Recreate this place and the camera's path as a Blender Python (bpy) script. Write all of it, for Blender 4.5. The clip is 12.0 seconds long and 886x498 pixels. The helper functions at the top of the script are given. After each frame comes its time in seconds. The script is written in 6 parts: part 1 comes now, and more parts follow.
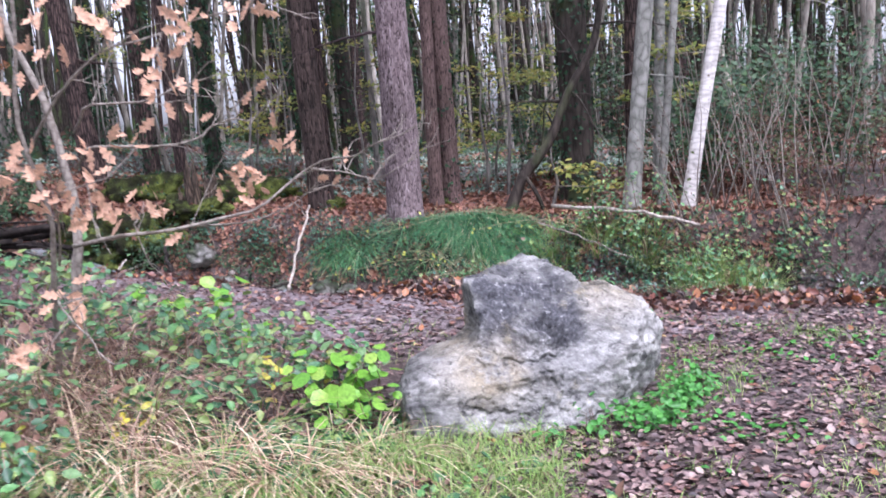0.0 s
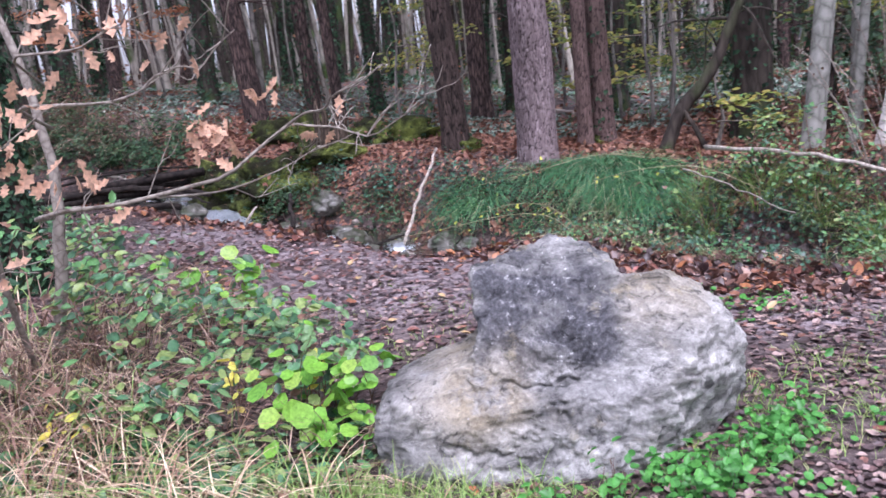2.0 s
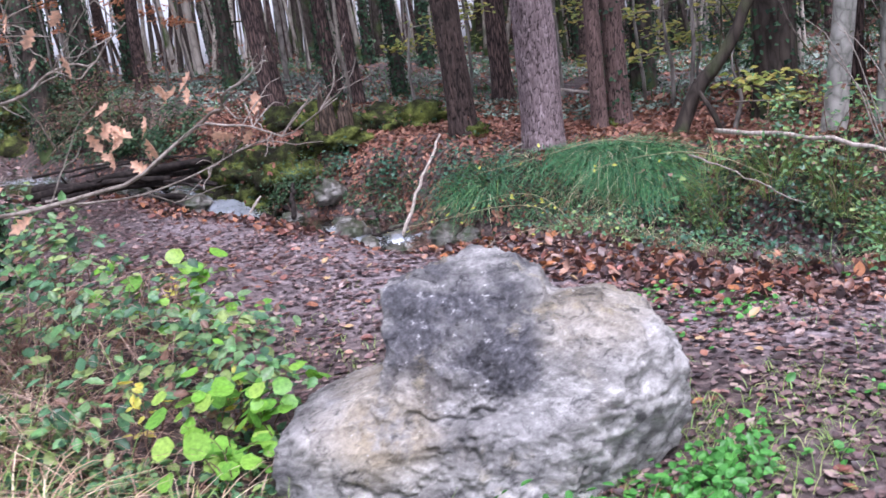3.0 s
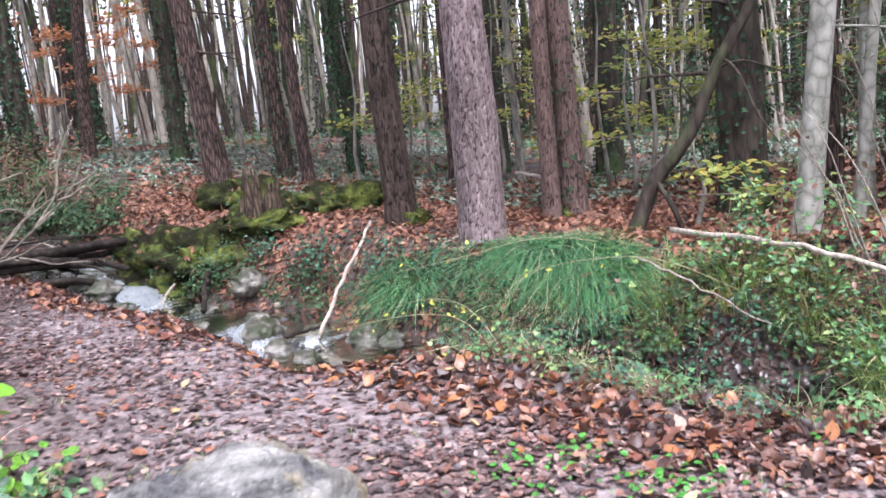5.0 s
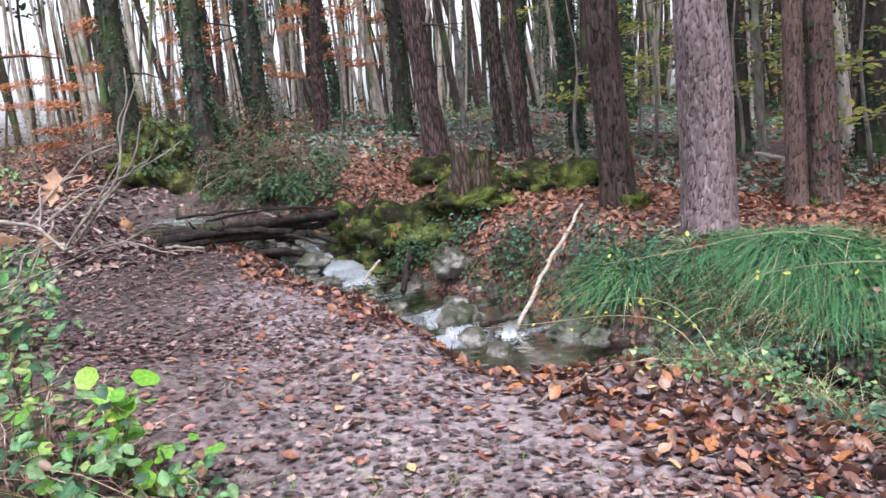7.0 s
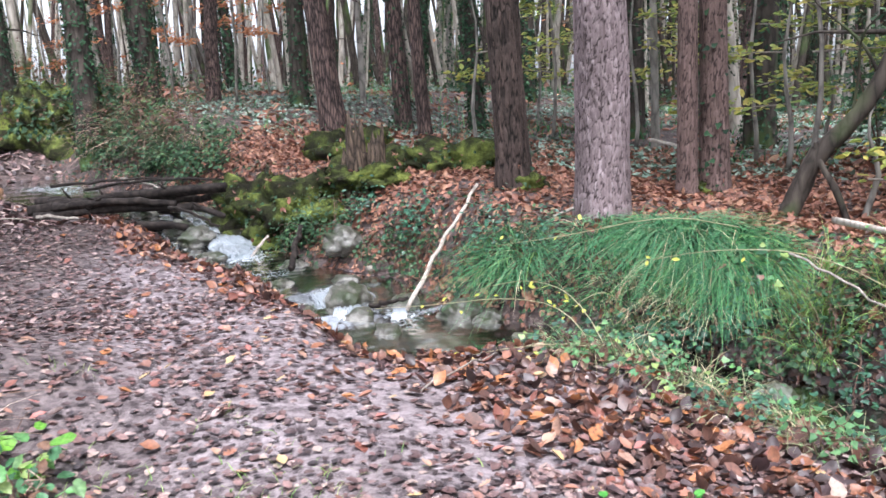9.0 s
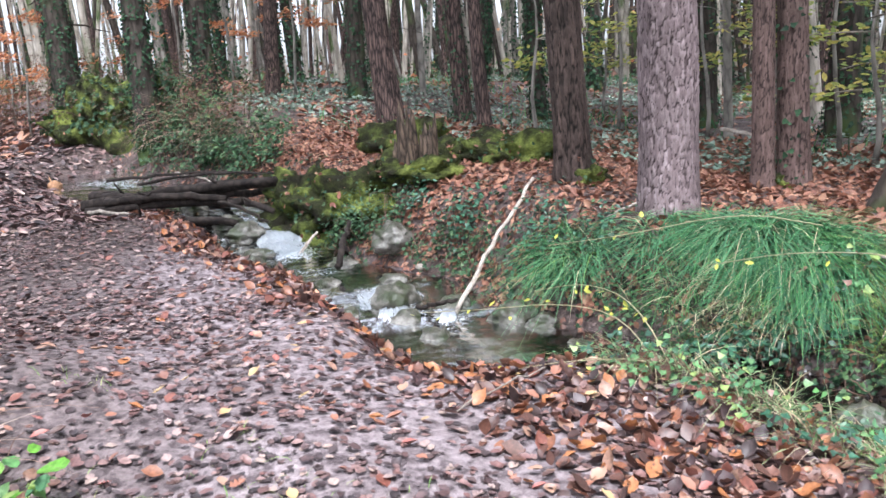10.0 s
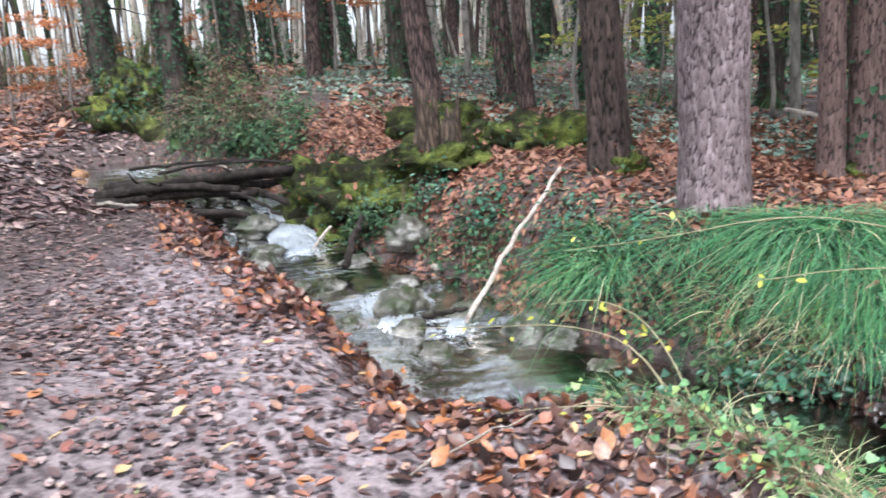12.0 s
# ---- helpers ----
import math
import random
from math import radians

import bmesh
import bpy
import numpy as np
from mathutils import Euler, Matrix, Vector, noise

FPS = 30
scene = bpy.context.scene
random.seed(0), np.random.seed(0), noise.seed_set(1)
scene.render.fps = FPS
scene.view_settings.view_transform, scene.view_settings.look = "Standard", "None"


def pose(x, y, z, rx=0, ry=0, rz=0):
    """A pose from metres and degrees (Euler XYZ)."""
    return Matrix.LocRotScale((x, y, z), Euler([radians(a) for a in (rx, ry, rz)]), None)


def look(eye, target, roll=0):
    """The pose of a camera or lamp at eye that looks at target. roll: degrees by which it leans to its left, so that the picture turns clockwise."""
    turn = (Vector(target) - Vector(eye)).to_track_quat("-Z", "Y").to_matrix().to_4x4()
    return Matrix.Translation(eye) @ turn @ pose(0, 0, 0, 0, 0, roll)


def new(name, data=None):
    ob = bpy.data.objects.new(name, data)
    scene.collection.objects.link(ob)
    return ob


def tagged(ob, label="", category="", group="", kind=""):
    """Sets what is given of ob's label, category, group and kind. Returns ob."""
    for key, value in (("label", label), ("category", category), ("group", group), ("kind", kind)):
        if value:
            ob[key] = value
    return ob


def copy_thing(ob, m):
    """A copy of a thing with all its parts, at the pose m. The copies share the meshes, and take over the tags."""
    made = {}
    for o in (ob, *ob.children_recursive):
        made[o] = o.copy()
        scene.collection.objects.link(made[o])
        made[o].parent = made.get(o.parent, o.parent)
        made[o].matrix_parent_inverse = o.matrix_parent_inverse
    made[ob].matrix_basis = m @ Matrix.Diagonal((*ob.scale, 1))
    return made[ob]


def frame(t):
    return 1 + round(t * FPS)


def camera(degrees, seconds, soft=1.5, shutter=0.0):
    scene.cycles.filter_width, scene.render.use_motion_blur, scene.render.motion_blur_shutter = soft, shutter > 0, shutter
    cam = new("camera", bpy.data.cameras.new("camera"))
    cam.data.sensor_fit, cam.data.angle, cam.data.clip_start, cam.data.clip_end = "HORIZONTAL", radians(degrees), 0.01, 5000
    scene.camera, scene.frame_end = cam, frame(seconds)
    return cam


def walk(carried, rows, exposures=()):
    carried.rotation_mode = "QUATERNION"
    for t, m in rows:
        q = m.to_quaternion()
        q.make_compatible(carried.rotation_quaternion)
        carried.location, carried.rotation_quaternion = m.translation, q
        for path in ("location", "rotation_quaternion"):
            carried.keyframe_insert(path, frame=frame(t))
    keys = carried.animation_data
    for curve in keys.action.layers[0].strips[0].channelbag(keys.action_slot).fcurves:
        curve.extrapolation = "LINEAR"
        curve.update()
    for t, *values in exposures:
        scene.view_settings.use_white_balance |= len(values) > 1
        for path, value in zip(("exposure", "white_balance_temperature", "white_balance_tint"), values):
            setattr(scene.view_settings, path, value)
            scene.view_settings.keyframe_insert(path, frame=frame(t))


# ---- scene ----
cam = camera(54.4, 12.0, 1.6, 0.4)
METRES, EYE, TILT, LEAN, TURN = 5.75, 1.5, -8.0, 4.0, 0.0
ROWS = [
    (0.0, 0.0, 0.0, 0.0, 0.0, 0.0, -0.0),
    (0.5, 0.0435, 0.0563, 0.0093, 0.99, -2.43, 1.27),
    (1.0, 0.0911, 0.1009, 0.0163, 7.96, -3.06, -0.22),
    (1.5, 0.1239, 0.1571, 0.0261, 12.2, -4.27, 0.41),
    (2.0, 0.1537, 0.2089, 0.0354, 14.55, -4.7, 0.27),
    (2.5, 0.1959, 0.2539, 0.0468, 18.21, -5.91, 0.91),
    (4.5, 0.2714, 0.4418, 0.0743, 19.86, -4.3, -1.16),
    (5.0, 0.2602, 0.5023, 0.0849, 17.18, -1.42, -0.32),
    (5.5, 0.2673, 0.5536, 0.0892, 23.08, -0.83, -1.59),
    (6.0, 0.2617, 0.5818, 0.0909, 29.24, -1.93, -3.05),
    (6.5, 0.2442, 0.6127, 0.0935, 32.44, -3.19, -2.36),
    (8.5, 0.2376, 0.636, 0.0938, 28.28, -4.18, -3.84),
    (9.0, 0.2347, 0.6613, 0.0925, 25.81, -4.38, -4.23),
    (9.5, 0.2358, 0.7045, 0.0979, 28.41, -4.96, -3.34),
    (10.0, 0.2201, 0.7363, 0.0973, 30.29, -5.27, -3.96),
    (10.5, 0.2047, 0.7743, 0.1016, 28.0, -5.6, -2.86),
    (11.0, 0.2098, 0.8137, 0.1063, 34.79, -5.76, -1.06),
    (11.5, 0.2128, 0.8487, 0.109, 37.39, -6.91, -1.78),
    (12.0, 0.206, 0.8889, 0.1096, 34.75, -6.7, -3.64),
]
path_rows = [(t, pose(0, 0, EYE, TILT, LEAN, TURN) @ pose(METRES * x, METRES * y, METRES * z, 90 + pitch, roll, yaw)) for t, x, y, z, yaw, pitch, roll in ROWS]
path_rows += [(2.7, look((1.193, 1.575, 1.474), (0.557, 3.421, 1.041), -7.7)), (4.3, look((1.56, 2.44, 1.455), (0.814, 4.258, 1.081), -4.8)), (8.3, look((1.386, 3.677, 1.43), (0.364, 5.367, 1.114), -3.9))]
walk(cam, sorted(path_rows, key=lambda row: row[0]),
     [(0.0, 1.38, 5600, 25), (2.5, 1.22, 5600, 28), (4.5, 1.62, 5950, 20), (5.5, 1.79, 5950, 20), (6.0, 1.58, 5975, 18), (6.5, 1.42, 6000, 17), (9.0, 1.77, 5850, 14), (10.5, 1.74, 5850, 13), (11.0, 1.86, 5850, 13), (11.5, 1.72, 5850, 11), (12.0, 1.73, 5850, 11)])

# ---------- world and light: an overcast autumn day ----------
world = bpy.data.worlds.new("sky")
scene.world = world
world.use_nodes = True
wn = world.node_tree
sky = wn.nodes.new("ShaderNodeTexSky")
sky.sky_type, sky.sun_disc = "NISHITA", False
sky.sun_elevation, sky.sun_rotation = radians(65), radians(146)
sky.air_density, sky.dust_density, sky.ozone_density = 1.0, 4.0, 1.0
veil = wn.nodes.new("ShaderNodeHueSaturation")
veil.inputs["Saturation"].default_value = 0.22
wn.links.new(sky.outputs[0], veil.inputs["Color"])
wn.links.new(veil.outputs[0], wn.nodes["Background"].inputs["Color"])
wn.nodes["Background"].inputs["Strength"].default_value = 0.15
sun = new("sun", bpy.data.lights.new("sun", "SUN"))
sun.data.energy, sun.data.angle, sun.data.color = 1.5, radians(20), (1.0, 0.97, 0.93)
sun.matrix_world = look((4, -6, 16), (0, 0, 0))


# ---------- materials ----------
def ramp(tree, stops, interpolation="LINEAR"):
    n = tree.nodes.new("ShaderNodeValToRGB")
    n.color_ramp.interpolation = interpolation
    e = n.color_ramp.elements
    while len(e) < len(stops):
        e.new(0.5)
    for el, (p, c) in zip(e, stops):
        el.position, el.color = p, (*c, 1)
    return n


def base_material(name, rough=0.8, spec=0.3):
    m = bpy.data.materials.new(name)
    m.use_nodes = True
    p = m.node_tree.nodes["Principled BSDF"]
    p.inputs["Roughness"].default_value = rough
    p.inputs["Specular IOR Level"].default_value = spec
    return m, m.node_tree, p


def texture(tree, kind, scale, stretch=(1, 1, 1), detail=6.0, rough=0.6, coords="Object", **extra):
    tc = tree.nodes.new("ShaderNodeTexCoord")
    mp = tree.nodes.new("ShaderNodeMapping")
    mp.inputs["Scale"].default_value = stretch
    tree.links.new(tc.outputs[coords], mp.inputs[0])
    t = tree.nodes.new({"noise": "ShaderNodeTexNoise", "voronoi": "ShaderNodeTexVoronoi", "wave": "ShaderNodeTexWave"}[kind])
    t.inputs["Scale"].default_value = scale
    if kind == "noise":
        t.inputs["Detail"].default_value, t.inputs["Roughness"].default_value = detail, rough
    for k, v in extra.items():
        if k == "feature":
            t.feature = v
        else:
            t.inputs[k].default_value = v
    tree.links.new(mp.outputs[0], t.inputs["Vector"])
    return t


def mix(tree, a, b, factor, blend="MIX"):
    n = tree.nodes.new("ShaderNodeMix")
    n.data_type, n.blend_type = "RGBA", blend
    for sock, v in ((n.inputs[0], factor), (n.inputs[6], a), (n.inputs[7], b)):
        if isinstance(v, (int, float)):
            sock.default_value = v
        elif isinstance(v, tuple):
            sock.default_value = (*v, 1)
        else:
            tree.links.new(v, sock)
    return n.outputs[2]


def bump(tree, p, height, strength=0.5, distance=0.02):
    b = tree.nodes.new("ShaderNodeBump")
    b.inputs["Strength"].default_value, b.inputs["Distance"].default_value = strength, distance
    tree.links.new(height, b.inputs["Height"])
    tree.links.new(b.outputs[0], p.inputs["Normal"])


def bark_material(name, dark, mid, light, scale=14.0, stretch=(1, 1, 0.22), strength=0.9, distance=0.03, moss=0.0, moss_colour=(0.06, 0.09, 0.03), furrow=0.0):
    m, t, p = base_material(name, 0.9, 0.2)
    cells = texture(t, "voronoi", scale, stretch, feature="DISTANCE_TO_EDGE")
    wander = texture(t, "noise", scale * 0.8, stretch, 4, 0.6)
    bent = t.nodes.new("ShaderNodeVectorMath")
    bent.operation = "MULTIPLY_ADD"
    bent.inputs[1].default_value = (0.8 / scale, 0.8 / scale, 0.8 / scale)
    t.links.new(wander.outputs["Color"], bent.inputs[0])
    t.links.new(cells.inputs["Vector"].links[0].from_socket, bent.inputs[2])
    t.links.new(bent.outputs[0], cells.inputs["Vector"])
    grain = texture(t, "noise", 9.0, (1, 1, 0.3), 8, 0.7)
    big = texture(t, "noise", 1.3, (1, 1, 0.6), 3, 0.5)
    r1 = ramp(t, [(0.0, dark), (0.09, mid), (0.35, light)])
    t.links.new(cells.outputs["Distance"], r1.inputs[0])
    r2 = ramp(t, [(0.3, dark), (0.5, mid), (0.72, light)])
    t.links.new(grain.outputs["Fac"], r2.inputs[0])
    c = mix(t, r1.outputs[0], r2.outputs[0], 0.5)
    gap = ramp(t, [(0.02, (1, 1, 1)), (0.2, (0, 0, 0))])
    chips = texture(t, "noise", scale * 2.2, (1, 1, 0.3), 5, 0.7)
    broken = t.nodes.new("ShaderNodeMath")
    broken.operation = "MULTIPLY_ADD"
    broken.inputs[1].default_value = 0.9
    t.links.new(chips.outputs["Fac"], broken.inputs[0])
    shifted = t.nodes.new("ShaderNodeMath")
    shifted.operation = "SUBTRACT"
    shifted.inputs[1].default_value = 0.4
    t.links.new(cells.outputs["Distance"], broken.inputs[2])
    t.links.new(broken.outputs[0], shifted.inputs[0])
    t.links.new(shifted.outputs[0], gap.inputs[0])
    if furrow:
        c = mix(t, c, dark, mix(t, (0, 0, 0), gap.outputs[0], furrow))
    if moss:
        r3 = ramp(t, [(0.62 - moss * 0.3, (0, 0, 0)), (0.72 - moss * 0.2, (1, 1, 1))])
        t.links.new(big.outputs["Fac"], r3.inputs[0])
        c = mix(t, c, moss_colour, r3.outputs[0])
    t.links.new(c, p.inputs["Base Color"])
    h = mix(t, r1.outputs[0], r2.outputs[0], 0.4)
    bump(t, p, h, strength, distance)
    return m


def leaf_material(name, colours, rough=0.55, through_light=0.25, spec=0.35):
    m, t, p = base_material(name, rough, spec)
    geo = t.nodes.new("ShaderNodeNewGeometry")
    n = len(colours)
    r = ramp(t, [(i / n, c) for i, c in enumerate(colours)], "CONSTANT")
    t.links.new(geo.outputs["Random Per Island"], r.inputs[0])
    spots = texture(t, "noise", 60.0, detail=3)
    r2 = ramp(t, [(0.3, (0.6, 0.6, 0.6)), (0.7, (1.15, 1.1, 1.05))])
    t.links.new(spots.outputs["Fac"], r2.inputs[0])
    c = mix(t, r.outputs[0], r2.outputs[0], 1.0, "MULTIPLY")
    t.links.new(c, p.inputs["Base Color"])
    if through_light:
        tr = t.nodes.new("ShaderNodeBsdfTranslucent")
        t.links.new(c, tr.inputs["Color"])
        mx = t.nodes.new("ShaderNodeMixShader")
        mx.inputs[0].default_value = through_light
        t.links.new(p.outputs[0], mx.inputs[1])
        t.links.new(tr.outputs[0], mx.inputs[2])
        t.links.new(mx.outputs[0], t.nodes["Material Output"].inputs["Surface"])
    return m


def ground_material():
    m, t, p = base_material("soil", 0.85, 0.3)
    fine = texture(t, "noise", 22.0, detail=9, rough=0.7)
    mid = texture(t, "noise", 2.2, detail=5, rough=0.6)
    soil = ramp(t, [(0.3, (0.022, 0.015, 0.013)), (0.5, (0.075, 0.053, 0.047)), (0.7, (0.2, 0.15, 0.135))])
    t.links.new(fine.outputs["Fac"], soil.inputs[0])
    sand = ramp(t, [(0.28, (0.09, 0.073, 0.074)), (0.45, (0.222, 0.182, 0.186)), (0.7, (0.35, 0.3, 0.305))])
    t.links.new(fine.outputs["Fac"], sand.inputs[0])
    at = t.nodes.new("ShaderNodeAttribute")
    at.attribute_name = "sand"
    add = t.nodes.new("ShaderNodeMath")
    add.operation = "MULTIPLY_ADD"
    add.inputs[1].default_value, add.inputs[2].default_value = 1.5, -0.75
    t.links.new(mid.outputs["Fac"], add.inputs[0])
    s = t.nodes.new("ShaderNodeMath")
    s.operation, s.use_clamp = "ADD", True
    t.links.new(add.outputs[0], s.inputs[0])
    t.links.new(at.outputs["Fac"], s.inputs[1])
    sel = t.nodes.new("ShaderNodeMath")
    sel.operation, sel.use_clamp = "MULTIPLY", True
    t.links.new(s.outputs[0], sel.inputs[0])
    t.links.new(at.outputs["Fac"], sel.inputs[1])
    c = mix(t, soil.outputs[0], sand.outputs[0], sel.outputs[0])
    stain = texture(t, "noise", 13.0, detail=6, rough=0.7)
    sr = ramp(t, [(0.40, (0.36, 0.33, 0.34)), (0.52, (0.95, 0.95, 0.95)), (0.7, (1.1, 1.08, 1.08))])
    t.links.new(stain.outputs["Fac"], sr.inputs[0])
    c = mix(t, c, sr.outputs[0], 1.0, "MULTIPLY")
    t.links.new(c, p.inputs["Base Color"])
    wet = ramp(t, [(0.35, (0.45, 0.45, 0.45)), (0.65, (0.95, 0.95, 0.95))])
    t.links.new(mid.outputs["Fac"], wet.inputs[0])
    t.links.new(wet.outputs[0], p.inputs["Roughness"])
    bump(t, p, fine.outputs["Fac"], 0.7, 0.03)
    return m


def rock_material():
    m, t, p = base_material("limestone", 0.85, 0.3)
    strata = texture(t, "noise", 4.6, (0.8, 0.8, 2.1), 10, 0.66, Distortion=0.7)
    blotch = texture(t, "noise", 2.6, detail=4, rough=0.6)
    speck = texture(t, "noise", 34.0, detail=5, rough=0.7)
    lichen = texture(t, "noise", 4.2, detail=6, rough=0.7)
    grey = ramp(t, [(0.36, (0.06, 0.06, 0.061)), (0.44, (0.16, 0.158, 0.155)), (0.54, (0.26, 0.256, 0.248)), (0.67, (0.42, 0.412, 0.395))])
    t.links.new(strata.outputs["Fac"], grey.inputs[0])
    dark = ramp(t, [(0.3, (0.035, 0.035, 0.04)), (0.5, (0.085, 0.085, 0.094)), (0.62, (0.15, 0.15, 0.16)), (0.72, (0.42, 0.42, 0.42))])
    t.links.new(speck.outputs["Fac"], dark.inputs[0])
    at = t.nodes.new("ShaderNodeAttribute")
    at.attribute_name = "weathered"
    a1 = t.nodes.new("ShaderNodeMath")
    a1.operation = "MULTIPLY_ADD"
    a1.inputs[1].default_value, a1.inputs[2].default_value = 2.4, -1.2
    t.links.new(blotch.outputs["Fac"], a1.inputs[0])
    a2 = t.nodes.new("ShaderNodeMath")
    a2.operation, a2.use_clamp = "ADD", True
    t.links.new(a1.outputs[0], a2.inputs[0])
    t.links.new(at.outputs["Fac"], a2.inputs[1])
    wr = ramp(t, [(0.4, (0, 0, 0)), (0.62, (1, 1, 1))])
    t.links.new(a2.outputs[0], wr.inputs[0])
    c = mix(t, grey.outputs[0], dark.outputs[0], wr.outputs[0])
    lr = ramp(t, [(0.58, (0, 0, 0)), (0.66, (0.7, 0.7, 0.7))])
    t.links.new(lichen.outputs["Fac"], lr.inputs[0])
    at3 = t.nodes.new("ShaderNodeAttribute")
    at3.attribute_name = "lichen"
    tan = ramp(t, [(0.36, (0, 0, 0)), (0.5, (0.85, 0.85, 0.85))])
    t.links.new(lichen.outputs["Fac"], tan.inputs[0])
    c = mix(t, c, (0.34, 0.28, 0.18), mix(t, tan.outputs[0], at3.outputs["Color"], 1.0, "MULTIPLY"))
    c = mix(t, c, (0.3, 0.26, 0.17), lr.outputs[0])
    veins = texture(t, "voronoi", 5.5, (1.0, 1.0, 2.4), feature="DISTANCE_TO_EDGE")
    bent = t.nodes.new("ShaderNodeVectorMath")
    bent.operation = "MULTIPLY_ADD"
    bent.inputs[1].default_value = (0.35, 0.35, 0.35)
    t.links.new(blotch.outputs["Color"], bent.inputs[0])
    t.links.new(veins.inputs["Vector"].links[0].from_socket, bent.inputs[2])
    t.links.new(bent.outputs[0], veins.inputs["Vector"])
    vr = ramp(t, [(0.0, (0.8, 0.8, 0.8)), (0.03, (0, 0, 0))])
    t.links.new(veins.outputs["Distance"], vr.inputs[0])
    gate = ramp(t, [(0.5, (0, 0, 0)), (0.64, (0.7, 0.7, 0.7))])
    t.links.new(lichen.outputs["Fac"], gate.inputs[0])
    c = mix(t, c, (0.045, 0.043, 0.04), mix(t, vr.outputs[0], gate.outputs[0], 1.0, "MULTIPLY"))
    # Mixes in pale rock to imitate light on the boulder's right side.
    at2 = t.nodes.new("ShaderNodeAttribute")
    at2.attribute_name = "paled"
    pale = ramp(t, [(0.4, (0.28, 0.272, 0.255)), (0.5, (0.5, 0.49, 0.46)), (0.62, (0.68, 0.665, 0.63))])
    t.links.new(strata.outputs["Fac"], pale.inputs[0])
    c = mix(t, c, pale.outputs[0], at2.outputs["Fac"])
    sp = ramp(t, [(0.63, (0, 0, 0)), (0.7, (0.7, 0.7, 0.7))])
    t.links.new(speck.outputs["Fac"], sp.inputs[0])
    c = mix(t, c, (0.6, 0.6, 0.58), sp.outputs[0])
    t.links.new(c, p.inputs["Base Color"])
    grit = texture(t, "noise", 70.0, detail=9, rough=0.75)
    gr = ramp(t, [(0.35, (0.7, 0.7, 0.7)), (0.5, (0.96, 0.96, 0.95)), (0.65, (1.15, 1.15, 1.13))])
    t.links.new(grit.outputs["Fac"], gr.inputs[0])
    c = mix(t, c, gr.outputs[0], 1.0, "MULTIPLY")
    pits = texture(t, "noise", 13.0, (1, 1, 1.5), 9, 0.72, Distortion=0.8)
    pr = ramp(t, [(0.36, (0.3, 0.3, 0.31)), (0.44, (0.82, 0.82, 0.82)), (0.56, (1.0, 1.0, 1.0)), (0.64, (1.4, 1.4, 1.38))])
    t.links.new(pits.outputs["Fac"], pr.inputs[0])
    c = mix(t, c, pr.outputs[0], 1.0, "MULTIPLY")
    t.links.new(c, p.inputs["Base Color"])
    h = mix(t, mix(t, strata.outputs["Fac"], speck.outputs["Fac"], 0.4), grit.outputs["Fac"], 0.25)
    bump(t, p, mix(t, h, pits.outputs["Fac"], 0.35), 1.0, 0.035)
    return m


def water_material():
    m, t, p = base_material("stream_water", 0.04, 0.5)
    p.inputs["Base Color"].default_value = (0.9, 0.88, 0.78, 1)
    p.inputs["Transmission Weight"].default_value = 1.0
    p.inputs["IOR"].default_value = 1.33
    n = texture(t, "noise", 9.0, (1, 1, 1), 4, 0.6)
    bump(t, p, n.outputs["Fac"], 0.28, 0.02)
    white = t.nodes.new("ShaderNodeBsdfDiffuse")
    white.inputs["Color"].default_value = (0.34, 0.37, 0.39, 1)
    at = t.nodes.new("ShaderNodeAttribute")
    at.attribute_name = "whiteness"
    streak = texture(t, "noise", 22.0, (1, 1, 1), 5, 0.65, Distortion=1.2)
    a = t.nodes.new("ShaderNodeMath")
    a.operation = "MULTIPLY_ADD"
    a.inputs[1].default_value, a.inputs[2].default_value = 5.0, -2.95
    t.links.new(streak.outputs["Fac"], a.inputs[0])
    b = t.nodes.new("ShaderNodeMath")
    b.operation = "ADD"
    t.links.new(a.outputs[0], b.inputs[0])
    t.links.new(at.outputs["Fac"], b.inputs[1])
    c = t.nodes.new("ShaderNodeMath")
    c.operation, c.use_clamp = "MULTIPLY", True
    c.inputs[1].default_value = 0.55
    t.links.new(b.outputs[0], c.inputs[0])
    small = t.nodes.new("ShaderNodeMath")
    small.operation, small.use_clamp = "MULTIPLY", True
    small.inputs[1].default_value = 2.5
    t.links.new(at.outputs["Fac"], small.inputs[0])
    t.links.new(small.outputs[0], c.inputs[1])
    mx = t.nodes.new("ShaderNodeMixShader")
    t.links.new(c.outputs[0], mx.inputs[0])
    t.links.new(p.outputs[0], mx.inputs[1])
    t.links.new(white.outputs[0], mx.inputs[2])
    t.links.new(mx.outputs[0], t.nodes["Material Output"].inputs["Surface"])
    return m


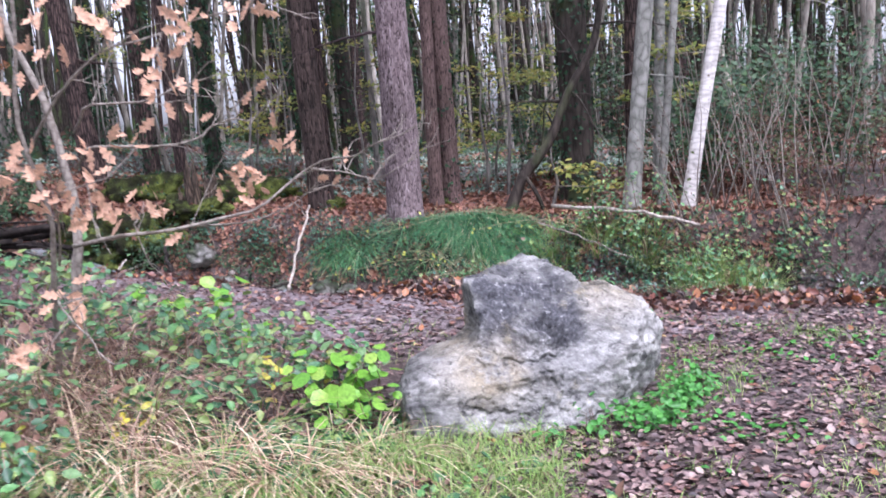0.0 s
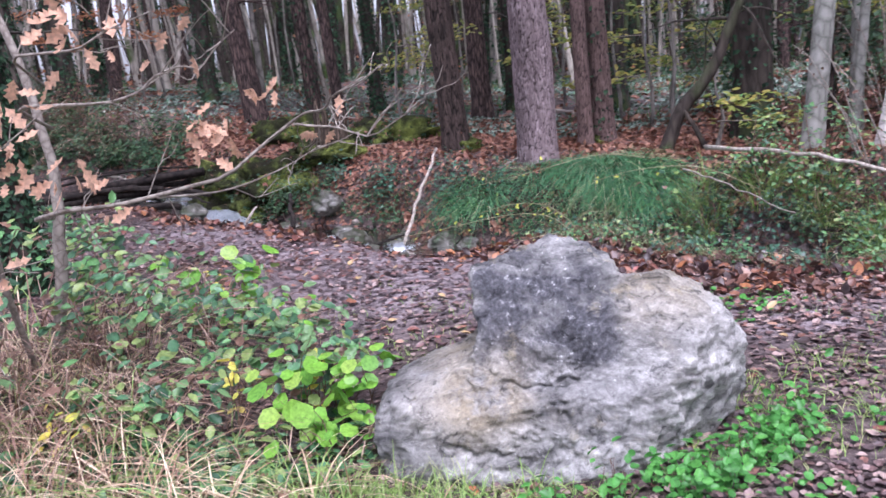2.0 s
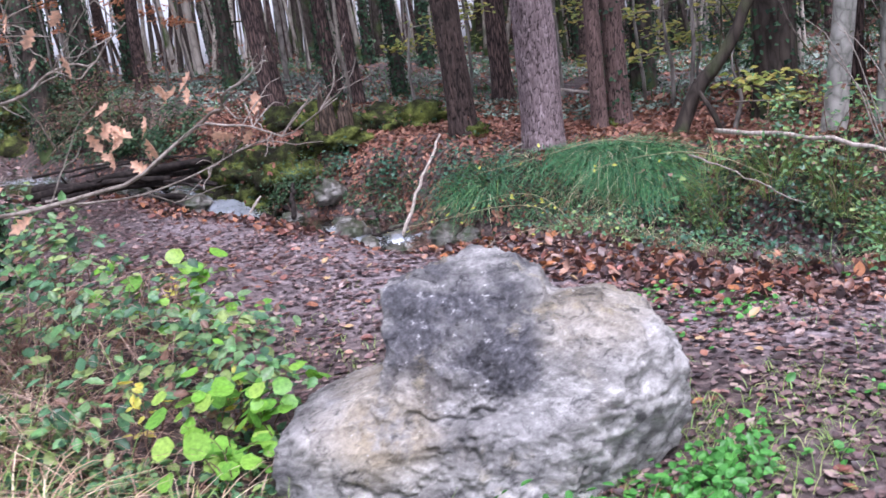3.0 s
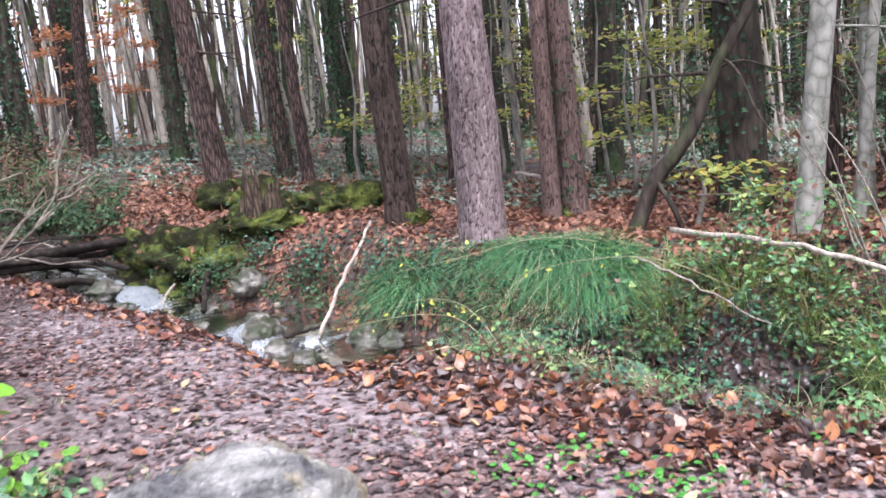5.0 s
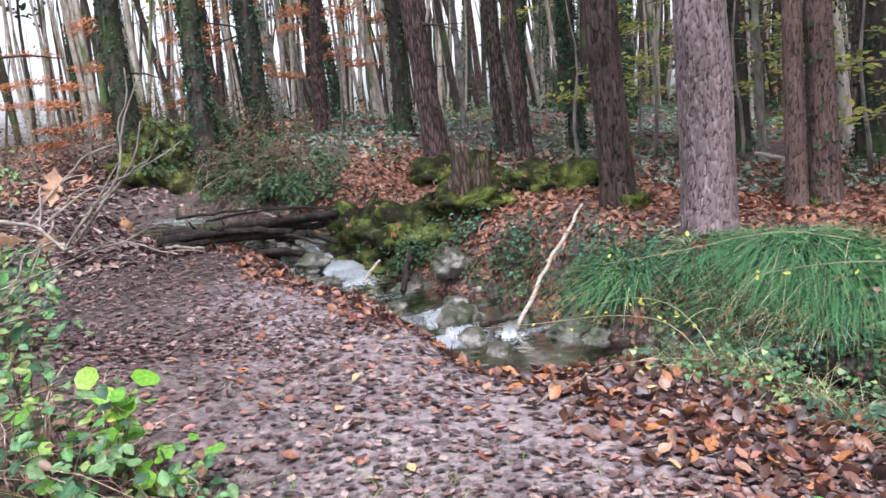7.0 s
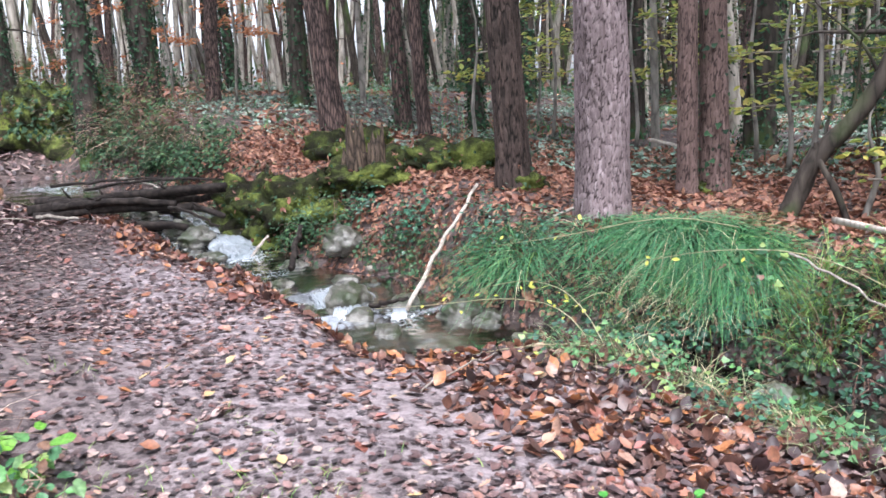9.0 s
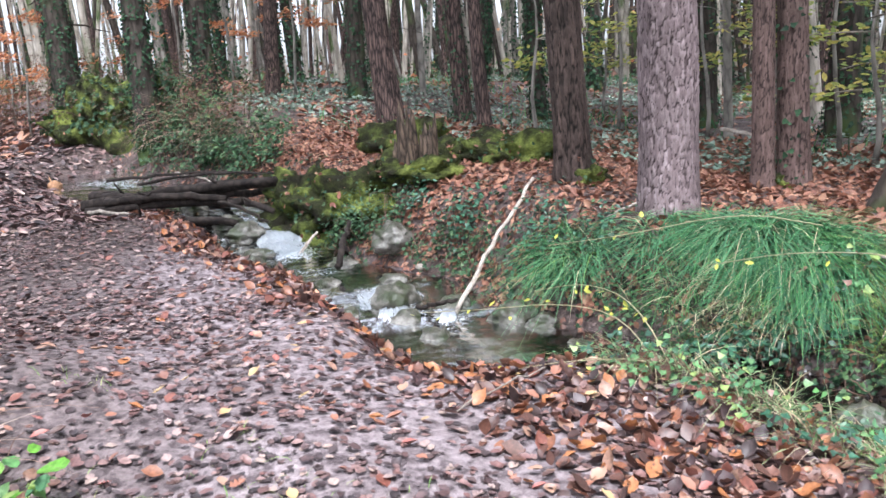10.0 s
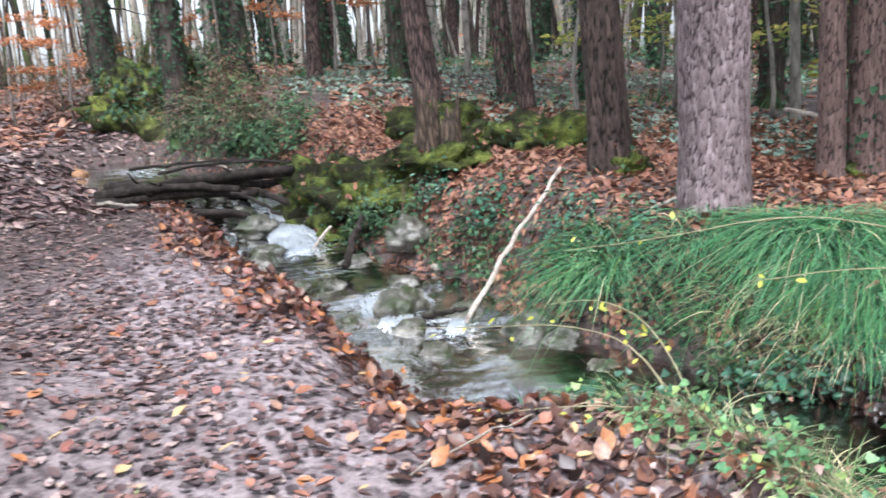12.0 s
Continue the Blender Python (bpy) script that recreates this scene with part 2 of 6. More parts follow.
def plate_material(name, furrow, low, mid, light):
    """Flaking bark: dark furrows, plates of uneven tone, fine grain along the trunk."""
    m, t, p = base_material(name, 0.9, 0.2)
    plate, tone = t.nodes.new("ShaderNodeAttribute"), t.nodes.new("ShaderNodeAttribute")
    plate.attribute_name, tone.attribute_name = "plate", "tone"
    grain = texture(t, "noise", 45.0, (1, 1, 0.35), 8, 0.75)
    big = texture(t, "noise", 2.0, (1, 1, 0.5), 4, 0.6)
    add = t.nodes.new("ShaderNodeMath")
    add.operation = "MULTIPLY_ADD"
    add.inputs[1].default_value = 0.9
    calm = t.nodes.new("ShaderNodeMath")
    calm.operation = "MULTIPLY_ADD"
    calm.inputs[1].default_value, calm.inputs[2].default_value = 0.6, 0.2
    t.links.new(tone.outputs["Fac"], calm.inputs[0])
    t.links.new(grain.outputs["Fac"], add.inputs[0])
    t.links.new(calm.outputs[0], add.inputs[2])
    face = ramp(t, [(0.45, low), (0.68, mid), (0.9, light)])
    half = t.nodes.new("ShaderNodeMath")
    half.operation = "MULTIPLY"
    half.inputs[1].default_value = 0.72
    t.links.new(add.outputs[0], half.inputs[0])
    t.links.new(half.outputs[0], face.inputs[0])
    gap = ramp(t, [(0.06, (1, 1, 1)), (0.42, (0, 0, 0))])
    t.links.new(plate.outputs["Fac"], gap.inputs[0])
    c = mix(t, face.outputs[0], furrow, gap.outputs[0])
    wash = ramp(t, [(0.35, (0.72, 0.72, 0.7)), (0.65, (1.1, 1.08, 1.08))])
    t.links.new(big.outputs["Fac"], wash.inputs[0])
    t.links.new(mix(t, c, wash.outputs[0], 1.0, "MULTIPLY"), p.inputs["Base Color"])
    bump(t, p, grain.outputs["Fac"], 0.8, 0.012)
    return m


SOIL = ground_material()
ROCK = rock_material()
WATER = water_material()
PINE = bark_material("pine_bark", (0.008, 0.006, 0.006), (0.055, 0.039, 0.034), (0.19, 0.125, 0.105), 26.0, (1, 1, 0.16), 1.0, 0.05, furrow=0.8)
PINE_PALE_PLATES = plate_material("pale_plated_bark", (0.035, 0.024, 0.024), (0.1, 0.074, 0.076), (0.195, 0.15, 0.153), (0.36, 0.295, 0.3))
PINE_PLATES = plate_material("dark_plated_bark", (0.008, 0.006, 0.005), (0.022, 0.016, 0.014), (0.055, 0.04, 0.034), (0.13, 0.092, 0.077))
PINE_RED_PLATES = plate_material("reddish_plated_bark", (0.03, 0.02, 0.018), (0.075, 0.05, 0.044), (0.14, 0.095, 0.084), (0.24, 0.17, 0.15))
DARK_BARK = bark_material("dark_bark", (0.01, 0.009, 0.007), (0.042, 0.034, 0.028), (0.1, 0.082, 0.066), 12.0, moss=0.35)
GREY_BARK = bark_material("grey_bark", (0.06, 0.055, 0.048), (0.17, 0.155, 0.135), (0.33, 0.305, 0.265), 6.0, (1, 1, 0.5), 0.3, 0.01, moss=0.35)
BIRCH = bark_material("birch_bark", (0.2, 0.18, 0.16), (0.62, 0.58, 0.54), (0.8, 0.77, 0.73), 5.0, (0.6, 0.6, 3.0), 0.3, 0.01)
MOTTLED = bark_material("mottled_grey_green_bark", (0.08, 0.08, 0.068), (0.22, 0.22, 0.19), (0.4, 0.39, 0.35), 9.0, (1, 1, 0.8), 0.3, 0.01, moss=0.1)
PALE_TRUNK = bark_material("pale_smooth_bark", (0.12, 0.105, 0.085), (0.3, 0.27, 0.225), (0.47, 0.43, 0.37), 5.0, (1, 1, 0.4), 0.3, 0.01, moss=0.25)
TWIG = bark_material("twig_bark", (0.08, 0.065, 0.055), (0.22, 0.19, 0.16), (0.36, 0.33, 0.28), 20.0, (1, 1, 1), 0.3, 0.004)
DEAD_WOOD = bark_material("bleached_dead_wood", (0.12, 0.1, 0.08), (0.34, 0.295, 0.25), (0.5, 0.45, 0.39), 20.0, (1, 1, 0.3), 0.4, 0.006)
ROTTEN = bark_material("rotten_wood", (0.01, 0.008, 0.006), (0.05, 0.036, 0.026), (0.17, 0.12, 0.085), 22.0, (1, 1, 0.2), 1.0, 0.03, furrow=0.6)
WET_WOOD = bark_material("wet_rotten_wood", (0.004, 0.003, 0.003), (0.016, 0.012, 0.01), (0.045, 0.036, 0.03), 12.0, (1, 1, 1), 0.7, 0.015)


# ---------- mesh helpers ----------
def mesh_data(name, verts, faces, material, smooth=True):
    verts = np.asarray(verts, dtype=np.float32).reshape(-1, 3)
    me = bpy.data.meshes.new(name)
    if isinstance(faces, np.ndarray):
        k = faces.shape[1]
        me.vertices.add(len(verts))
        me.vertices.foreach_set("co", verts.ravel())
        me.loops.add(faces.size)
        me.loops.foreach_set("vertex_index", faces.astype(np.int32).ravel())
        me.polygons.add(len(faces))
        me.polygons.foreach_set("loop_start", np.arange(0, faces.size, k, dtype=np.int32))
        me.update(calc_edges=True)
        me.validate()
    else:
        me.from_pydata([tuple(v) for v in verts], [], faces)
    if smooth:
        me.polygons.foreach_set("use_smooth", np.ones(len(me.polygons), dtype=bool))
    me.materials.append(material)
    me.update()
    return me


def part(name, data, parent=None, label=""):
    ob = new(name, data)
    ob.parent = parent
    return tagged(ob, label)


def tube(points, radii, segs=12, wobble=0.0, seed=0, cap=True):
    """A tapered round limb along points. Returns verts and quad/ngon faces."""
    pts = [Vector(p) for p in points]
    verts, faces = [], []
    side = None
    for i, p in enumerate(pts):
        d = (pts[min(i + 1, len(pts) - 1)] - pts[max(i - 1, 0)]).normalized()
        if side is None:
            side = d.cross(Vector((0, 1, 0.1))).normalized() if abs(d.y) < 0.9 else d.cross(Vector((1, 0, 0.1))).normalized()
        side = (side - d * side.dot(d)).normalized()
        up = d.cross(side)
        for k in range(segs):
            a = 2 * math.pi * k / segs
            r = radii[i]
            if wobble:
                r *= 1 + wobble * noise.noise(Vector((math.cos(a) * 1.3, math.sin(a) * 1.3 + seed * 7.1, i * 0.45)))
            verts.append(p + (side * math.cos(a) + up * math.sin(a)) * r)
    for i in range(len(pts) - 1):
        for k in range(segs):
            faces.append((i * segs + k, i * segs + (k + 1) % segs, (i + 1) * segs + (k + 1) % segs, (i + 1) * segs + k))
    if cap:
        faces.append(tuple(range(segs - 1, -1, -1)))
        faces.append(tuple(range((len(pts) - 1) * segs, len(pts) * segs)))
    return verts, faces


def join(pieces):
    V, F = [], []
    for v, f in pieces:
        n = len(V)
        V.extend(v)
        F.extend(tuple(i + n for i in q) for q in f)
    return V, F


def rounded(points, times=2):
    """Cuts the corners of a line of points."""
    pts = [np.array(p, dtype=float) for p in points]
    for _ in range(times):
        out = [pts[0]]
        for a, b in zip(pts[:-1], pts[1:]):
            out += [a * 0.75 + b * 0.25, a * 0.25 + b * 0.75]
        pts = out + [pts[-1]]
    return np.array(pts)


LEAF_V = np.array([(0, 0, 0), (0.33, 0, -0.03), (0.66, 0, -0.02), (1, 0, 0.06), (0.3, 0.24, 0.07), (0.68, 0.22, 0.09), (0.3, -0.24, 0.07), (0.68, -0.22, 0.09)])
LEAF_F = np.array([(0, 6, 1), (1, 6, 7), (1, 7, 2), (2, 7, 3), (0, 1, 4), (1, 5, 4), (1, 2, 5), (2, 3, 5)])
ROUND_V = np.array([(0, 0, 0), (0.5, 0, -0.04), (1, 0, -0.02), (0.02, 0.3, 0.03), (0.4, 0.5, 0.05), (0.85, 0.33, 0.0), (0.02, -0.3, 0.03), (0.4, -0.5, 0.05), (0.85, -0.33, 0.0)])
ROUND_F = np.array([(0, 6, 1), (6, 7, 1), (7, 8, 1), (8, 2, 1), (1, 2, 5), (1, 5, 4), (1, 4, 3), (1, 3, 0)])
BROAD_V = np.array([(0, 0, 0), (0.16, 0.2, 0.03), (0.42, 0.36, 0.08), (0.72, 0.27, 0.07), (0.9, 0.1, 0.03), (1.04, 0.0, 0.08), (0.9, -0.12, 0.05), (0.7, -0.3, 0.1), (0.4, -0.35, 0.05), (0.15, -0.19, 0.02), (0.3, 0, -0.03), (0.68, 0, -0.02)])
BROAD_F = np.array([(0, 10, 1), (1, 10, 2), (2, 10, 11), (2, 11, 3), (3, 11, 4), (4, 11, 5), (5, 11, 6), (6, 11, 7), (7, 11, 8), (8, 11, 10), (8, 10, 9), (9, 10, 0)])
IVY_V = np.array([(0, 0, 0), (0.2, 0.42, 0.04), (0.5, 0.26, 0.0), (1, 0, 0.05), (0.5, -0.26, 0.0), (0.2, -0.42, 0.04), (0.35, 0, -0.05)])
IVY_F = np.array([(0, 6, 1), (1, 6, 2), (2, 6, 3), (3, 6, 4), (4, 6, 5), (5, 6, 0)])


def scatter(template_v, template_f, places, sizes, normals, rng, tilt=0.5, flip=0.0):
    """Copies a leaf to every place, facing about its normal, at random turns. Returns arrays."""
    n = len(places)
    nz = np.asarray(normals, dtype=float) + rng.normal(0, tilt, (n, 3)) * 0.6
    nz /= np.linalg.norm(nz, axis=1, keepdims=True) + 1e-9
    ref = rng.normal(0, 1, (n, 3))
    ax = np.cross(ref, nz)
    ax /= np.linalg.norm(ax, axis=1, keepdims=True) + 1e-9
    ay = np.cross(nz, ax)
    s = np.asarray(sizes).reshape(-1, 1, 1)
    curl = rng.uniform(0.4, 2.2, (n, 1, 1))
    t = template_v[None]
    v = (t[..., 0:1] * ax[:, None] + t[..., 1:2] * ay[:, None] + t[..., 2:3] * curl * nz[:, None]) * s + np.asarray(places)[:, None]
    k = len(template_v)
    f = template_f[None] + (np.arange(n) * k)[:, None, None]
    return v.reshape(-1, 3), f.reshape(-1, 3)


def blades(roots, lengths, leans, bend, width, rng, steps=4):
    """Grass blades: narrow ribbons that rise from their roots along leans and droop."""
    n = len(roots)
    leans = np.asarray(leans, dtype=float)
    t = np.linspace(0, 1, steps + 1)
    up = np.array((0, 0, 1.0))
    L = np.asarray(lengths).reshape(-1, 1)
    b = np.asarray(bend).reshape(-1, 1)
    side = np.cross(leans, up) + rng.normal(0, 0.25, (n, 3))
    side /= np.linalg.norm(side, axis=1, keepdims=True) + 1e-9
    rows = []
    for ti in t:
        c = np.asarray(roots) + L * (up * (ti - b * ti ** 2.2 * 0.9) + leans * (0.25 * ti + b * ti ** 1.7))
        w = np.asarray(width).reshape(-1, 1) * (1 - ti ** 1.5 * 0.92)
        rows += [c - side * w, c + side * w]
    v = np.stack(rows, axis=1)
    k = 2 * (steps + 1)
    q = np.array([(2 * i, 2 * i + 1, 2 * i + 3, 2 * i + 2) for i in range(steps)])
    f = q[None] + (np.arange(n) * k)[:, None, None]
    return v.reshape(-1, 3), f.reshape(-1, 4)


# ---------- the lie of the land ----------
STREAM = np.array([(-34, 24, 1.35), (-20, 18, 0.95), (-13, 14.5, 0.62), (-9.2, 12.4, 0.42), (-7, 11.75, 0.34), (-5.75, 11.33, 0.28), (-5.15, 11.08, 0.12), (-4.8, 10.9, 0.09), (-4.4, 10.62, -0.05), (-4.1, 10.4, -0.08), (-3.85, 10.22, -0.1), (-3.0, 9.94, -0.11), (-2.72, 9.85, -0.12), (-2.55, 9.78, -0.18),
                   (-2.15, 9.5, -0.19), (-1.92, 9.3, -0.24), (-1.2, 9.14, -0.25), (-0.5, 8.98, -0.26), (0.5, 8.75, -0.29), (1.3, 8.35, -0.32), (2.2, 7.95, -0.36), (4, 7.4, -0.4), (9, 6.5, -0.45), (30, 3, -0.5)])
# Foam at the falls; spots beyond x = -8 only whiten the upper water.
WHITENED_WATER = ((-5.4, 11.15, 0.22, 0.75), (-4.75, 10.85, 0.25, 0.95), (-4.3, 10.58, 0.27, 1.15), (-3.6, 10.1, 0.25, 0.5), (-2.62, 9.72, 0.2, 0.95), (-2.3, 9.5, 0.2, 0.55), (-1.9, 9.5, 0.14, 1.0), (-7.3, 12.05, 0.4, 0.5), (-9.3, 12.5, 0.5, 0.7), (-8.6, 12.25, 0.4, 0.5), (-1.75, 9.25, 0.2, 0.35))


def stream_at(x, y):
    """Signed distance from the stream (far side positive), its water level and its arc length, for arrays."""
    best = np.full(x.shape, 1e9)
    sd, level, arc = np.zeros(x.shape), np.zeros(x.shape), np.zeros(x.shape)
    run = 0.0
    for a, b in zip(STREAM[:-1], STREAM[1:]):
        dx, dy = b[0] - a[0], b[1] - a[1]
        ll = math.hypot(dx, dy)
        t = np.clip(((x - a[0]) * dx + (y - a[1]) * dy) / ll ** 2, 0, 1)
        px, py = x - a[0] - t * dx, y - a[1] - t * dy
        d = np.hypot(px, py)
        near = d < best
        best = np.where(near, d, best)
        sd = np.where(near, np.where(px * -dy + py * dx > 0, d, -d), sd)
        level = np.where(near, a[2] + t * (b[2] - a[2]), level)
        arc = np.where(near, run + t * ll, arc)
        run += ll
    return sd, level, arc


def smooth(a, b, v):
    t = np.clip((v - a) / (b - a), 0, 1)
    return t * t * (3 - 2 * t)


def ripple(x, y, f, seed):
    return (np.sin(x * f + seed) * np.sin(y * f * 1.13 + seed * 1.7) + 0.5 * np.sin(x * f * 2.3 + y * f * 1.1 + seed * 2.1) * np.sin(y * f * 2.1 - x * f * 0.7 + seed)) / 1.5


def land(x, y):
    x, y = np.asarray(x, dtype=float), np.asarray(y, dtype=float)
    sd, level, arc = stream_at(x, y)
    rise = 0.066 * np.clip(-x - 0.8, 0, 22) * smooth(3.5, 8.5, y)
    path = 0.0 + rise + 0.13 * np.exp(-((x + 1.0) ** 2 + (y - 6.7) ** 2) / 1.8)
    path += 0.22 * smooth(-1.2, -2.6, x) * smooth(7.6, 6.2, y) * smooth(1.5, 3.5, y)
    path += 0.03 * ripple(x, y, 1.1, 0.4) + 0.012 * ripple(x, y, 4.3, 1.9)
    floor = 0.40 + 0.28 * (1 - np.exp(-np.clip(sd - 0.8, 0, 99) / 3.5)) + 0.066 * np.clip(-x - 0.8, 0, 22)
    floor += 0.05 * ripple(x, y, 0.8, 2.2) + 0.02 * ripple(x, y, 3.1, 0.9)
    floor -= 0.10 * smooth(-1.4, -0.2, x) * smooth(1.0, 2.0, sd)
    floor += 0.35 * smooth(-5.5, -8.0, x) * smooth(0.9, 2.0, sd)
    path += 0.10 * np.exp(-((x - 0.35) ** 2 / 0.7 + (y - 7.85) ** 2 / 0.12))
    path -= 0.17 * np.exp(-((x + 8.0) ** 2) / 3.5) * smooth(-2.2, -0.7, sd)
    pool = np.exp(-((x + 1.15) / 0.62) ** 2)
    w_near = 0.36 + 0.16 * smooth(-6.2, -7.5, x) + 0.05 * ripple(x, y, 1.7, 3.1) + 0.14 * pool
    w_far = 0.34 + 0.1 * ripple(x, y, 2.1, 5.2)
    bed = level - 0.10 + 0.03 * ripple(x, y, 6.0, 2.0)
    z_near = bed + (path - bed) * smooth(w_near, w_near + 0.62 + 0.55 * pool, -sd)
    z_far = bed + (floor - bed) * smooth(w_far + 0.04, w_far + 0.9, sd) ** 0.9
    z = np.where(sd > 0, z_far, z_near)
    fade = smooth(-10.0, -11.6, x)
    side = smooth(-1.5, 2.0, sd)
    z = z * (1 - fade) + fade * (path * (1 - side) + floor * side)
    flat = smooth(5, 11, x)
    return z * (1 - flat) + flat * (0.05 + 0.3 * smooth(0, 3, sd))


def sandy(x, y):
    """How bare the sand lies: a trodden band beside the stream, broken by ripples."""
    dx, dy = 3.7, -2.2
    t = np.clip(((x + 4.2) * dx + (y - 9.25) * dy) / (dx * dx + dy * dy), 0, 1)
    off = np.hypot(x + 4.2 - t * dx, y - 9.25 - t * dy)
    band = np.exp(-(off / (0.5 + 0.35 * t)) ** 2) * (0.7 + 0.3 * smooth(0.0, 0.5, t))
    spot = 0.8 * np.exp(-((x - 1.75) ** 2 / 0.5 + (y - 6.2) ** 2 / 0.12)) + 0.5 * np.exp(-((x - 0.1) ** 2 / 0.3 + (y - 6.5) ** 2 / 0.12))
    return np.clip(np.maximum(band, spot) * (0.75 + 0.5 * ripple(x, y, 2.3, 1.2)), 0, 1)


def land1(x, y):
    return float(land(np.array([x]), np.array([y]))[0])


def axis(lo, hi, step, far, grow=1.16):
    a = list(np.arange(lo, hi, step))
    s, v = step, a[-1]
    while v < far:
        s *= grow
        v += s
        a.append(v)
    s, v = step, lo
    while v > -far:
        s *= grow
        v -= s
        a.insert(0, v)
    return np.array(a)


gx, gy = axis(-9.0, 3.5, 0.06, 420), axis(1.0, 14.0, 0.06, 420)
X, Y = np.meshgrid(gx, gy)
Z = land(X, Y)
nx, ny = len(gx), len(gy)
idx = np.arange(nx * ny).reshape(ny, nx)
quads = np.stack([idx[:-1, :-1], idx[:-1, 1:], idx[1:, 1:], idx[1:, :-1]], axis=-1).reshape(-1, 4)
ground_mesh = mesh_data("ground", np.stack([X, Y, Z], axis=-1), quads, SOIL)
sdg, _, _ = stream_at(X, Y)
bare = 1.15 * sandy(X, Y) + 0.6 * smooth(-6.5, -3.0, X) * smooth(3, 1, X) * smooth(-0.6, -1.2, sdg) * smooth(5.0, 6.0, Y)
bare = np.where(np.abs(sdg) < 0.5, np.where((X > -0.3) | (X < -7), 0.0, 0.9), bare)
bare = bare + 0.4 * smooth(0.6, 1.6, X) * smooth(7.0, 6.0, Y) * smooth(7, 4, X)
ground_mesh.attributes.new("sand", "FLOAT", "POINT").data.foreach_set("value", np.clip(bare, 0, 1).astype(np.float32).ravel())
ground = tagged(new("ground", ground_mesh), "damp woodland soil with a sandy footpath beside a stream", "ground", kind="structure")


# ---------- the stream ----------
def stream_mesh():
    pts = []
    for a, b in zip(STREAM[:-1], STREAM[1:]):
        n = max(2, int(math.hypot(b[0] - a[0], b[1] - a[1]) / 0.035))
        pts += [a + (b - a) * i / n for i in range(n)] if abs(a[0]) < 8 else [a + (b - a) * i / 40 for i in range(40)]
    pts = np.array(pts)
    d = np.gradient(pts[:, :2], axis=0)
    d /= np.linalg.norm(d, axis=1, keepdims=True)
    nrm = np.stack([-d[:, 1], d[:, 0]], axis=1)
    across = np.linspace(-0.9, 0.72, 41)
    V = np.zeros((len(pts), len(across), 3))
    V[..., :2] = pts[:, None, :2] + nrm[:, None] * across[None, :, None]
    _, lev, _ = stream_at(V[..., 0], V[..., 1])
    lively = 1 + 2.2 * sum(s * np.exp(-((V[..., 0] - x) ** 2 + (V[..., 1] - y) ** 2) / r ** 2) for x, y, r, s in WHITENED_WATER)
    V[..., 2] = lev + (0.004 * lively * ripple(V[..., 0], V[..., 1], 9.0, 1.0) + 0.0022 * lively ** 2 * ripple(V[..., 0], V[..., 1], 29.0, 4.0))
    n, k = V.shape[:2]
    i = np.arange(n * k).reshape(n, k)
    q = np.stack([i[:-1, :-1], i[:-1, 1:], i[1:, 1:], i[1:, :-1]], axis=-1).reshape(-1, 4)
    me = mesh_data("water", V, q, WATER)
    f = sum(s * np.exp(-((V[..., 0] - x) ** 2 + (V[..., 1] - y) ** 2) / r ** 2) for x, y, r, s in WHITENED_WATER)
    me.attributes.new("whiteness", "FLOAT", "POINT").data.foreach_set("value", np.clip(f, 0, 1.1).astype(np.float32).ravel())
    return me


tagged(new("water", stream_mesh()), "shallow clear woodland stream running over stones", "stream", kind="structure")


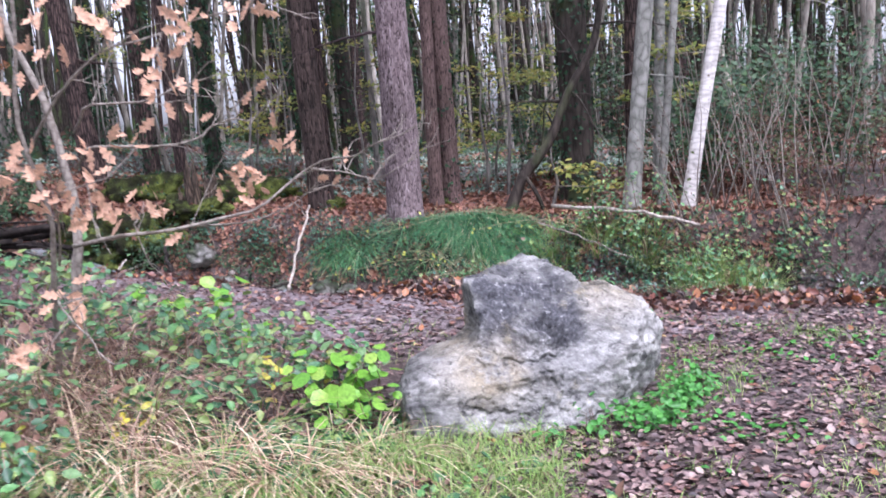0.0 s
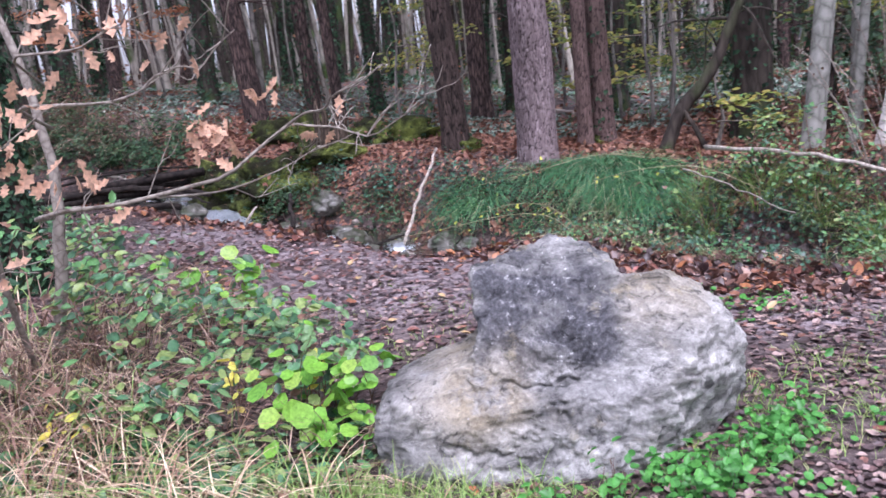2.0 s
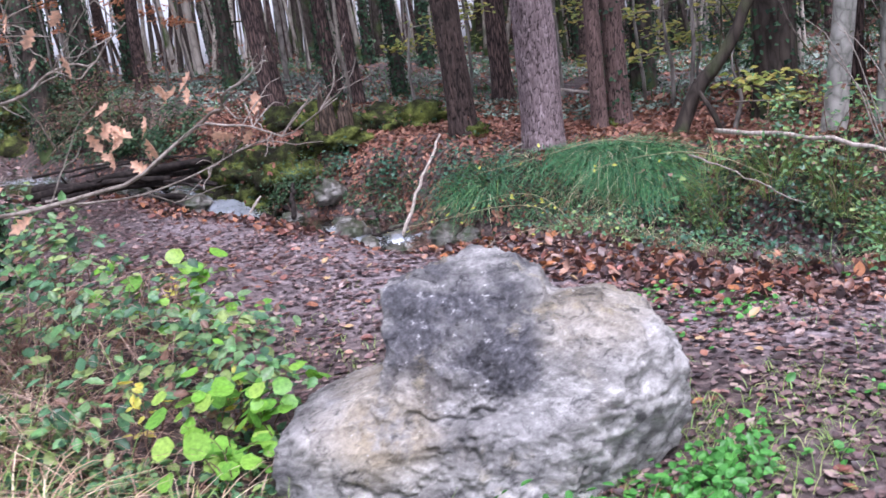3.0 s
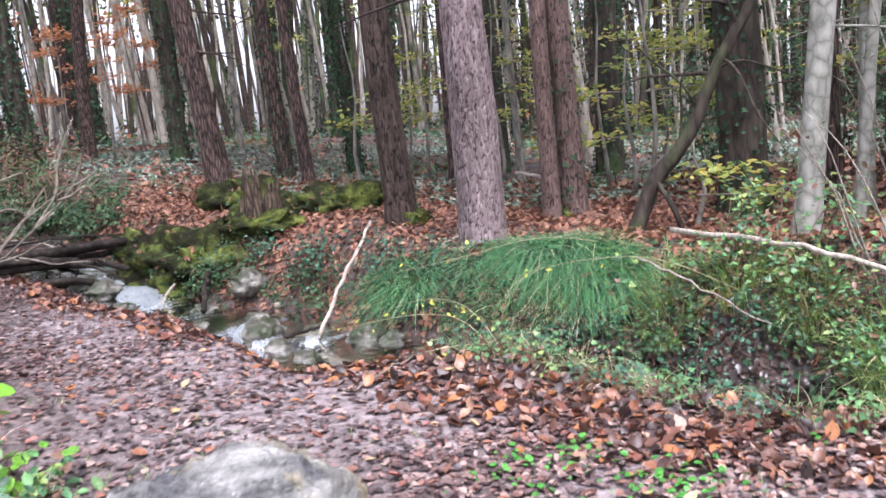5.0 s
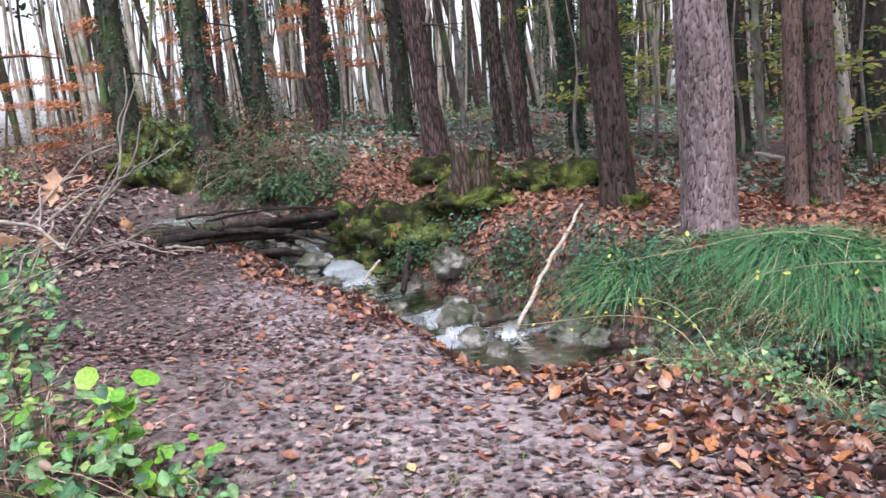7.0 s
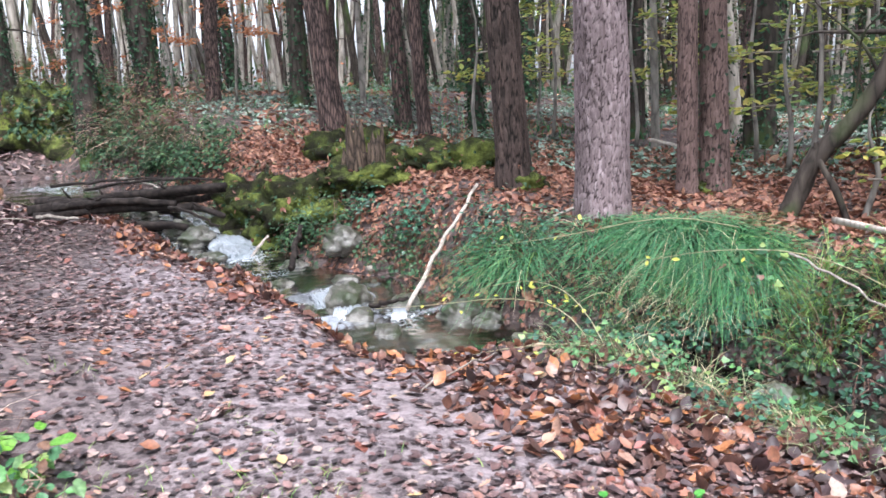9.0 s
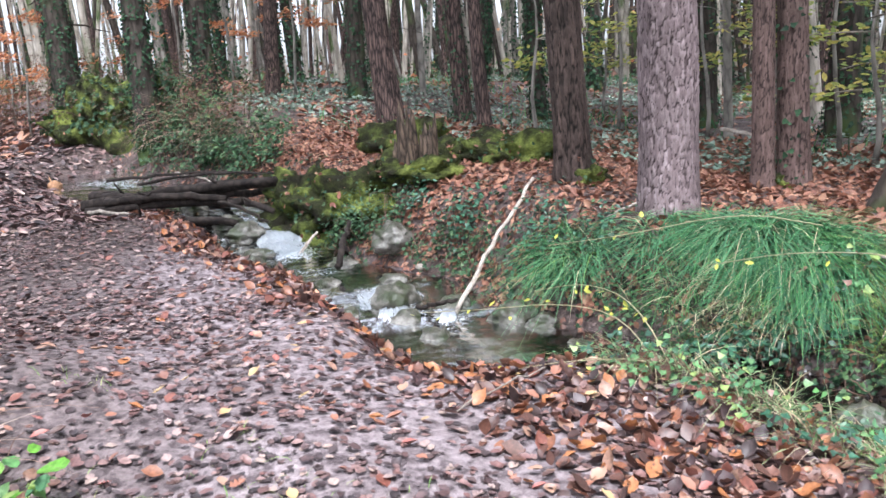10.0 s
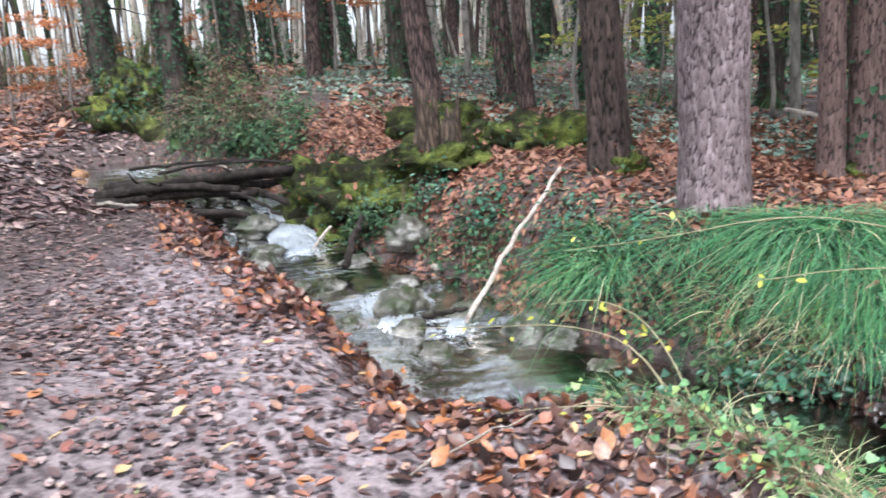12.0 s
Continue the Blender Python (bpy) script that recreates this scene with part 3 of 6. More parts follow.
# ---------- the boulder ----------
def boulder():
    bm = bmesh.new()
    bmesh.ops.create_icosphere(bm, subdivisions=7, radius=1.0)
    dirs = np.array([v.co[:] for v in bm.verts])
    faces = np.array([[v.index for v in f.verts] for f in bm.faces])
    bm.free()
    centre = np.array((0.0, 0.12, 0.26))

    def box(p, c, h, r, turn=0.0, lean=0.0):
        q = p - np.array(c)
        ca, sa = math.cos(turn), math.sin(turn)
        q = np.stack([q[:, 0] * ca + q[:, 2] * sa, q[:, 1] + lean * q[:, 2], -q[:, 0] * sa + q[:, 2] * ca], axis=1)
        e = np.abs(q) - (np.array(h) - r)
        return np.linalg.norm(np.maximum(e, 0), axis=1) + np.minimum(e.max(axis=1), 0) - r

    def blob(p, c, h):
        q = (p - np.array(c)) / np.array(h)
        k = np.linalg.norm(q, axis=1)
        return (k - 1) * min(h) * 0.9

    def union(a, b, k):
        h = np.clip(0.5 + 0.5 * (b - a) / k, 0, 1)
        return b + (a - b) * h - k * h * (1 - h)

    cuts = []
    pick = random.Random(12)
    for _ in range(34):
        n = Vector((pick.gauss(0, 1), pick.gauss(-0.5, 1), pick.gauss(0.1, 0.8))).normalized()
        cuts.append((np.array(n), pick.uniform(0.01, 0.075)))

    def carve(a, b, k):
        h = np.clip(0.5 - 0.5 * (b - a) / k, 0, 1)
        return b + (a - b) * h + k * h * (1 - h)

    def sdf(p):
        d = box(p, (-0.10, 0.04, 0.04), (0.60, 0.37, 0.26), 0.10, 0.06)
        d = union(d, box(p, (0.0, 0.22, 0.42), (0.28, 0.32, 0.40), 0.07, 0.12, 0.0), 0.10)
        d = union(d, blob(p, (0.42, 0.18, 0.25), (0.36, 0.40, 0.38)), 0.07)
        d = union(d, box(p, (-0.36, 0.10, 0.16), (0.32, 0.28, 0.22), 0.1, 0.26), 0.12)
        front = -(p[:, 1] + 0.21 - (p[:, 2] - 0.33) * 0.80 - 0.5 * np.maximum(p[:, 0] - 0.2, 0) ** 1.2 * -1)
        d = carve(d, np.where(p[:, 2] > 0.25, front, front - (0.25 - p[:, 2]) * 2), 0.05)
        hollow = np.linalg.norm((p - np.array((-0.02, -0.36, 0.70))) / np.array((1.05, 1.0, 0.9)), axis=1) - 0.37
        d = carve(d, -hollow, 0.04)
        under = p[:, 0] * 0.78 - p[:, 2] * 0.62 - 0.46
        crest = p[:, 2] + np.abs(p[:, 0] - 0.04) * 0.36 + np.maximum(p[:, 1] - 0.24, 0) * 0.5 - 0.83
        return np.maximum(np.maximum(d, under), crest)

    lo, hi = np.zeros(len(dirs)), np.full(len(dirs), 1.4)
    for _ in range(26):
        m = (lo + hi) / 2
        inside = sdf(centre + dirs * m[:, None]) < 0
        lo, hi = np.where(inside, m, lo), np.where(inside, hi, m)
    P = centre + dirs * lo[:, None]
    for n, depth in cuts:
        k = P @ n
        over = k - (k.max() - depth)
        P = P - np.clip(over, 0, None)[:, None] * n * 0.95
    out = np.zeros(len(P))
    for i, p in enumerate(P):
        q = Vector(p)
        band = noise.noise(Vector((p[0] * 1.5, p[1] * 1.5, p[2] * 7 + p[0] * 1.2)))
        ridge = 1 - abs(noise.noise(q * 3.1 + Vector((3, 1, 8))))
        cell = noise.voronoi(q * 6.5 + Vector((band * 0.4, 0, 0)))[0]
        out[i] = 0.02 * noise.noise(q * 3.0) + 0.008 * band + 0.014 * (ridge - 0.75) + 0.02 * noise.fractal(q * 9, 0.6, 2.1, 7) + 0.02 * min(cell[1] - cell[0], 0.3) + 0.009 * noise.fractal(q * 38, 0.6, 2.0, 4) - 0.008
    for cx, cz, ln, slope in ((-0.06, 0.335, 0.2, -0.08), (0.3, 0.07, 0.2, 0.12), (0.52, 0.2, 0.12, 0.9), (-0.34, 0.14, 0.16, -0.25), (0.42, 0.4, 0.14, -0.6)):
        d = np.abs(P[:, 2] - cz - slope * (P[:, 0] - cx) - 0.01 * np.sin(P[:, 0] * 23) - 0.006 * np.sin(P[:, 0] * 61))
        along = np.clip(1 - np.abs(P[:, 0] - cx) / ln, 0, 1) * (P[:, 1] < 0.1)
        out -= 0.035 * along ** 0.6 * np.exp(-(d / 0.007) ** 2)
    P = P + dirs * out[:, None]
    me = mesh_data("boulder", P, faces, ROCK)
    face = np.exp(-(np.abs((P[:, 0] + 0.02 + 0.12 * (P[:, 2] - 0.55)) / 0.29) ** 4 + np.abs((P[:, 2] - 0.56) / 0.26) ** 4)) * (P[:, 1] < 0.3)
    me.attributes.new("weathered", "FLOAT", "POINT").data.foreach_set("value", (face * 0.8).astype(np.float32))
    # Pale foot, and the lit lower right side lightened in the rock's colour.
    side = smooth(0.15, 0.45, P[:, 0]) * smooth(0.6, 0.4, P[:, 2]) + 0.35 * smooth(0.3, 0.12, P[:, 2]) * smooth(-0.7, -0.3, P[:, 0])
    me.attributes.new("paled", "FLOAT", "POINT").data.foreach_set("value", np.clip(side * 0.75, 0, 0.7).astype(np.float32))
    patch = np.exp(-(((P[:, 0] + 0.3) / 0.2) ** 2 + ((P[:, 2] - 0.3) / 0.13) ** 2)) + 0.7 * smooth(0.25, 0.5, P[:, 1]) * smooth(0.3, 0.5, P[:, 2]) + 0.45 * smooth(0.2, 0.35, P[:, 0]) * smooth(0.42, 0.56, P[:, 2])
    me.attributes.new("lichen", "FLOAT", "POINT").data.foreach_set("value", np.clip(patch, 0, 1).astype(np.float32))
    ob = tagged(new("boulder", me), "large weathered grey limestone boulder with a dark hollowed face", "boulder")
    ob.matrix_world = pose(0.40, 4.38, -0.02, 0, 0, 9)
    return ob


boulder()


# ---------- trees ----------
def crown_mesh(name, material, seed, height, spread, low, count, size):
    rng = np.random.default_rng(seed)
    a, z = rng.uniform(0, 2 * math.pi, count), rng.uniform(0, 1, count)
    r = spread * np.sqrt(rng.uniform(0.02, 1, count)) * np.sin(np.clip(z * 0.9 + 0.12, 0, 1) * math.pi) ** 0.7
    p = np.stack([r * np.cos(a), r * np.sin(a), low + z * (height - low)], axis=1)
    p += rng.normal(0, 0.25, p.shape)
    v, f = scatter(LEAF_V, LEAF_F, p, rng.uniform(0.6, 1.3, count) * size, np.tile((0, 0, 1.0), (count, 1)), rng, 1.2)
    return mesh_data(name, v, f, material)


NEEDLES = leaf_material("dark_needles", [(0.025, 0.045, 0.018), (0.04, 0.065, 0.025), (0.05, 0.06, 0.02)], 0.6, 0.2)
BEECH_GOLD = leaf_material("yellow_green_leaves", [(0.36, 0.36, 0.08), (0.28, 0.33, 0.08), (0.45, 0.40, 0.1), (0.2, 0.27, 0.06)], 0.5, 0.4)
BEECH_RUST = leaf_material("rusty_leaves", [(0.42, 0.16, 0.07), (0.5, 0.22, 0.1), (0.36, 0.13, 0.06), (0.55, 0.28, 0.14)], 0.55, 0.4)
IVY = leaf_material("ivy_leaves", [(0.02, 0.05, 0.025), (0.03, 0.075, 0.035), (0.045, 0.1, 0.05), (0.015, 0.035, 0.02)], 0.6, 0.1, 0.15)
CROWN_DARK = [crown_mesh("crown", NEEDLES, 11 + i, 17, 2.3, 8.5, 260, 0.55) for i in range(2)]
CROWN_GOLD = [crown_mesh("crown", BEECH_GOLD, 21 + i, 15, 2.4, 7.5, 220, 0.4) for i in range(2)]


def trunk_line(height, lean, sway, seed, rows):
    rng = random.Random(seed)
    ph = rng.uniform(0, 6)
    out = []
    for i in range(rows):
        t = (i / (rows - 1)) ** 1.5
        z = -0.25 + t * (height + 0.25)
        out.append((math.tan(radians(lean[0])) * z + sway * math.sin(z * 0.55 + ph) - sway * math.sin(ph), math.tan(radians(lean[1])) * z + sway * math.cos(z * 0.47 + ph) - sway * math.cos(ph), z))
    return out


def trunk_mesh(name, radius, height, lean, sway, seed, material, segs=28, rows=30, flare=0.22):
    line = trunk_line(height, lean, sway, seed, rows)
    radii = [radius * (1 + flare * math.exp(-max(p[2], 0) / (radius * 1.6))) * (1 - 0.72 * max(p[2], 0) / height) for p in line]
    v, f = tube(line, radii, segs, 0.14, seed)
    return mesh_data(name, v, f, material), line, radii


def plated_trunk(radius, height, lean, sway, seed, material, flare, scale, tall, depth):
    """A trunk whose lower part carries raised bark plates between furrows."""
    line = trunk_line(height, lean, sway, seed, 60)
    coarse = np.array(line)
    zs = np.concatenate([np.arange(-0.25, 3.3, 0.014), np.linspace(3.4, height, 16)])
    segs = max(60, int(2 * math.pi * radius / 0.011))
    V = np.zeros((len(zs), segs, 3))
    plate, tone = np.ones((len(zs), segs)), np.full((len(zs), segs), 0.5)
    for i, z in enumerate(zs):
        cx, cy = np.interp(z, coarse[:, 2], coarse[:, 0]), np.interp(z, coarse[:, 2], coarse[:, 1])
        r = radius * (1 + flare * math.exp(-max(z, 0) / (radius * 1.6))) * (1 - 0.72 * max(z, 0) / height)
        for k in range(segs):
            a = 2 * math.pi * k / segs
            c, sn = math.cos(a), math.sin(a)
            rr = r * (1 + 0.1 * noise.noise(Vector((c * 1.3, sn * 1.3 + seed * 7.1, z * 0.9))))
            if z < 3.3:
                q = Vector((c * radius * scale, sn * radius * scale, z * scale * tall))
                q += noise.noise_vector(q * 0.55 + Vector((seed, 0, 0))) * 0.75 + noise.noise_vector(q * 2.1) * 0.22
                dist, points = noise.voronoi(q)
                edge = min(1.0, (dist[1] - dist[0]) / 0.34)
                plate[i, k] = edge
                tone[i, k] = 0.5 + 0.5 * noise.noise(points[0] * 3.7 + Vector((0.5, 0.2, 0.9)))
                rr += depth * (edge ** 0.6 - 0.6 + 0.5 * (tone[i, k] - 0.5))
            V[i, k] = cx + c * rr, cy + sn * rr, z
    n = len(zs)
    idx = np.arange(n * segs).reshape(n, segs)
    nxt = np.roll(idx, -1, axis=1)
    quads = np.stack([idx[:-1], nxt[:-1], nxt[1:], idx[1:]], axis=-1).reshape(-1, 4)
    me = mesh_data("trunk", V, quads, material)
    me.attributes.new("plate", "FLOAT", "POINT").data.foreach_set("value", plate.astype(np.float32).ravel())
    me.attributes.new("tone", "FLOAT", "POINT").data.foreach_set("value", tone.astype(np.float32).ravel())
    radii = [radius * (1 + flare * math.exp(-max(p[2], 0) / (radius * 1.6))) * (1 - 0.72 * max(p[2], 0) / height) for p in line]
    return me, line, radii


def ivy_on(line, radii, seed, top, density, size=0.07, start=0.0):
    rng = np.random.default_rng(seed)
    P, N = [], []
    ln = np.array(line)
    for _ in range(int(density * top)):
        z = start + (top - start) * rng.uniform(0, 1) ** 1.2
        a = rng.normal(rng.choice([0.5, 2.6, 4.4]), 0.8)
        r = np.interp(z, ln[:, 2], radii) + abs(rng.normal(0, 0.03)) + 0.01
        c = np.array((np.interp(z, ln[:, 2], ln[:, 0]), np.interp(z, ln[:, 2], ln[:, 1]), z))
        o = np.array((math.cos(a), math.sin(a), 0))
        P.append(c + o * r)
        N.append(o + np.array((0, 0, 0.4)))
    v, f = scatter(IVY_V, IVY_F, np.array(P), rng.uniform(0.6, 1.3, len(P)) * size, np.array(N), rng, 0.5)
    return mesh_data("ivy", v, f, IVY)


def limb_meshes(line, radii, seed, material, count, low, high, reach=1.2):
    rng = random.Random(seed)
    ln = np.array(line)
    pieces = []
    for _ in range(count):
        z = rng.uniform(low, high)
        c = Vector((np.interp(z, ln[:, 2], ln[:, 0]), np.interp(z, ln[:, 2], ln[:, 1]), z))
        a = rng.uniform(0, 6.28)
        d = Vector((math.cos(a), math.sin(a), rng.uniform(-0.3, 0.35)))
        L = reach * rng.uniform(0.5, 1.2)
        r0 = max(0.006, float(np.interp(z, ln[:, 2], radii)) * 0.13)
        pts = [c + d * L * t + Vector((0, 0, -0.12 * L * t * t)) + Vector((rng.gauss(0, 0.02), rng.gauss(0, 0.02), rng.gauss(0, 0.02))) * (t > 0) for t in (0, 0.25, 0.5, 0.75, 1)]
        v, f = tube(pts, [r0 * (1 - 0.8 * t) for t in (0, 0.25, 0.5, 0.75, 1)], 6)
        pieces.append(mesh_data("limb", v, f, material))
    return pieces


def tree(kind, label, x, y, radius, height, material, lean=(0, 0), sway=0.05, seed=1, ivy=0, ivy_top=4.0, crown=None, limbs=3, flare=0.22, sink=0.0, ivy_size=0.06, plates=None):
    root = tagged(new(kind), label, "tree")
    root.location = (x, y, land1(x, y) - sink)
    me, line, radii = plated_trunk(radius, height, lean, sway, seed, material, flare, *plates) if plates else trunk_mesh("trunk", radius, height, lean, sway, seed, material, flare=flare)
    part("trunk", me, root)
    if limbs:
        for me in limb_meshes(line, radii, seed, material, limbs, 1.2, 5.5):
            part("limb", me, root)
    if ivy:
        part("ivy", ivy_on(line, radii, seed + 3, ivy_top, ivy, ivy_size), root, "dark green climbing ivy")
    if crown:
        c = part("crown", crown, root)
        c.location = (math.tan(radians(lean[0])) * 10, math.tan(radians(lean[1])) * 10, 0)
    return root


tree("pine_tree", "tall pine with pale flaking purple-grey bark beside the stream", -0.52, 10.38, 0.205, 17, PINE_PALE_PLATES, (0.5, 0), 0.03, 3, crown=CROWN_DARK[0], limbs=2, flare=0.12, plates=(46.0, 0.22, 0.011))
tree("pine_tree", "tall pine with deeply furrowed dark brown bark", -1.66, 11.4, 0.157, 17, PINE_PLATES, (-1.8, 0), 0.03, 5, crown=CROWN_DARK[1], limbs=2, flare=0.2, plates=(34.0, 0.12, 0.017))
tree("pine_tree", "slim pine with reddish grey bark", -0.15, 11.85, 0.092, 15, PINE_RED_PLATES, (0, 0), 0.02, 6, crown=CROWN_DARK[1], limbs=3, plates=(44.0, 0.16, 0.007))
tree("pine_tree", "pine trunk with a strip of climbing ivy", 0.06, 12.05, 0.13, 16, PINE_RED_PLATES, (0, 0), 0.02, 7, ivy=60, ivy_top=4, crown=CROWN_DARK[0], limbs=2, plates=(44.0, 0.16, 0.007))
tree("pine_tree", "leaning brown pine behind a rotten stump", -6.2, 15.3, 0.19, 16, PINE, (-4.5, 0), 0.05, 8, crown=CROWN_DARK[0])
tree("pine_tree", "dark pine trunk far in the wood", -5.5, 16.3, 0.14, 16, PINE, (-1, 0), 0.05, 9, ivy=120, ivy_top=3, crown=CROWN_DARK[1])
tree("slim_tree", "slim brown trunk with bare side twigs", -4.7, 15.5, 0.1, 13, PINE, (-2, 0), 0.06, 10, crown=CROWN_GOLD[0])
tree("ivy_clad_tree", "straight trunk wrapped in dark green ivy", -4.5, 17.0, 0.115, 16, DARK_BARK, (0, 0), 0.05, 12, ivy=420, ivy_top=5, crown=CROWN_GOLD[1])
tree("slim_tree", "slender upright grey-green sapling trunk", -1.2, 15.3, 0.055, 10, GREY_BARK, (0, 0), 0.03, 13, crown=CROWN_GOLD[0], limbs=4)
tree("ivy_clad_tree", "dark trunk deep in the wood", -1.85, 16.8, 0.15, 16, DARK_BARK, (0, 0), 0.05, 14, ivy=150, crown=CROWN_DARK[0])
tree("ivy_clad_tree", "ivy covered trunk among yellowing leaves", -0.05, 16.5, 0.2, 16, DARK_BARK, (0.5, 0), 0.05, 15, ivy=250, crown=CROWN_GOLD[0])
tree("ivy_clad_tree", "large trunk thick with ivy on a mossy bank", -12.9, 14.75, 0.25, 17, DARK_BARK, (-1.5, 0), 0.08, 16, ivy=500, ivy_top=6, crown=CROWN_GOLD[1], sink=0.1)
tree("ivy_clad_tree", "thick ivy clad trunk above the brambles", -9.7, 13.7, 0.2, 16, DARK_BARK, (-1, 0), 0.08, 17, ivy=420, ivy_top=6, crown=CROWN_GOLD[0])
tree("ivy_clad_tree", "ivy clad trunk above the stream bank", -9.75, 15.05, 0.19, 16, DARK_BARK, (0, 0), 0.08, 18, ivy=420, ivy_top=6, crown=CROWN_GOLD[0])
tree("ivy_clad_tree", "upright dark trunk with ivy on the leafy floor", -7.95, 16.9, 0.16, 16, DARK_BARK, (0, 0), 0.06, 31, ivy=260, ivy_top=5, crown=CROWN_GOLD[0])
tree("ivy_clad_tree", "broad dark trunk hung with ivy and twigs", 1.75, 11.5, 0.22, 15, DARK_BARK, (0, 0), 0.06, 21, ivy=220, crown=CROWN_DARK[1], limbs=8)
tree("grey_tree", "smooth grey trunk leaning slightly", 2.15, 10.15, 0.10, 13, MOTTLED, (5, 0), 0.04, 22, crown=CROWN_GOLD[1], limbs=5)
tree("birch_tree", "slim pale birch stem", 2.55, 10.35, 0.05, 12, MOTTLED, (5, 0), 0.03, 23, crown=CROWN_GOLD[0], limbs=4)
tree("birch_tree", "white barked birch leaning outward", 2.7, 9.75, 0.08, 13, BIRCH, (11, 0), 0.04, 24, crown=CROWN_GOLD[1], limbs=4)
tree("ivy_clad_tree", "small dark trunk smothered in ivy beside the path", -3.45, 6.05, 0.12, 9, DARK_BARK, (0, 0), 0.05, 28, ivy=1500, ivy_top=3.5, crown=CROWN_GOLD[1], ivy_size=0.042)
tree("pine_tree", "brown pine trunk with loose bark", -2.2, 15.6, 0.17, 16, PINE, (0, 0), 0.04, 27, crown=CROWN_DARK[1])

def leaning_tree():
    """A trunk that leans out low, then bends upward, with a second thin stem and bare side limbs."""
    x, y = 0.79, 10.9
    z = land1(x, y)
    root = tagged(new("leaning_tree"), "dark crooked trunk leaning far over the leafy floor", "tree")
    root.location = (x, y, z)

    def stem(name, pts, r0, r1, seed):
        pts = rounded([np.array(p) - np.array((x, y, z)) for p in pts])
        v, f = tube(pts, [r0 + (r1 - r0) * i / (len(pts) - 1) for i in range(len(pts))], 14, 0.25, seed)
        part(name, mesh_data(name, v, f, DARK_BARK), root)

    stem("trunk", [(0.74, 10.9, z - 0.1), (0.82, 10.9, z + 0.08), (0.95, 10.9, 0.82), (1.17, 10.9, 1.04), (1.38, 10.9, 1.34), (1.52, 10.9, 1.72), (1.72, 10.92, 2.05), (1.96, 10.95, 2.4), (2.1, 11.0, 3.2), (2.3, 11.0, 4.6)], 0.085, 0.03, 20)
    stem("trunk", [(1.22, 10.8, land1(1.22, 10.8) - 0.05), (1.12, 10.8, 0.62), (1.0, 10.85, 0.8), (0.97, 10.88, 0.95)], 0.03, 0.018, 21)
    for k, (a, b) in enumerate((((1.2, 10.9, 1.08), (1.25, 10.7, 1.7)), ((1.4, 10.9, 1.38), (1.0, 10.7, 1.9)), ((1.55, 10.9, 1.76), (2.0, 10.7, 1.7)), ((1.75, 10.9, 2.1), (1.4, 10.8, 2.7)), ((1.6, 10.9, 1.85), (1.85, 10.6, 1.35)))):
        a, b = np.array(a), np.array(b)
        stem("limb", [a, a * 0.6 + b * 0.4 + np.array((0.03, 0, 0.08)), b, b + (b - a) * 0.4 + np.array((0.1, 0, -0.12))], 0.014, 0.004, 30 + k)


leaning_tree()
tree("pine_tree", "brown trunk standing between pale stems", 2.5, 11.6, 0.1, 14, PINE, (2, 0), 0.03, 33, crown=CROWN_DARK[0], limbs=5)
tree("grey_tree", "pale grey mottled trunk at the wood's edge", 2.74, 11.2, 0.075, 13, MOTTLED, (3, 0), 0.03, 34, crown=CROWN_GOLD[0], limbs=4)

# the wood beyond: repeats of a few trunks
proto = []
for i, (r, h, mat, ivy, crown) in enumerate(((0.13, 15, PALE_TRUNK, 0, CROWN_GOLD[0]), (0.09, 13, PALE_TRUNK, 0, None), (0.16, 16, DARK_BARK, 160, CROWN_DARK[0]), (0.11, 14, GREY_BARK, 60, None), (0.07, 12, GREY_BARK, 0, None), (0.18, 16, PINE, 0, CROWN_DARK[1]), (0.06, 11, PALE_TRUNK, 0, None))):
    root = tagged(new("woodland_tree"), ("pale bare trunk", "thin pale stem", "dark ivy grown trunk", "grey mossy trunk", "thin grey stem", "brown pine trunk", "thin pale pole")[i] + " standing in the leafy wood", "tree", "trees of the wood")
    me, line, radii = trunk_mesh("trunk", r, h, (0, 0), 0.12, 40 + i, mat, 12, 18, 0.25)
    part("trunk", me, root)
    if ivy:
        part("ivy", ivy_on(line, radii, 50 + i, 5, ivy, 0.11), root)
    if crown:
        part("crown", crown, root)
    proto.append(root)
rng = random.Random(5)
spots = []
tries = 0
while len(spots) < 270 and tries < 20000:
    tries += 1
    ang, dist = radians(rng.uniform(-75, 40)), 13 + 50 * rng.random() ** 1.3
    x, y = 1 + math.sin(ang) * dist, 4 + math.cos(ang) * dist
    sd = float(stream_at(np.array([x]), np.array([y]))[0][0])
    if -5.5 < sd < 3.5 or (dist < 21 and rng.random() < 0.8) or any((x - a) ** 2 + (y - b) ** 2 < 0.5 for a, b in spots):
        continue
    spots.append((x, y))
for i, (x, y) in enumerate(spots):
    m = pose(x, y, land1(x, y), rng.gauss(0, 3.5), rng.gauss(-1, 4.5), rng.uniform(0, 360)) @ Matrix.Scale(rng.uniform(0.8, 1.25), 4)
    if i < len(proto):
        proto[i].matrix_basis = m
    else:
        copy_thing(proto[rng.choices(range(7), (3.5, 3.5, 3, 3, 3, 2, 3))[0]], m)

# the wood goes on round the sides and behind
for i in range(70):
    ang, dist = radians(rng.uniform(62, 300)), 9 + 30 * rng.random()
    x, y = 1 + math.sin(ang) * dist, 2 + math.cos(ang) * dist
    if x < -3 and 6 < y < 13:
        continue
    copy_thing(proto[rng.randrange(7)], pose(x, y, land1(x, y), rng.gauss(0, 2), rng.gauss(0, 2), rng.uniform(0, 360)) @ Matrix.Scale(rng.uniform(0.8, 1.2), 4))


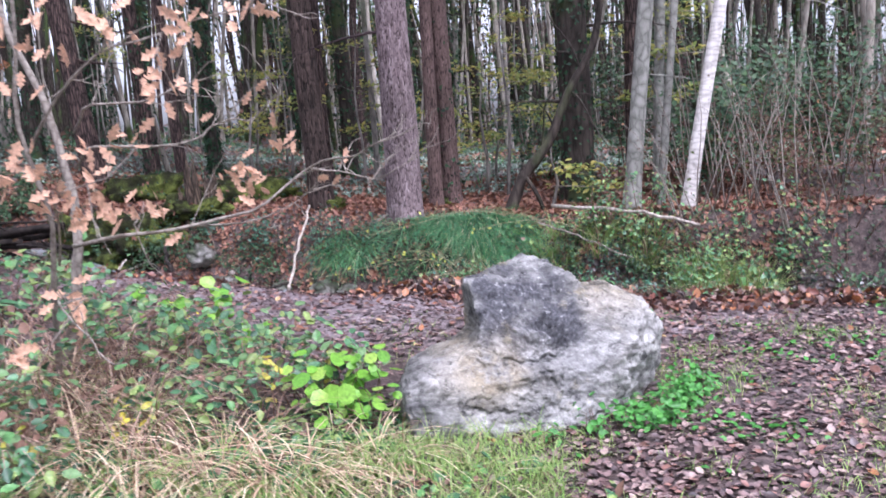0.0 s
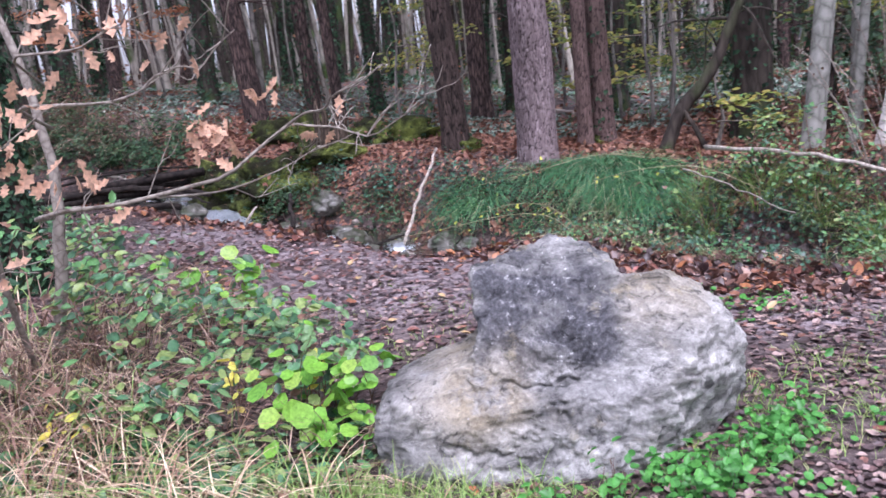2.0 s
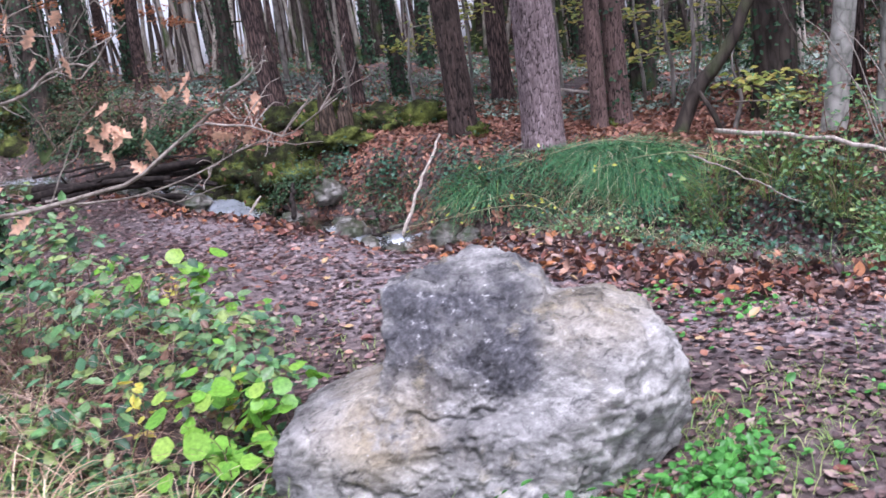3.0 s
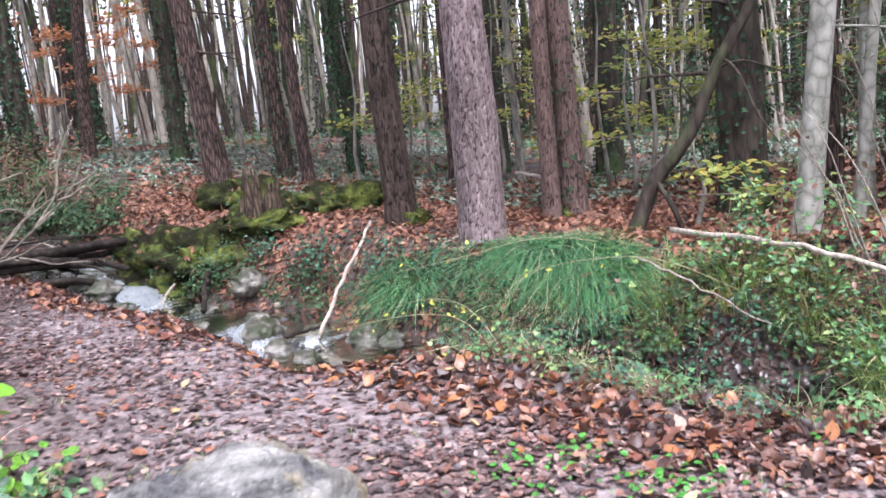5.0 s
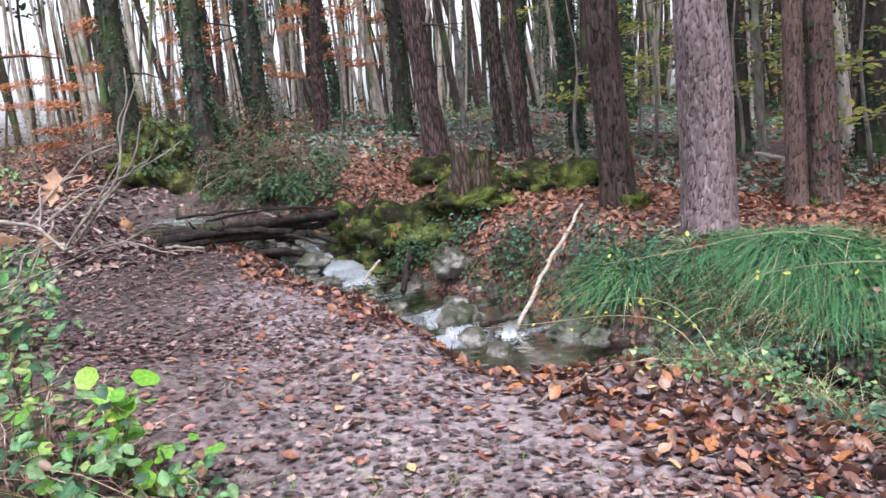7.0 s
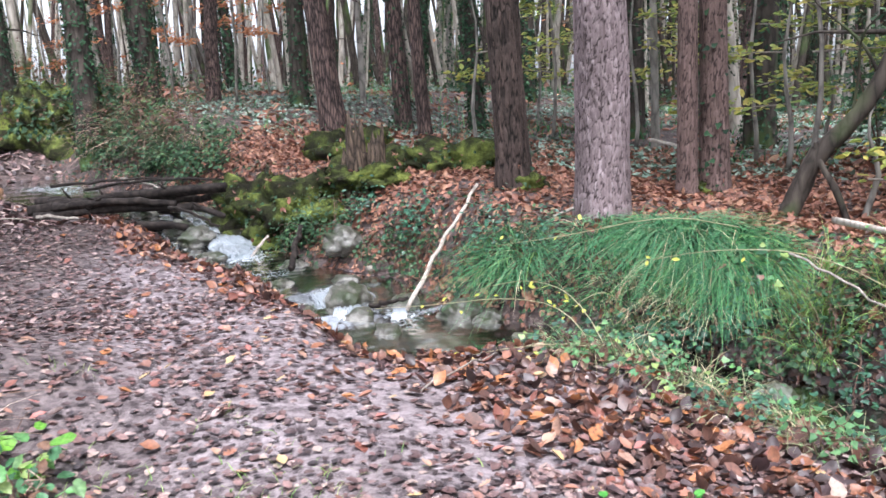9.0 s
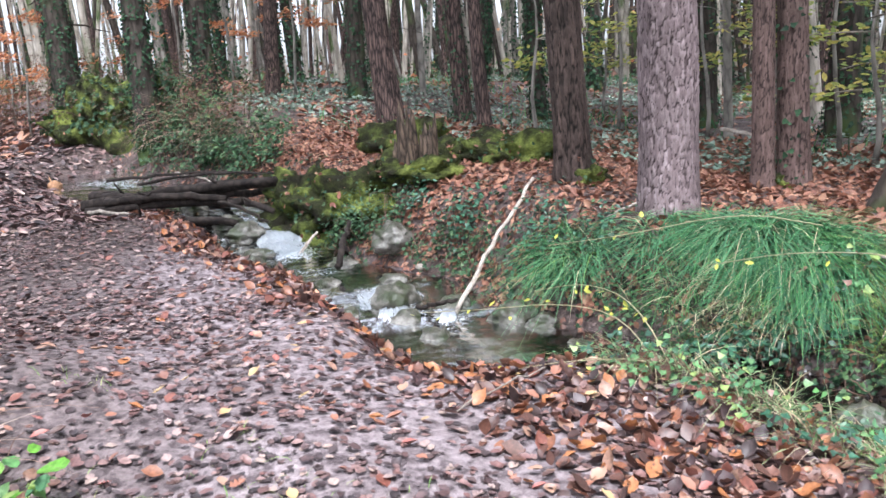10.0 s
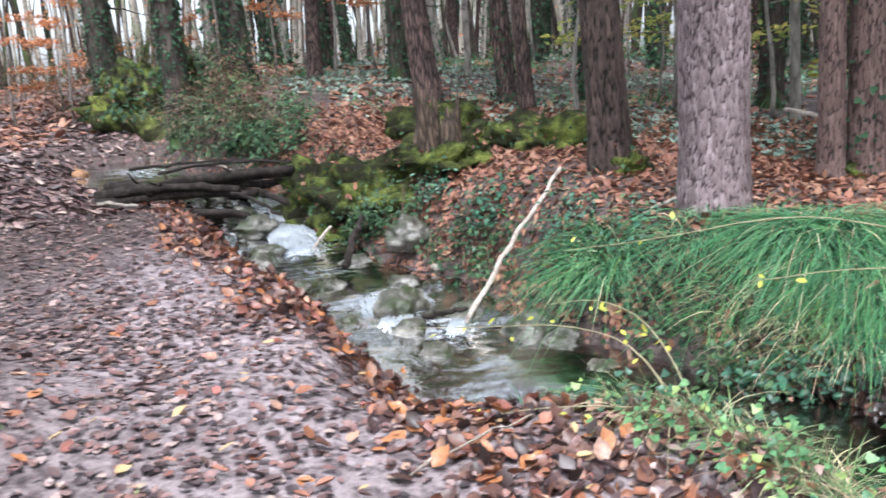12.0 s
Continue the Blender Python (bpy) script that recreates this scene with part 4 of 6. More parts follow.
def far_woods(name, label, material, count, near, far, seed, r_lo, r_hi, west=-75):
    rg = np.random.default_rng(seed)
    ang, dist = np.radians(rg.uniform(west, 50, count)), near + (far - near) * rg.uniform(0, 1, count)
    x, y = 1 + np.sin(ang) * dist, 4 + np.cos(ang) * dist
    side = stream_at(x, y)[0]
    keep = (side > 1.5) | (side < -6)
    x, y = x[keep], y[keep]
    n, z = len(x), land(x, y)
    r = rg.uniform(r_lo, r_hi, n)
    h = rg.uniform(9, 14, n)
    lx, ly = rg.normal(0, 0.085, n) * h, rg.normal(0, 0.085, n) * h
    rows = []
    for t, s in ((0, 1.15), (0.5, 0.75), (1, 0.35)):
        for k in range(6):
            a = math.pi * k / 3
            rows.append(np.stack([x + lx * t + 0.25 * np.sin(t * 5 + x) * (t > 0) + r * s * math.cos(a), y + ly * t + r * s * math.sin(a), z - 0.2 + h * t], axis=1))
    v = np.stack(rows, axis=1)
    q = np.array([(j * 6 + k, j * 6 + (k + 1) % 6, j * 6 + 6 + (k + 1) % 6, j * 6 + 6 + k) for j in range(2) for k in range(6)])
    f = q[None] + (np.arange(n) * 18)[:, None, None]
    tagged(new(name, mesh_data(name, v.reshape(-1, 3), f.reshape(-1, 4), material)), label, "woodland", kind="stuff")


far_woods("far_woods", "pale thin trunks crowding the far wood", PALE_TRUNK, 300, 26, 80, 71, 0.05, 0.12)
far_woods("far_woods", "dark slim trunks crowding the far wood", DARK_BARK, 280, 26, 80, 72, 0.05, 0.16)
far_woods("far_woods", "brown trunks crowding the far wood", PINE, 170, 28, 80, 73, 0.06, 0.16)
far_woods("far_woods", "dark trunks closing the deep wood", DARK_BARK, 240, 32, 70, 74, 0.09, 0.2, -30)


def understorey(label, material, count, seed, west, east, low, high, size):
    rg = np.random.default_rng(seed)
    clumps = count // 60
    ang, dist = np.radians(rg.uniform(west, east, clumps)), 27 + 26 * rg.uniform(0, 1, clumps)
    c = np.stack([1 + np.sin(ang) * dist, 4 + np.cos(ang) * dist, rg.uniform(low, high, clumps)], axis=1)
    c[:, 2] += land(c[:, 0], c[:, 1])
    p = np.repeat(c, 60, axis=0) + rg.normal(0, 1, (clumps * 60, 3)) * np.array((0.8, 0.8, 0.9))
    v, f = scatter(LEAF_V, LEAF_F, p, rg.uniform(0.5, 1.3, len(p)) * size, np.tile((0, -0.6, 0.8), (len(p), 1)), rg, 1.0)
    tagged(new("understorey", mesh_data("understorey", v, f, material)), label, "woodland", kind="stuff")


# ---------- plants ----------
OAK_DRY = leaf_material("dry_oak_leaves", [(0.62, 0.34, 0.23), (0.7, 0.42, 0.3), (0.72, 0.46, 0.32), (0.55, 0.27, 0.14), (0.68, 0.44, 0.16)], 0.6, 0.35)
LITTER_DARK = leaf_material("trodden_leaves", [(0.085, 0.054, 0.052), (0.14, 0.09, 0.089), (0.036, 0.027, 0.029), (0.17, 0.105, 0.1), (0.23, 0.15, 0.14), (0.054, 0.039, 0.04), (0.33, 0.25, 0.22), (0.11, 0.062, 0.058), (0.07, 0.05, 0.052)], 0.5, 0.0, 0.5)
LITTER_ORANGE = leaf_material("bank_leaves", [(0.16, 0.074, 0.052), (0.1, 0.048, 0.037), (0.24, 0.1, 0.055), (0.04, 0.024, 0.022), (0.3, 0.18, 0.13), (0.07, 0.036, 0.03), (0.2, 0.075, 0.055), (0.055, 0.032, 0.033), (0.36, 0.15, 0.06), (0.12, 0.06, 0.045)], 0.45, 0.1, 0.5)
LITTER_ROSE = leaf_material("limp_leaves", [(0.16, 0.085, 0.08), (0.1, 0.058, 0.057), (0.23, 0.145, 0.135), (0.32, 0.235, 0.22), (0.07, 0.044, 0.045), (0.18, 0.1, 0.09), (0.055, 0.039, 0.042), (0.12, 0.08, 0.082)], 0.4, 0.05, 0.5)
LITTER_PINK = leaf_material("bleached_leaves", [(0.2, 0.135, 0.128), (0.14, 0.09, 0.086), (0.28, 0.2, 0.185), (0.08, 0.053, 0.053), (0.25, 0.13, 0.105), (0.36, 0.27, 0.24), (0.11, 0.075, 0.075)], 0.45, 0.05, 0.5)
LITTER_SODDEN = leaf_material("sodden_leaves", [(0.03, 0.02, 0.017), (0.05, 0.03, 0.024), (0.018, 0.013, 0.012), (0.08, 0.045, 0.034), (0.04, 0.028, 0.026)], 0.3, 0.0, 0.5)
LITTER_RUST = leaf_material("forest_leaves", [(0.204, 0.0886, 0.0591), (0.298, 0.137, 0.0884), (0.133, 0.0605, 0.0407), (0.345, 0.194, 0.125), (0.235, 0.105, 0.0667)], 0.55, 0.1, 0.4)
LIME = leaf_material("bright_green_leaves", [(0.22, 0.5, 0.06), (0.28, 0.56, 0.08), (0.17, 0.42, 0.06), (0.34, 0.55, 0.1)], 0.4, 0.4)
YELLOW = leaf_material("yellow_leaves", [(0.62, 0.55, 0.08), (0.55, 0.56, 0.1), (0.68, 0.58, 0.16)], 0.45, 0.4)
BRAMBLE = leaf_material("bramble_leaves", [(0.0625, 0.163, 0.075), (0.1, 0.237, 0.112), (0.0375, 0.1, 0.05), (0.15, 0.275, 0.112), (0.25, 0.35, 0.112), (0.125, 0.3, 0.1), (0.213, 0.125, 0.0875)], 0.4, 0.2)
BUSH_DARK = leaf_material("dark_evergreen_leaves", [(0.018, 0.05, 0.022), (0.03, 0.075, 0.032), (0.045, 0.1, 0.042), (0.07, 0.13, 0.055)], 0.5, 0.12, 0.25)
HOLLY = leaf_material("blue_green_leaves", [(0.0375, 0.112, 0.0675), (0.0525, 0.15, 0.09), (0.03, 0.0825, 0.0525)], 0.35, 0.15)
GROUND_IVY = leaf_material("ground_ivy", [(0.11, 0.18, 0.13), (0.18, 0.27, 0.21), (0.07, 0.13, 0.09), (0.25, 0.33, 0.27)], 0.4, 0.1, 0.5)
BROWN_TWIGLEAF = leaf_material("brown_heath_leaves", [(0.1, 0.06, 0.045), (0.15, 0.085, 0.065), (0.07, 0.05, 0.035), (0.08, 0.1, 0.04)], 0.75, 0.1, 0.12)
CLOVER = leaf_material("fresh_green_leaves", [(0.08, 0.304, 0.056), (0.112, 0.368, 0.072), (0.064, 0.24, 0.048)], 0.4, 0.3)
CLOVER_DULL = leaf_material("soft_green_leaves", [(0.1, 0.22, 0.09), (0.14, 0.28, 0.12), (0.07, 0.17, 0.07)], 0.55, 0.25, 0.2)
SEDGE = leaf_material("sedge_blades", [(0.05, 0.17, 0.07), (0.09, 0.27, 0.11), (0.02, 0.08, 0.035), (0.18, 0.38, 0.16), (0.06, 0.2, 0.08), (0.1, 0.3, 0.1), (0.04, 0.13, 0.06)], 0.55, 0.3, 0.2)
SEDGE_PALE = leaf_material("blue_green_blades", [(0.09, 0.25, 0.13), (0.14, 0.34, 0.18), (0.05, 0.14, 0.08), (0.2, 0.4, 0.2), (0.08, 0.2, 0.1), (0.12, 0.3, 0.14)], 0.55, 0.3, 0.2)
PALE_GRASS = leaf_material("pale_grass_blades", [(0.25, 0.42, 0.1), (0.32, 0.48, 0.14), (0.2, 0.36, 0.1), (0.4, 0.45, 0.2)], 0.45, 0.35)
WIRY = leaf_material("wiry_grass_blades", [(0.2, 0.3, 0.13), (0.3, 0.36, 0.2), (0.42, 0.38, 0.24), (0.14, 0.24, 0.1)], 0.5, 0.3)
STRAW = leaf_material("straw_blades", [(0.759, 0.607, 0.43), (0.85, 0.721, 0.531), (0.632, 0.468, 0.329), (0.43, 0.278, 0.189), (0.278, 0.43, 0.127)], 0.6, 0.3)
CANE = bark_material("bramble_cane", (0.05, 0.03, 0.025), (0.14, 0.085, 0.065), (0.24, 0.16, 0.12), 25.0, (1, 1, 1), 0.2, 0.003)
DRY_CANE = bark_material("dry_cane", (0.16, 0.1, 0.08), (0.32, 0.22, 0.17), (0.5, 0.38, 0.3), 25.0, (1, 1, 1), 0.2, 0.003)


UNDER_BROWN = leaf_material("withered_understorey", [(0.07, 0.05, 0.035), (0.11, 0.07, 0.045), (0.05, 0.055, 0.03), (0.15, 0.11, 0.06)], 0.6, 0.2)
understorey("withered brown undergrowth deep in the wood", UNDER_BROWN, 12000, 81, -18, 48, 0.5, 8.0, 0.2)
understorey("dark leafy tangle closing the view between trunks", BUSH_DARK, 9000, 83, -8, 48, 1.0, 9.0, 0.22)
understorey("dim green undergrowth deep in the wood", NEEDLES, 9000, 82, -18, 48, 0.5, 8.5, 0.2)


def moss_material():
    m, t, p = base_material("moss", 0.95, 0.1)
    a, b = texture(t, "noise", 3.2, detail=5), texture(t, "noise", 45.0, detail=6, rough=0.75)
    r = ramp(t, [(0.38, (0.03, 0.027, 0.019)), (0.48, (0.05, 0.058, 0.024)), (0.55, (0.12, 0.145, 0.042)), (0.67, (0.28, 0.33, 0.085))])
    t.links.new(a.outputs["Fac"], r.inputs[0])
    r2 = ramp(t, [(0.3, (0.35, 0.35, 0.35)), (0.7, (1.2, 1.2, 1.1))])
    t.links.new(b.outputs["Fac"], r2.inputs[0])
    t.links.new(mix(t, r.outputs[0], r2.outputs[0], 1.0, "MULTIPLY"), p.inputs["Base Color"])
    bump(t, p, b.outputs["Fac"], 1.0, 0.05)
    return m


def stone_material():
    m, t, p = base_material("stream_stone", 0.45, 0.5)
    a, b = texture(t, "noise", 4.0, detail=6), texture(t, "noise", 30.0, detail=5)
    r = ramp(t, [(0.4, (0.03, 0.04, 0.014)), (0.5, (0.07, 0.066, 0.05)), (0.62, (0.22, 0.21, 0.185))])
    t.links.new(a.outputs["Fac"], r.inputs[0])
    r2 = ramp(t, [(0.3, (0.6, 0.6, 0.6)), (0.7, (1.1, 1.1, 1.1))])
    t.links.new(b.outputs["Fac"], r2.inputs[0])
    t.links.new(mix(t, r.outputs[0], r2.outputs[0], 1.0, "MULTIPLY"), p.inputs["Base Color"])
    bump(t, p, b.outputs["Fac"], 0.5, 0.02)
    return m


MOSS, STONE = moss_material(), stone_material()


def bush(kind, label, category, x, y, rx, ry, h, canes, count, size, leaf, template, stem=CANE, seed=1, droop=0.5, thick=0.005, spread=0.06):
    rg = np.random.default_rng(seed)
    z0 = land1(x, y)
    root = tagged(new(kind), label, category)
    root.location = (x, y, z0)
    spots = []
    for i in range(canes):
        a = rg.uniform(0, 2 * math.pi)
        s, e = rg.uniform(0, 0.5), rg.uniform(0.5, 1.0)
        p0 = np.array((rx * s * math.cos(a + 1), ry * s * math.sin(a + 1), 0.0))
        p1 = np.array((rx * e * math.cos(a), ry * e * math.sin(a), 0.0))
        top = h * rg.uniform(0.55, 1.1)
        pts = []
        for t in np.linspace(0, 1, 6):
            q = p0 + (p1 - p0) * t
            q[2] = land1(x + q[0], y + q[1]) - z0 + top * (math.sin(min(1, t * (1 + droop) * 0.8) * math.pi / 2) - droop * 0.7 * max(0, t - 0.55) ** 1.3)
            pts.append(q + rg.normal(0, 0.015, 3) * (t > 0))
        pts[0][2] = land1(x + pts[0][0], y + pts[0][1]) - z0 - 0.03
        if i < 9:
            v, f = tube(pts, [thick * (1.1 - 0.8 * t) for t in np.linspace(0, 1, 6)], 5)
            part("stem", mesh_data("stem", v, f, stem), root)
        pts = np.array(pts)
        k = max(1, count // canes)
        tt = rg.uniform(0.15, 1, k) * 5
        i0 = np.minimum(tt.astype(int), 4)
        q = pts[i0] + (pts[i0 + 1] - pts[i0]) * (tt - i0)[:, None]
        spots.append(q + rg.normal(0, spread, q.shape))
    P = np.concatenate(spots)
    P[:, 2] = np.maximum(P[:, 2], land(x + P[:, 0], y + P[:, 1]) - z0 + 0.015)
    nrm = np.tile((0, -0.35, 1.0), (len(P), 1)) + P * np.array((0.5, 0.5, 0)) / max(rx, ry)
    v, f = scatter(*template, P, rg.uniform(0.55, 1.25, len(P)) * size, nrm, rg, 0.55)
    tagged(part("leaves", mesh_data("leaves", v, f, leaf), root), kind="stuff")
    return root


def tussock(kind, label, x, y, radius, count, length, leaf, seed=1, toward=(0, -0.6), width=0.003, bend=(0.35, 0.95), category="grass", squash=1.0, dead=0.12):
    """A clump of drooping blades, the dead ones mixed in, with a few longer stragglers."""
    rg = np.random.default_rng(seed)
    z0 = land1(x, y)
    root = tagged(new(kind), label, category)
    root.location = (x, y, z0)
    for name, n, material, stretch in (("foliage", int(count * (1 - dead)), leaf, 1.0), ("dead_foliage", int(count * dead), STRAW, 0.9), ("straggling_foliage", max(4, count // 14), leaf, 1.35)):
        if not n:
            continue
        a, r = rg.uniform(0, 2 * math.pi, n), radius * np.sqrt(rg.uniform(0, 1, n))
        px, py = r * np.cos(a), r * np.sin(a) * squash
        roots = np.stack([px, py, land(x + px, y + py) - z0 - 0.01], axis=1)
        lean = np.stack([np.cos(a) * 0.8 + toward[0] + rg.normal(0, 0.5, n), np.sin(a) * 0.8 + toward[1] + rg.normal(0, 0.5, n), np.zeros(n)], axis=1)
        lean /= np.maximum(np.linalg.norm(lean, axis=1, keepdims=True), 0.5)
        v, f = blades(roots, stretch * length * rg.uniform(0.45, 1.2, n), lean, rg.uniform(*bend, n), width * rg.uniform(0.5, 1.3, n), rg, 5)
        tagged(part(name, mesh_data(name, v, f, material), root, "straw coloured dead blades" if material is STRAW and leaf is not STRAW else ""), kind="stuff")
    return root


TOOTH_V = np.array([(0, 0, 0), (0.12, 0.2, 0.02), (0.3, 0.24, 0.05), (0.34, 0.34, 0.05), (0.6, 0.26, 0.04), (0.64, 0.3, 0.04), (0.84, 0.13, 0.0), (1, 0, -0.05), (0.84, -0.13, 0.0), (0.64, -0.3, 0.04), (0.6, -0.26, 0.04), (0.34, -0.34, 0.05), (0.3, -0.24, 0.05), (0.12, -0.2, 0.02), (0.45, 0, -0.06)])
TOOTH_T = (TOOTH_V, np.array([(i, 14, (i + 1) % 14) for i in range(14)]))
OAK_V = np.array([(0, 0, 0), (0.15, 0.07, 0.01), (0.25, 0.2, 0.06), (0.36, 0.1, 0.03), (0.48, 0.27, 0.09), (0.6, 0.13, 0.05), (0.74, 0.24, 0.1), (0.84, 0.1, 0.07), (1, 0.0, 0.12), (0.84, -0.1, 0.07), (0.74, -0.24, 0.1), (0.6, -0.13, 0.05), (0.48, -0.27, 0.09), (0.36, -0.1, 0.03), (0.25, -0.2, 0.06), (0.15, -0.07, 0.01), (0.5, 0, -0.02)])
OAK_T = (OAK_V, np.array([(i, 16, (i + 1) % 16) for i in range(16)]))
IVY_T, ROUND_T, LEAF_T, BROAD_T = (IVY_V, IVY_F), (ROUND_V, ROUND_F), (LEAF_V, LEAF_F), (BROAD_V, BROAD_F)

# sedge tussocks on the far bank, under the pale pine
for i, (x, y, r, n, ln, w) in enumerate(((-0.1, 9.98, 0.15, 560, 0.27, 0), (0.15, 9.93, 0.2, 1000, 0.36, 0), (0.42, 9.81, 0.2, 1000, 0.4, 0), (0.66, 9.68, 0.18, 760, 0.34, 0), (-1.3, 10.1, 0.15, 420, 0.36, 0), (-1.05, 10.0, 0.14, 380, 0.36, 0), (-3.95, 10.62, 0.1, 120, 0.26, 0), (-0.5, 10.03, 0.16, 289, 0.31, 0), (-0.25, 9.73, 0.15, 221, 0.27, 0))):
    tussock("grass_tussock", "thick drooping dark green sedge tussock overhanging the stream", x, y, r, n, ln, (SEDGE, SEDGE_PALE)[i % 2], 100 + i, (0.1, -0.65), 0.0036, (0.8, 1.8), dead=0.07)
for i, (x, y, n, ln) in enumerate(((0.2, 9.66, 160, 0.36), (0.42, 9.6, 180, 0.38), (-0.1, 9.7, 90, 0.3))):
    tussock("dry_sedge", "straw coloured dead blades hanging under the sedge", x, y, 0.2, n, ln, STRAW, 110 + i, (0, -0.8), 0.0032, (0.7, 1.2))
for i, (x, y, n, ln) in enumerate(((1.05, 9.42, 260, 0.36), (1.12, 9.2, 220, 0.32), (2.45, 8.5, 360, 0.6), (2.7, 8.35, 360, 0.55), (1.6, 9.2, 240, 0.42), (3.0, 8.3, 300, 0.5), (2.05, 8.95, 260, 0.45))):
    tussock("grass_tuft", "light green feathery grass tuft on the stream bank", x, y, 0.17, n, ln, PALE_GRASS, 120 + i, (0, -0.4), 0.004, (0.2, 0.9))
# straw and wiry grass
for i, (x, y, r, n, ln) in enumerate(((-0.78, 3.55, 0.18, 210, 0.55), (-1.12, 3.7, 0.2, 230, 0.58), (-1.5, 3.62, 0.22, 200, 0.55), (-0.38, 3.72, 0.16, 140, 0.4), (-2.0, 3.9, 0.3, 220, 0.5), (-1.75, 4.35, 0.3, 200, 0.6), (-2.3, 4.5, 0.3, 220, 0.7), (-0.55, 3.2, 0.3, 200, 0.25), (-1.3, 3.1, 0.4, 240, 0.28), (0.05, 3.5, 0.25, 150, 0.2), (-2.1, 5.0, 0.3, 160, 0.6))):
    tussock("dry_grass_clump", "bleached straw coloured grass clump with green shoots", x, y, r, int(n * 0.6), ln, STRAW, 140 + i, (0.1, -0.5), 0.0038, (0.6, 1.6))
for i, (x, y, r, n, ln) in enumerate(((-0.12, 8.15, 0.18, 150, 0.3), (0.1, 8.05, 0.22, 260, 0.3), (0.35, 7.98, 0.22, 260, 0.28), (0.6, 7.82, 0.24, 220, 0.26), (0.9, 7.62, 0.24, 180, 0.24), (1.3, 7.4, 0.26, 150, 0.22), (1.8, 7.15, 0.3, 150, 0.22), (2.4, 6.95, 0.3, 150, 0.22))):
    tussock("wiry_grass_clump", "thin wiry pale green grass at the water's edge", x, y, r, n, ln, WIRY, 160 + i, (-0.2, 0.1), 0.0032, (0.3, 1.2))
for i, (x, y) in enumerate(((0.12, 7.75), (0.5, 7.6), (0.85, 7.4), (1.2, 7.2), (0.3, 7.85), (1.6, 6.95), (2.0, 6.8), (-0.3, 8.1), (-0.05, 7.95), (0.6, 7.8), (0.95, 7.6), (1.35, 7.35))):
    bush("ivy_patch", "low green ivy leaved weeds edging the path", "plant", x, y, 0.22, 0.2, 0.15, 10, 60, 0.038, (CLOVER_DULL, BRAMBLE, HOLLY)[i % 3], IVY_T, seed=180 + i, thick=0.003, spread=0.04)
STALK = leaf_material("dry_stalks", [(0.36, 0.24, 0.19), (0.26, 0.16, 0.12), (0.46, 0.34, 0.27), (0.18, 0.11, 0.085)], 0.6, 0.15)
for i, (x, y, n, ln) in enumerate(((-1.75, 4.5, 70, 0.75), (-2.1, 4.3, 80, 0.8), (-2.4, 4.7, 70, 0.9), (-1.4, 4.55, 50, 0.6), (-1.95, 4.9, 60, 0.8), (-2.7, 5.2, 60, 0.9), (-1.15, 4.2, 40, 0.5), (-2.5, 4.1, 60, 0.8), (-0.55, 3.85, 36, 0.45), (-1.9, 5.5, 40, 0.6), (-8.0, 13.35, 150, 0.9), (-7.2, 13.1, 110, 0.8), (-8.8, 13.8, 150, 1.0), (-9.7, 14.0, 130, 1.0), (-1.6, 4.15, 60, 0.6), (-2.25, 5.15, 70, 0.8), (-2.6, 4.5, 70, 0.8), (-1.75, 3.85, 50, 0.6))):
    tagged(tussock("dry_stalks", "tangle of dead reddish brown bramble stalks", x, y, 0.32, n, ln, STALK, 190 + i, (0.2, -0.2), 0.004, (0.5, 1.25)), kind="stuff")
# brambles along the path's other side
for i, (x, y, rx, h, n) in enumerate(((-1.2, 4.9, 0.5, 0.38, 240), (-1.85, 4.75, 0.5, 0.45, 240), (-1.65, 5.4, 0.45, 0.36, 240), (-2.3, 5.5, 0.6, 0.5, 260), (-1.45, 4.3, 0.4, 0.28, 180), (-2.85, 5.95, 0.6, 0.45, 240), (-3.75, 6.45, 0.6, 0.5, 240), (-4.7, 7.0, 0.7, 0.5, 240), (-4.2, 6.0, 0.7, 0.6, 240), (-5.8, 7.4, 0.8, 0.5, 240), (-7.3, 7.9, 0.9, 0.6, 240), (-9.2, 8.5, 0.9, 0.6, 240), (-10.5, 10.4, 1.1, 0.8, 240), (-13, 11.8, 1.3, 1.0, 240), (-2.3, 4.0, 0.5, 0.45, 220), (-0.85, 4.75, 0.4, 0.3, 200), (-1.95, 3.4, 0.4, 0.3, 160), (-2.8, 4.8, 0.6, 0.7, 220), (-1.4, 5.7, 0.3, 0.16, 110))):
    bush("bramble", "tangled bramble with dark green leaves and brown canes", "bush", x, y, rx, rx * 0.85, h * 1.15, 16, int(n * 0.85), 0.07, BRAMBLE, TOOTH_T, CANE if i % 2 else DRY_CANE, 200 + i, 0.8, 0.004)
for i, (x, y, h, n, s) in enumerate(((-0.62, 4.3, 0.3, 40, 0.1), (-0.5, 4.55, 0.38, 44, 0.1), (-0.78, 4.5, 0.42, 36, 0.095), (-0.42, 4.2, 0.22, 24, 0.09), (-1.62, 5.66, 0.5, 26, 0.11), (-1.5, 5.78, 0.26, 24, 0.1), (-1.72, 5.35, 0.5, 14, 0.11), (-1.9, 5.65, 0.45, 22, 0.1), (-1.35, 5.75, 0.2, 16, 0.11))):
    bush("leafy_sapling", "young shoots with rounded bright green leaves", "plant", x, y, 0.16, 0.15, h, 6, int(n * 0.7), s * 0.85, LIME, ROUND_T, CANE, 240 + i, 0.2, 0.003, 0.06)
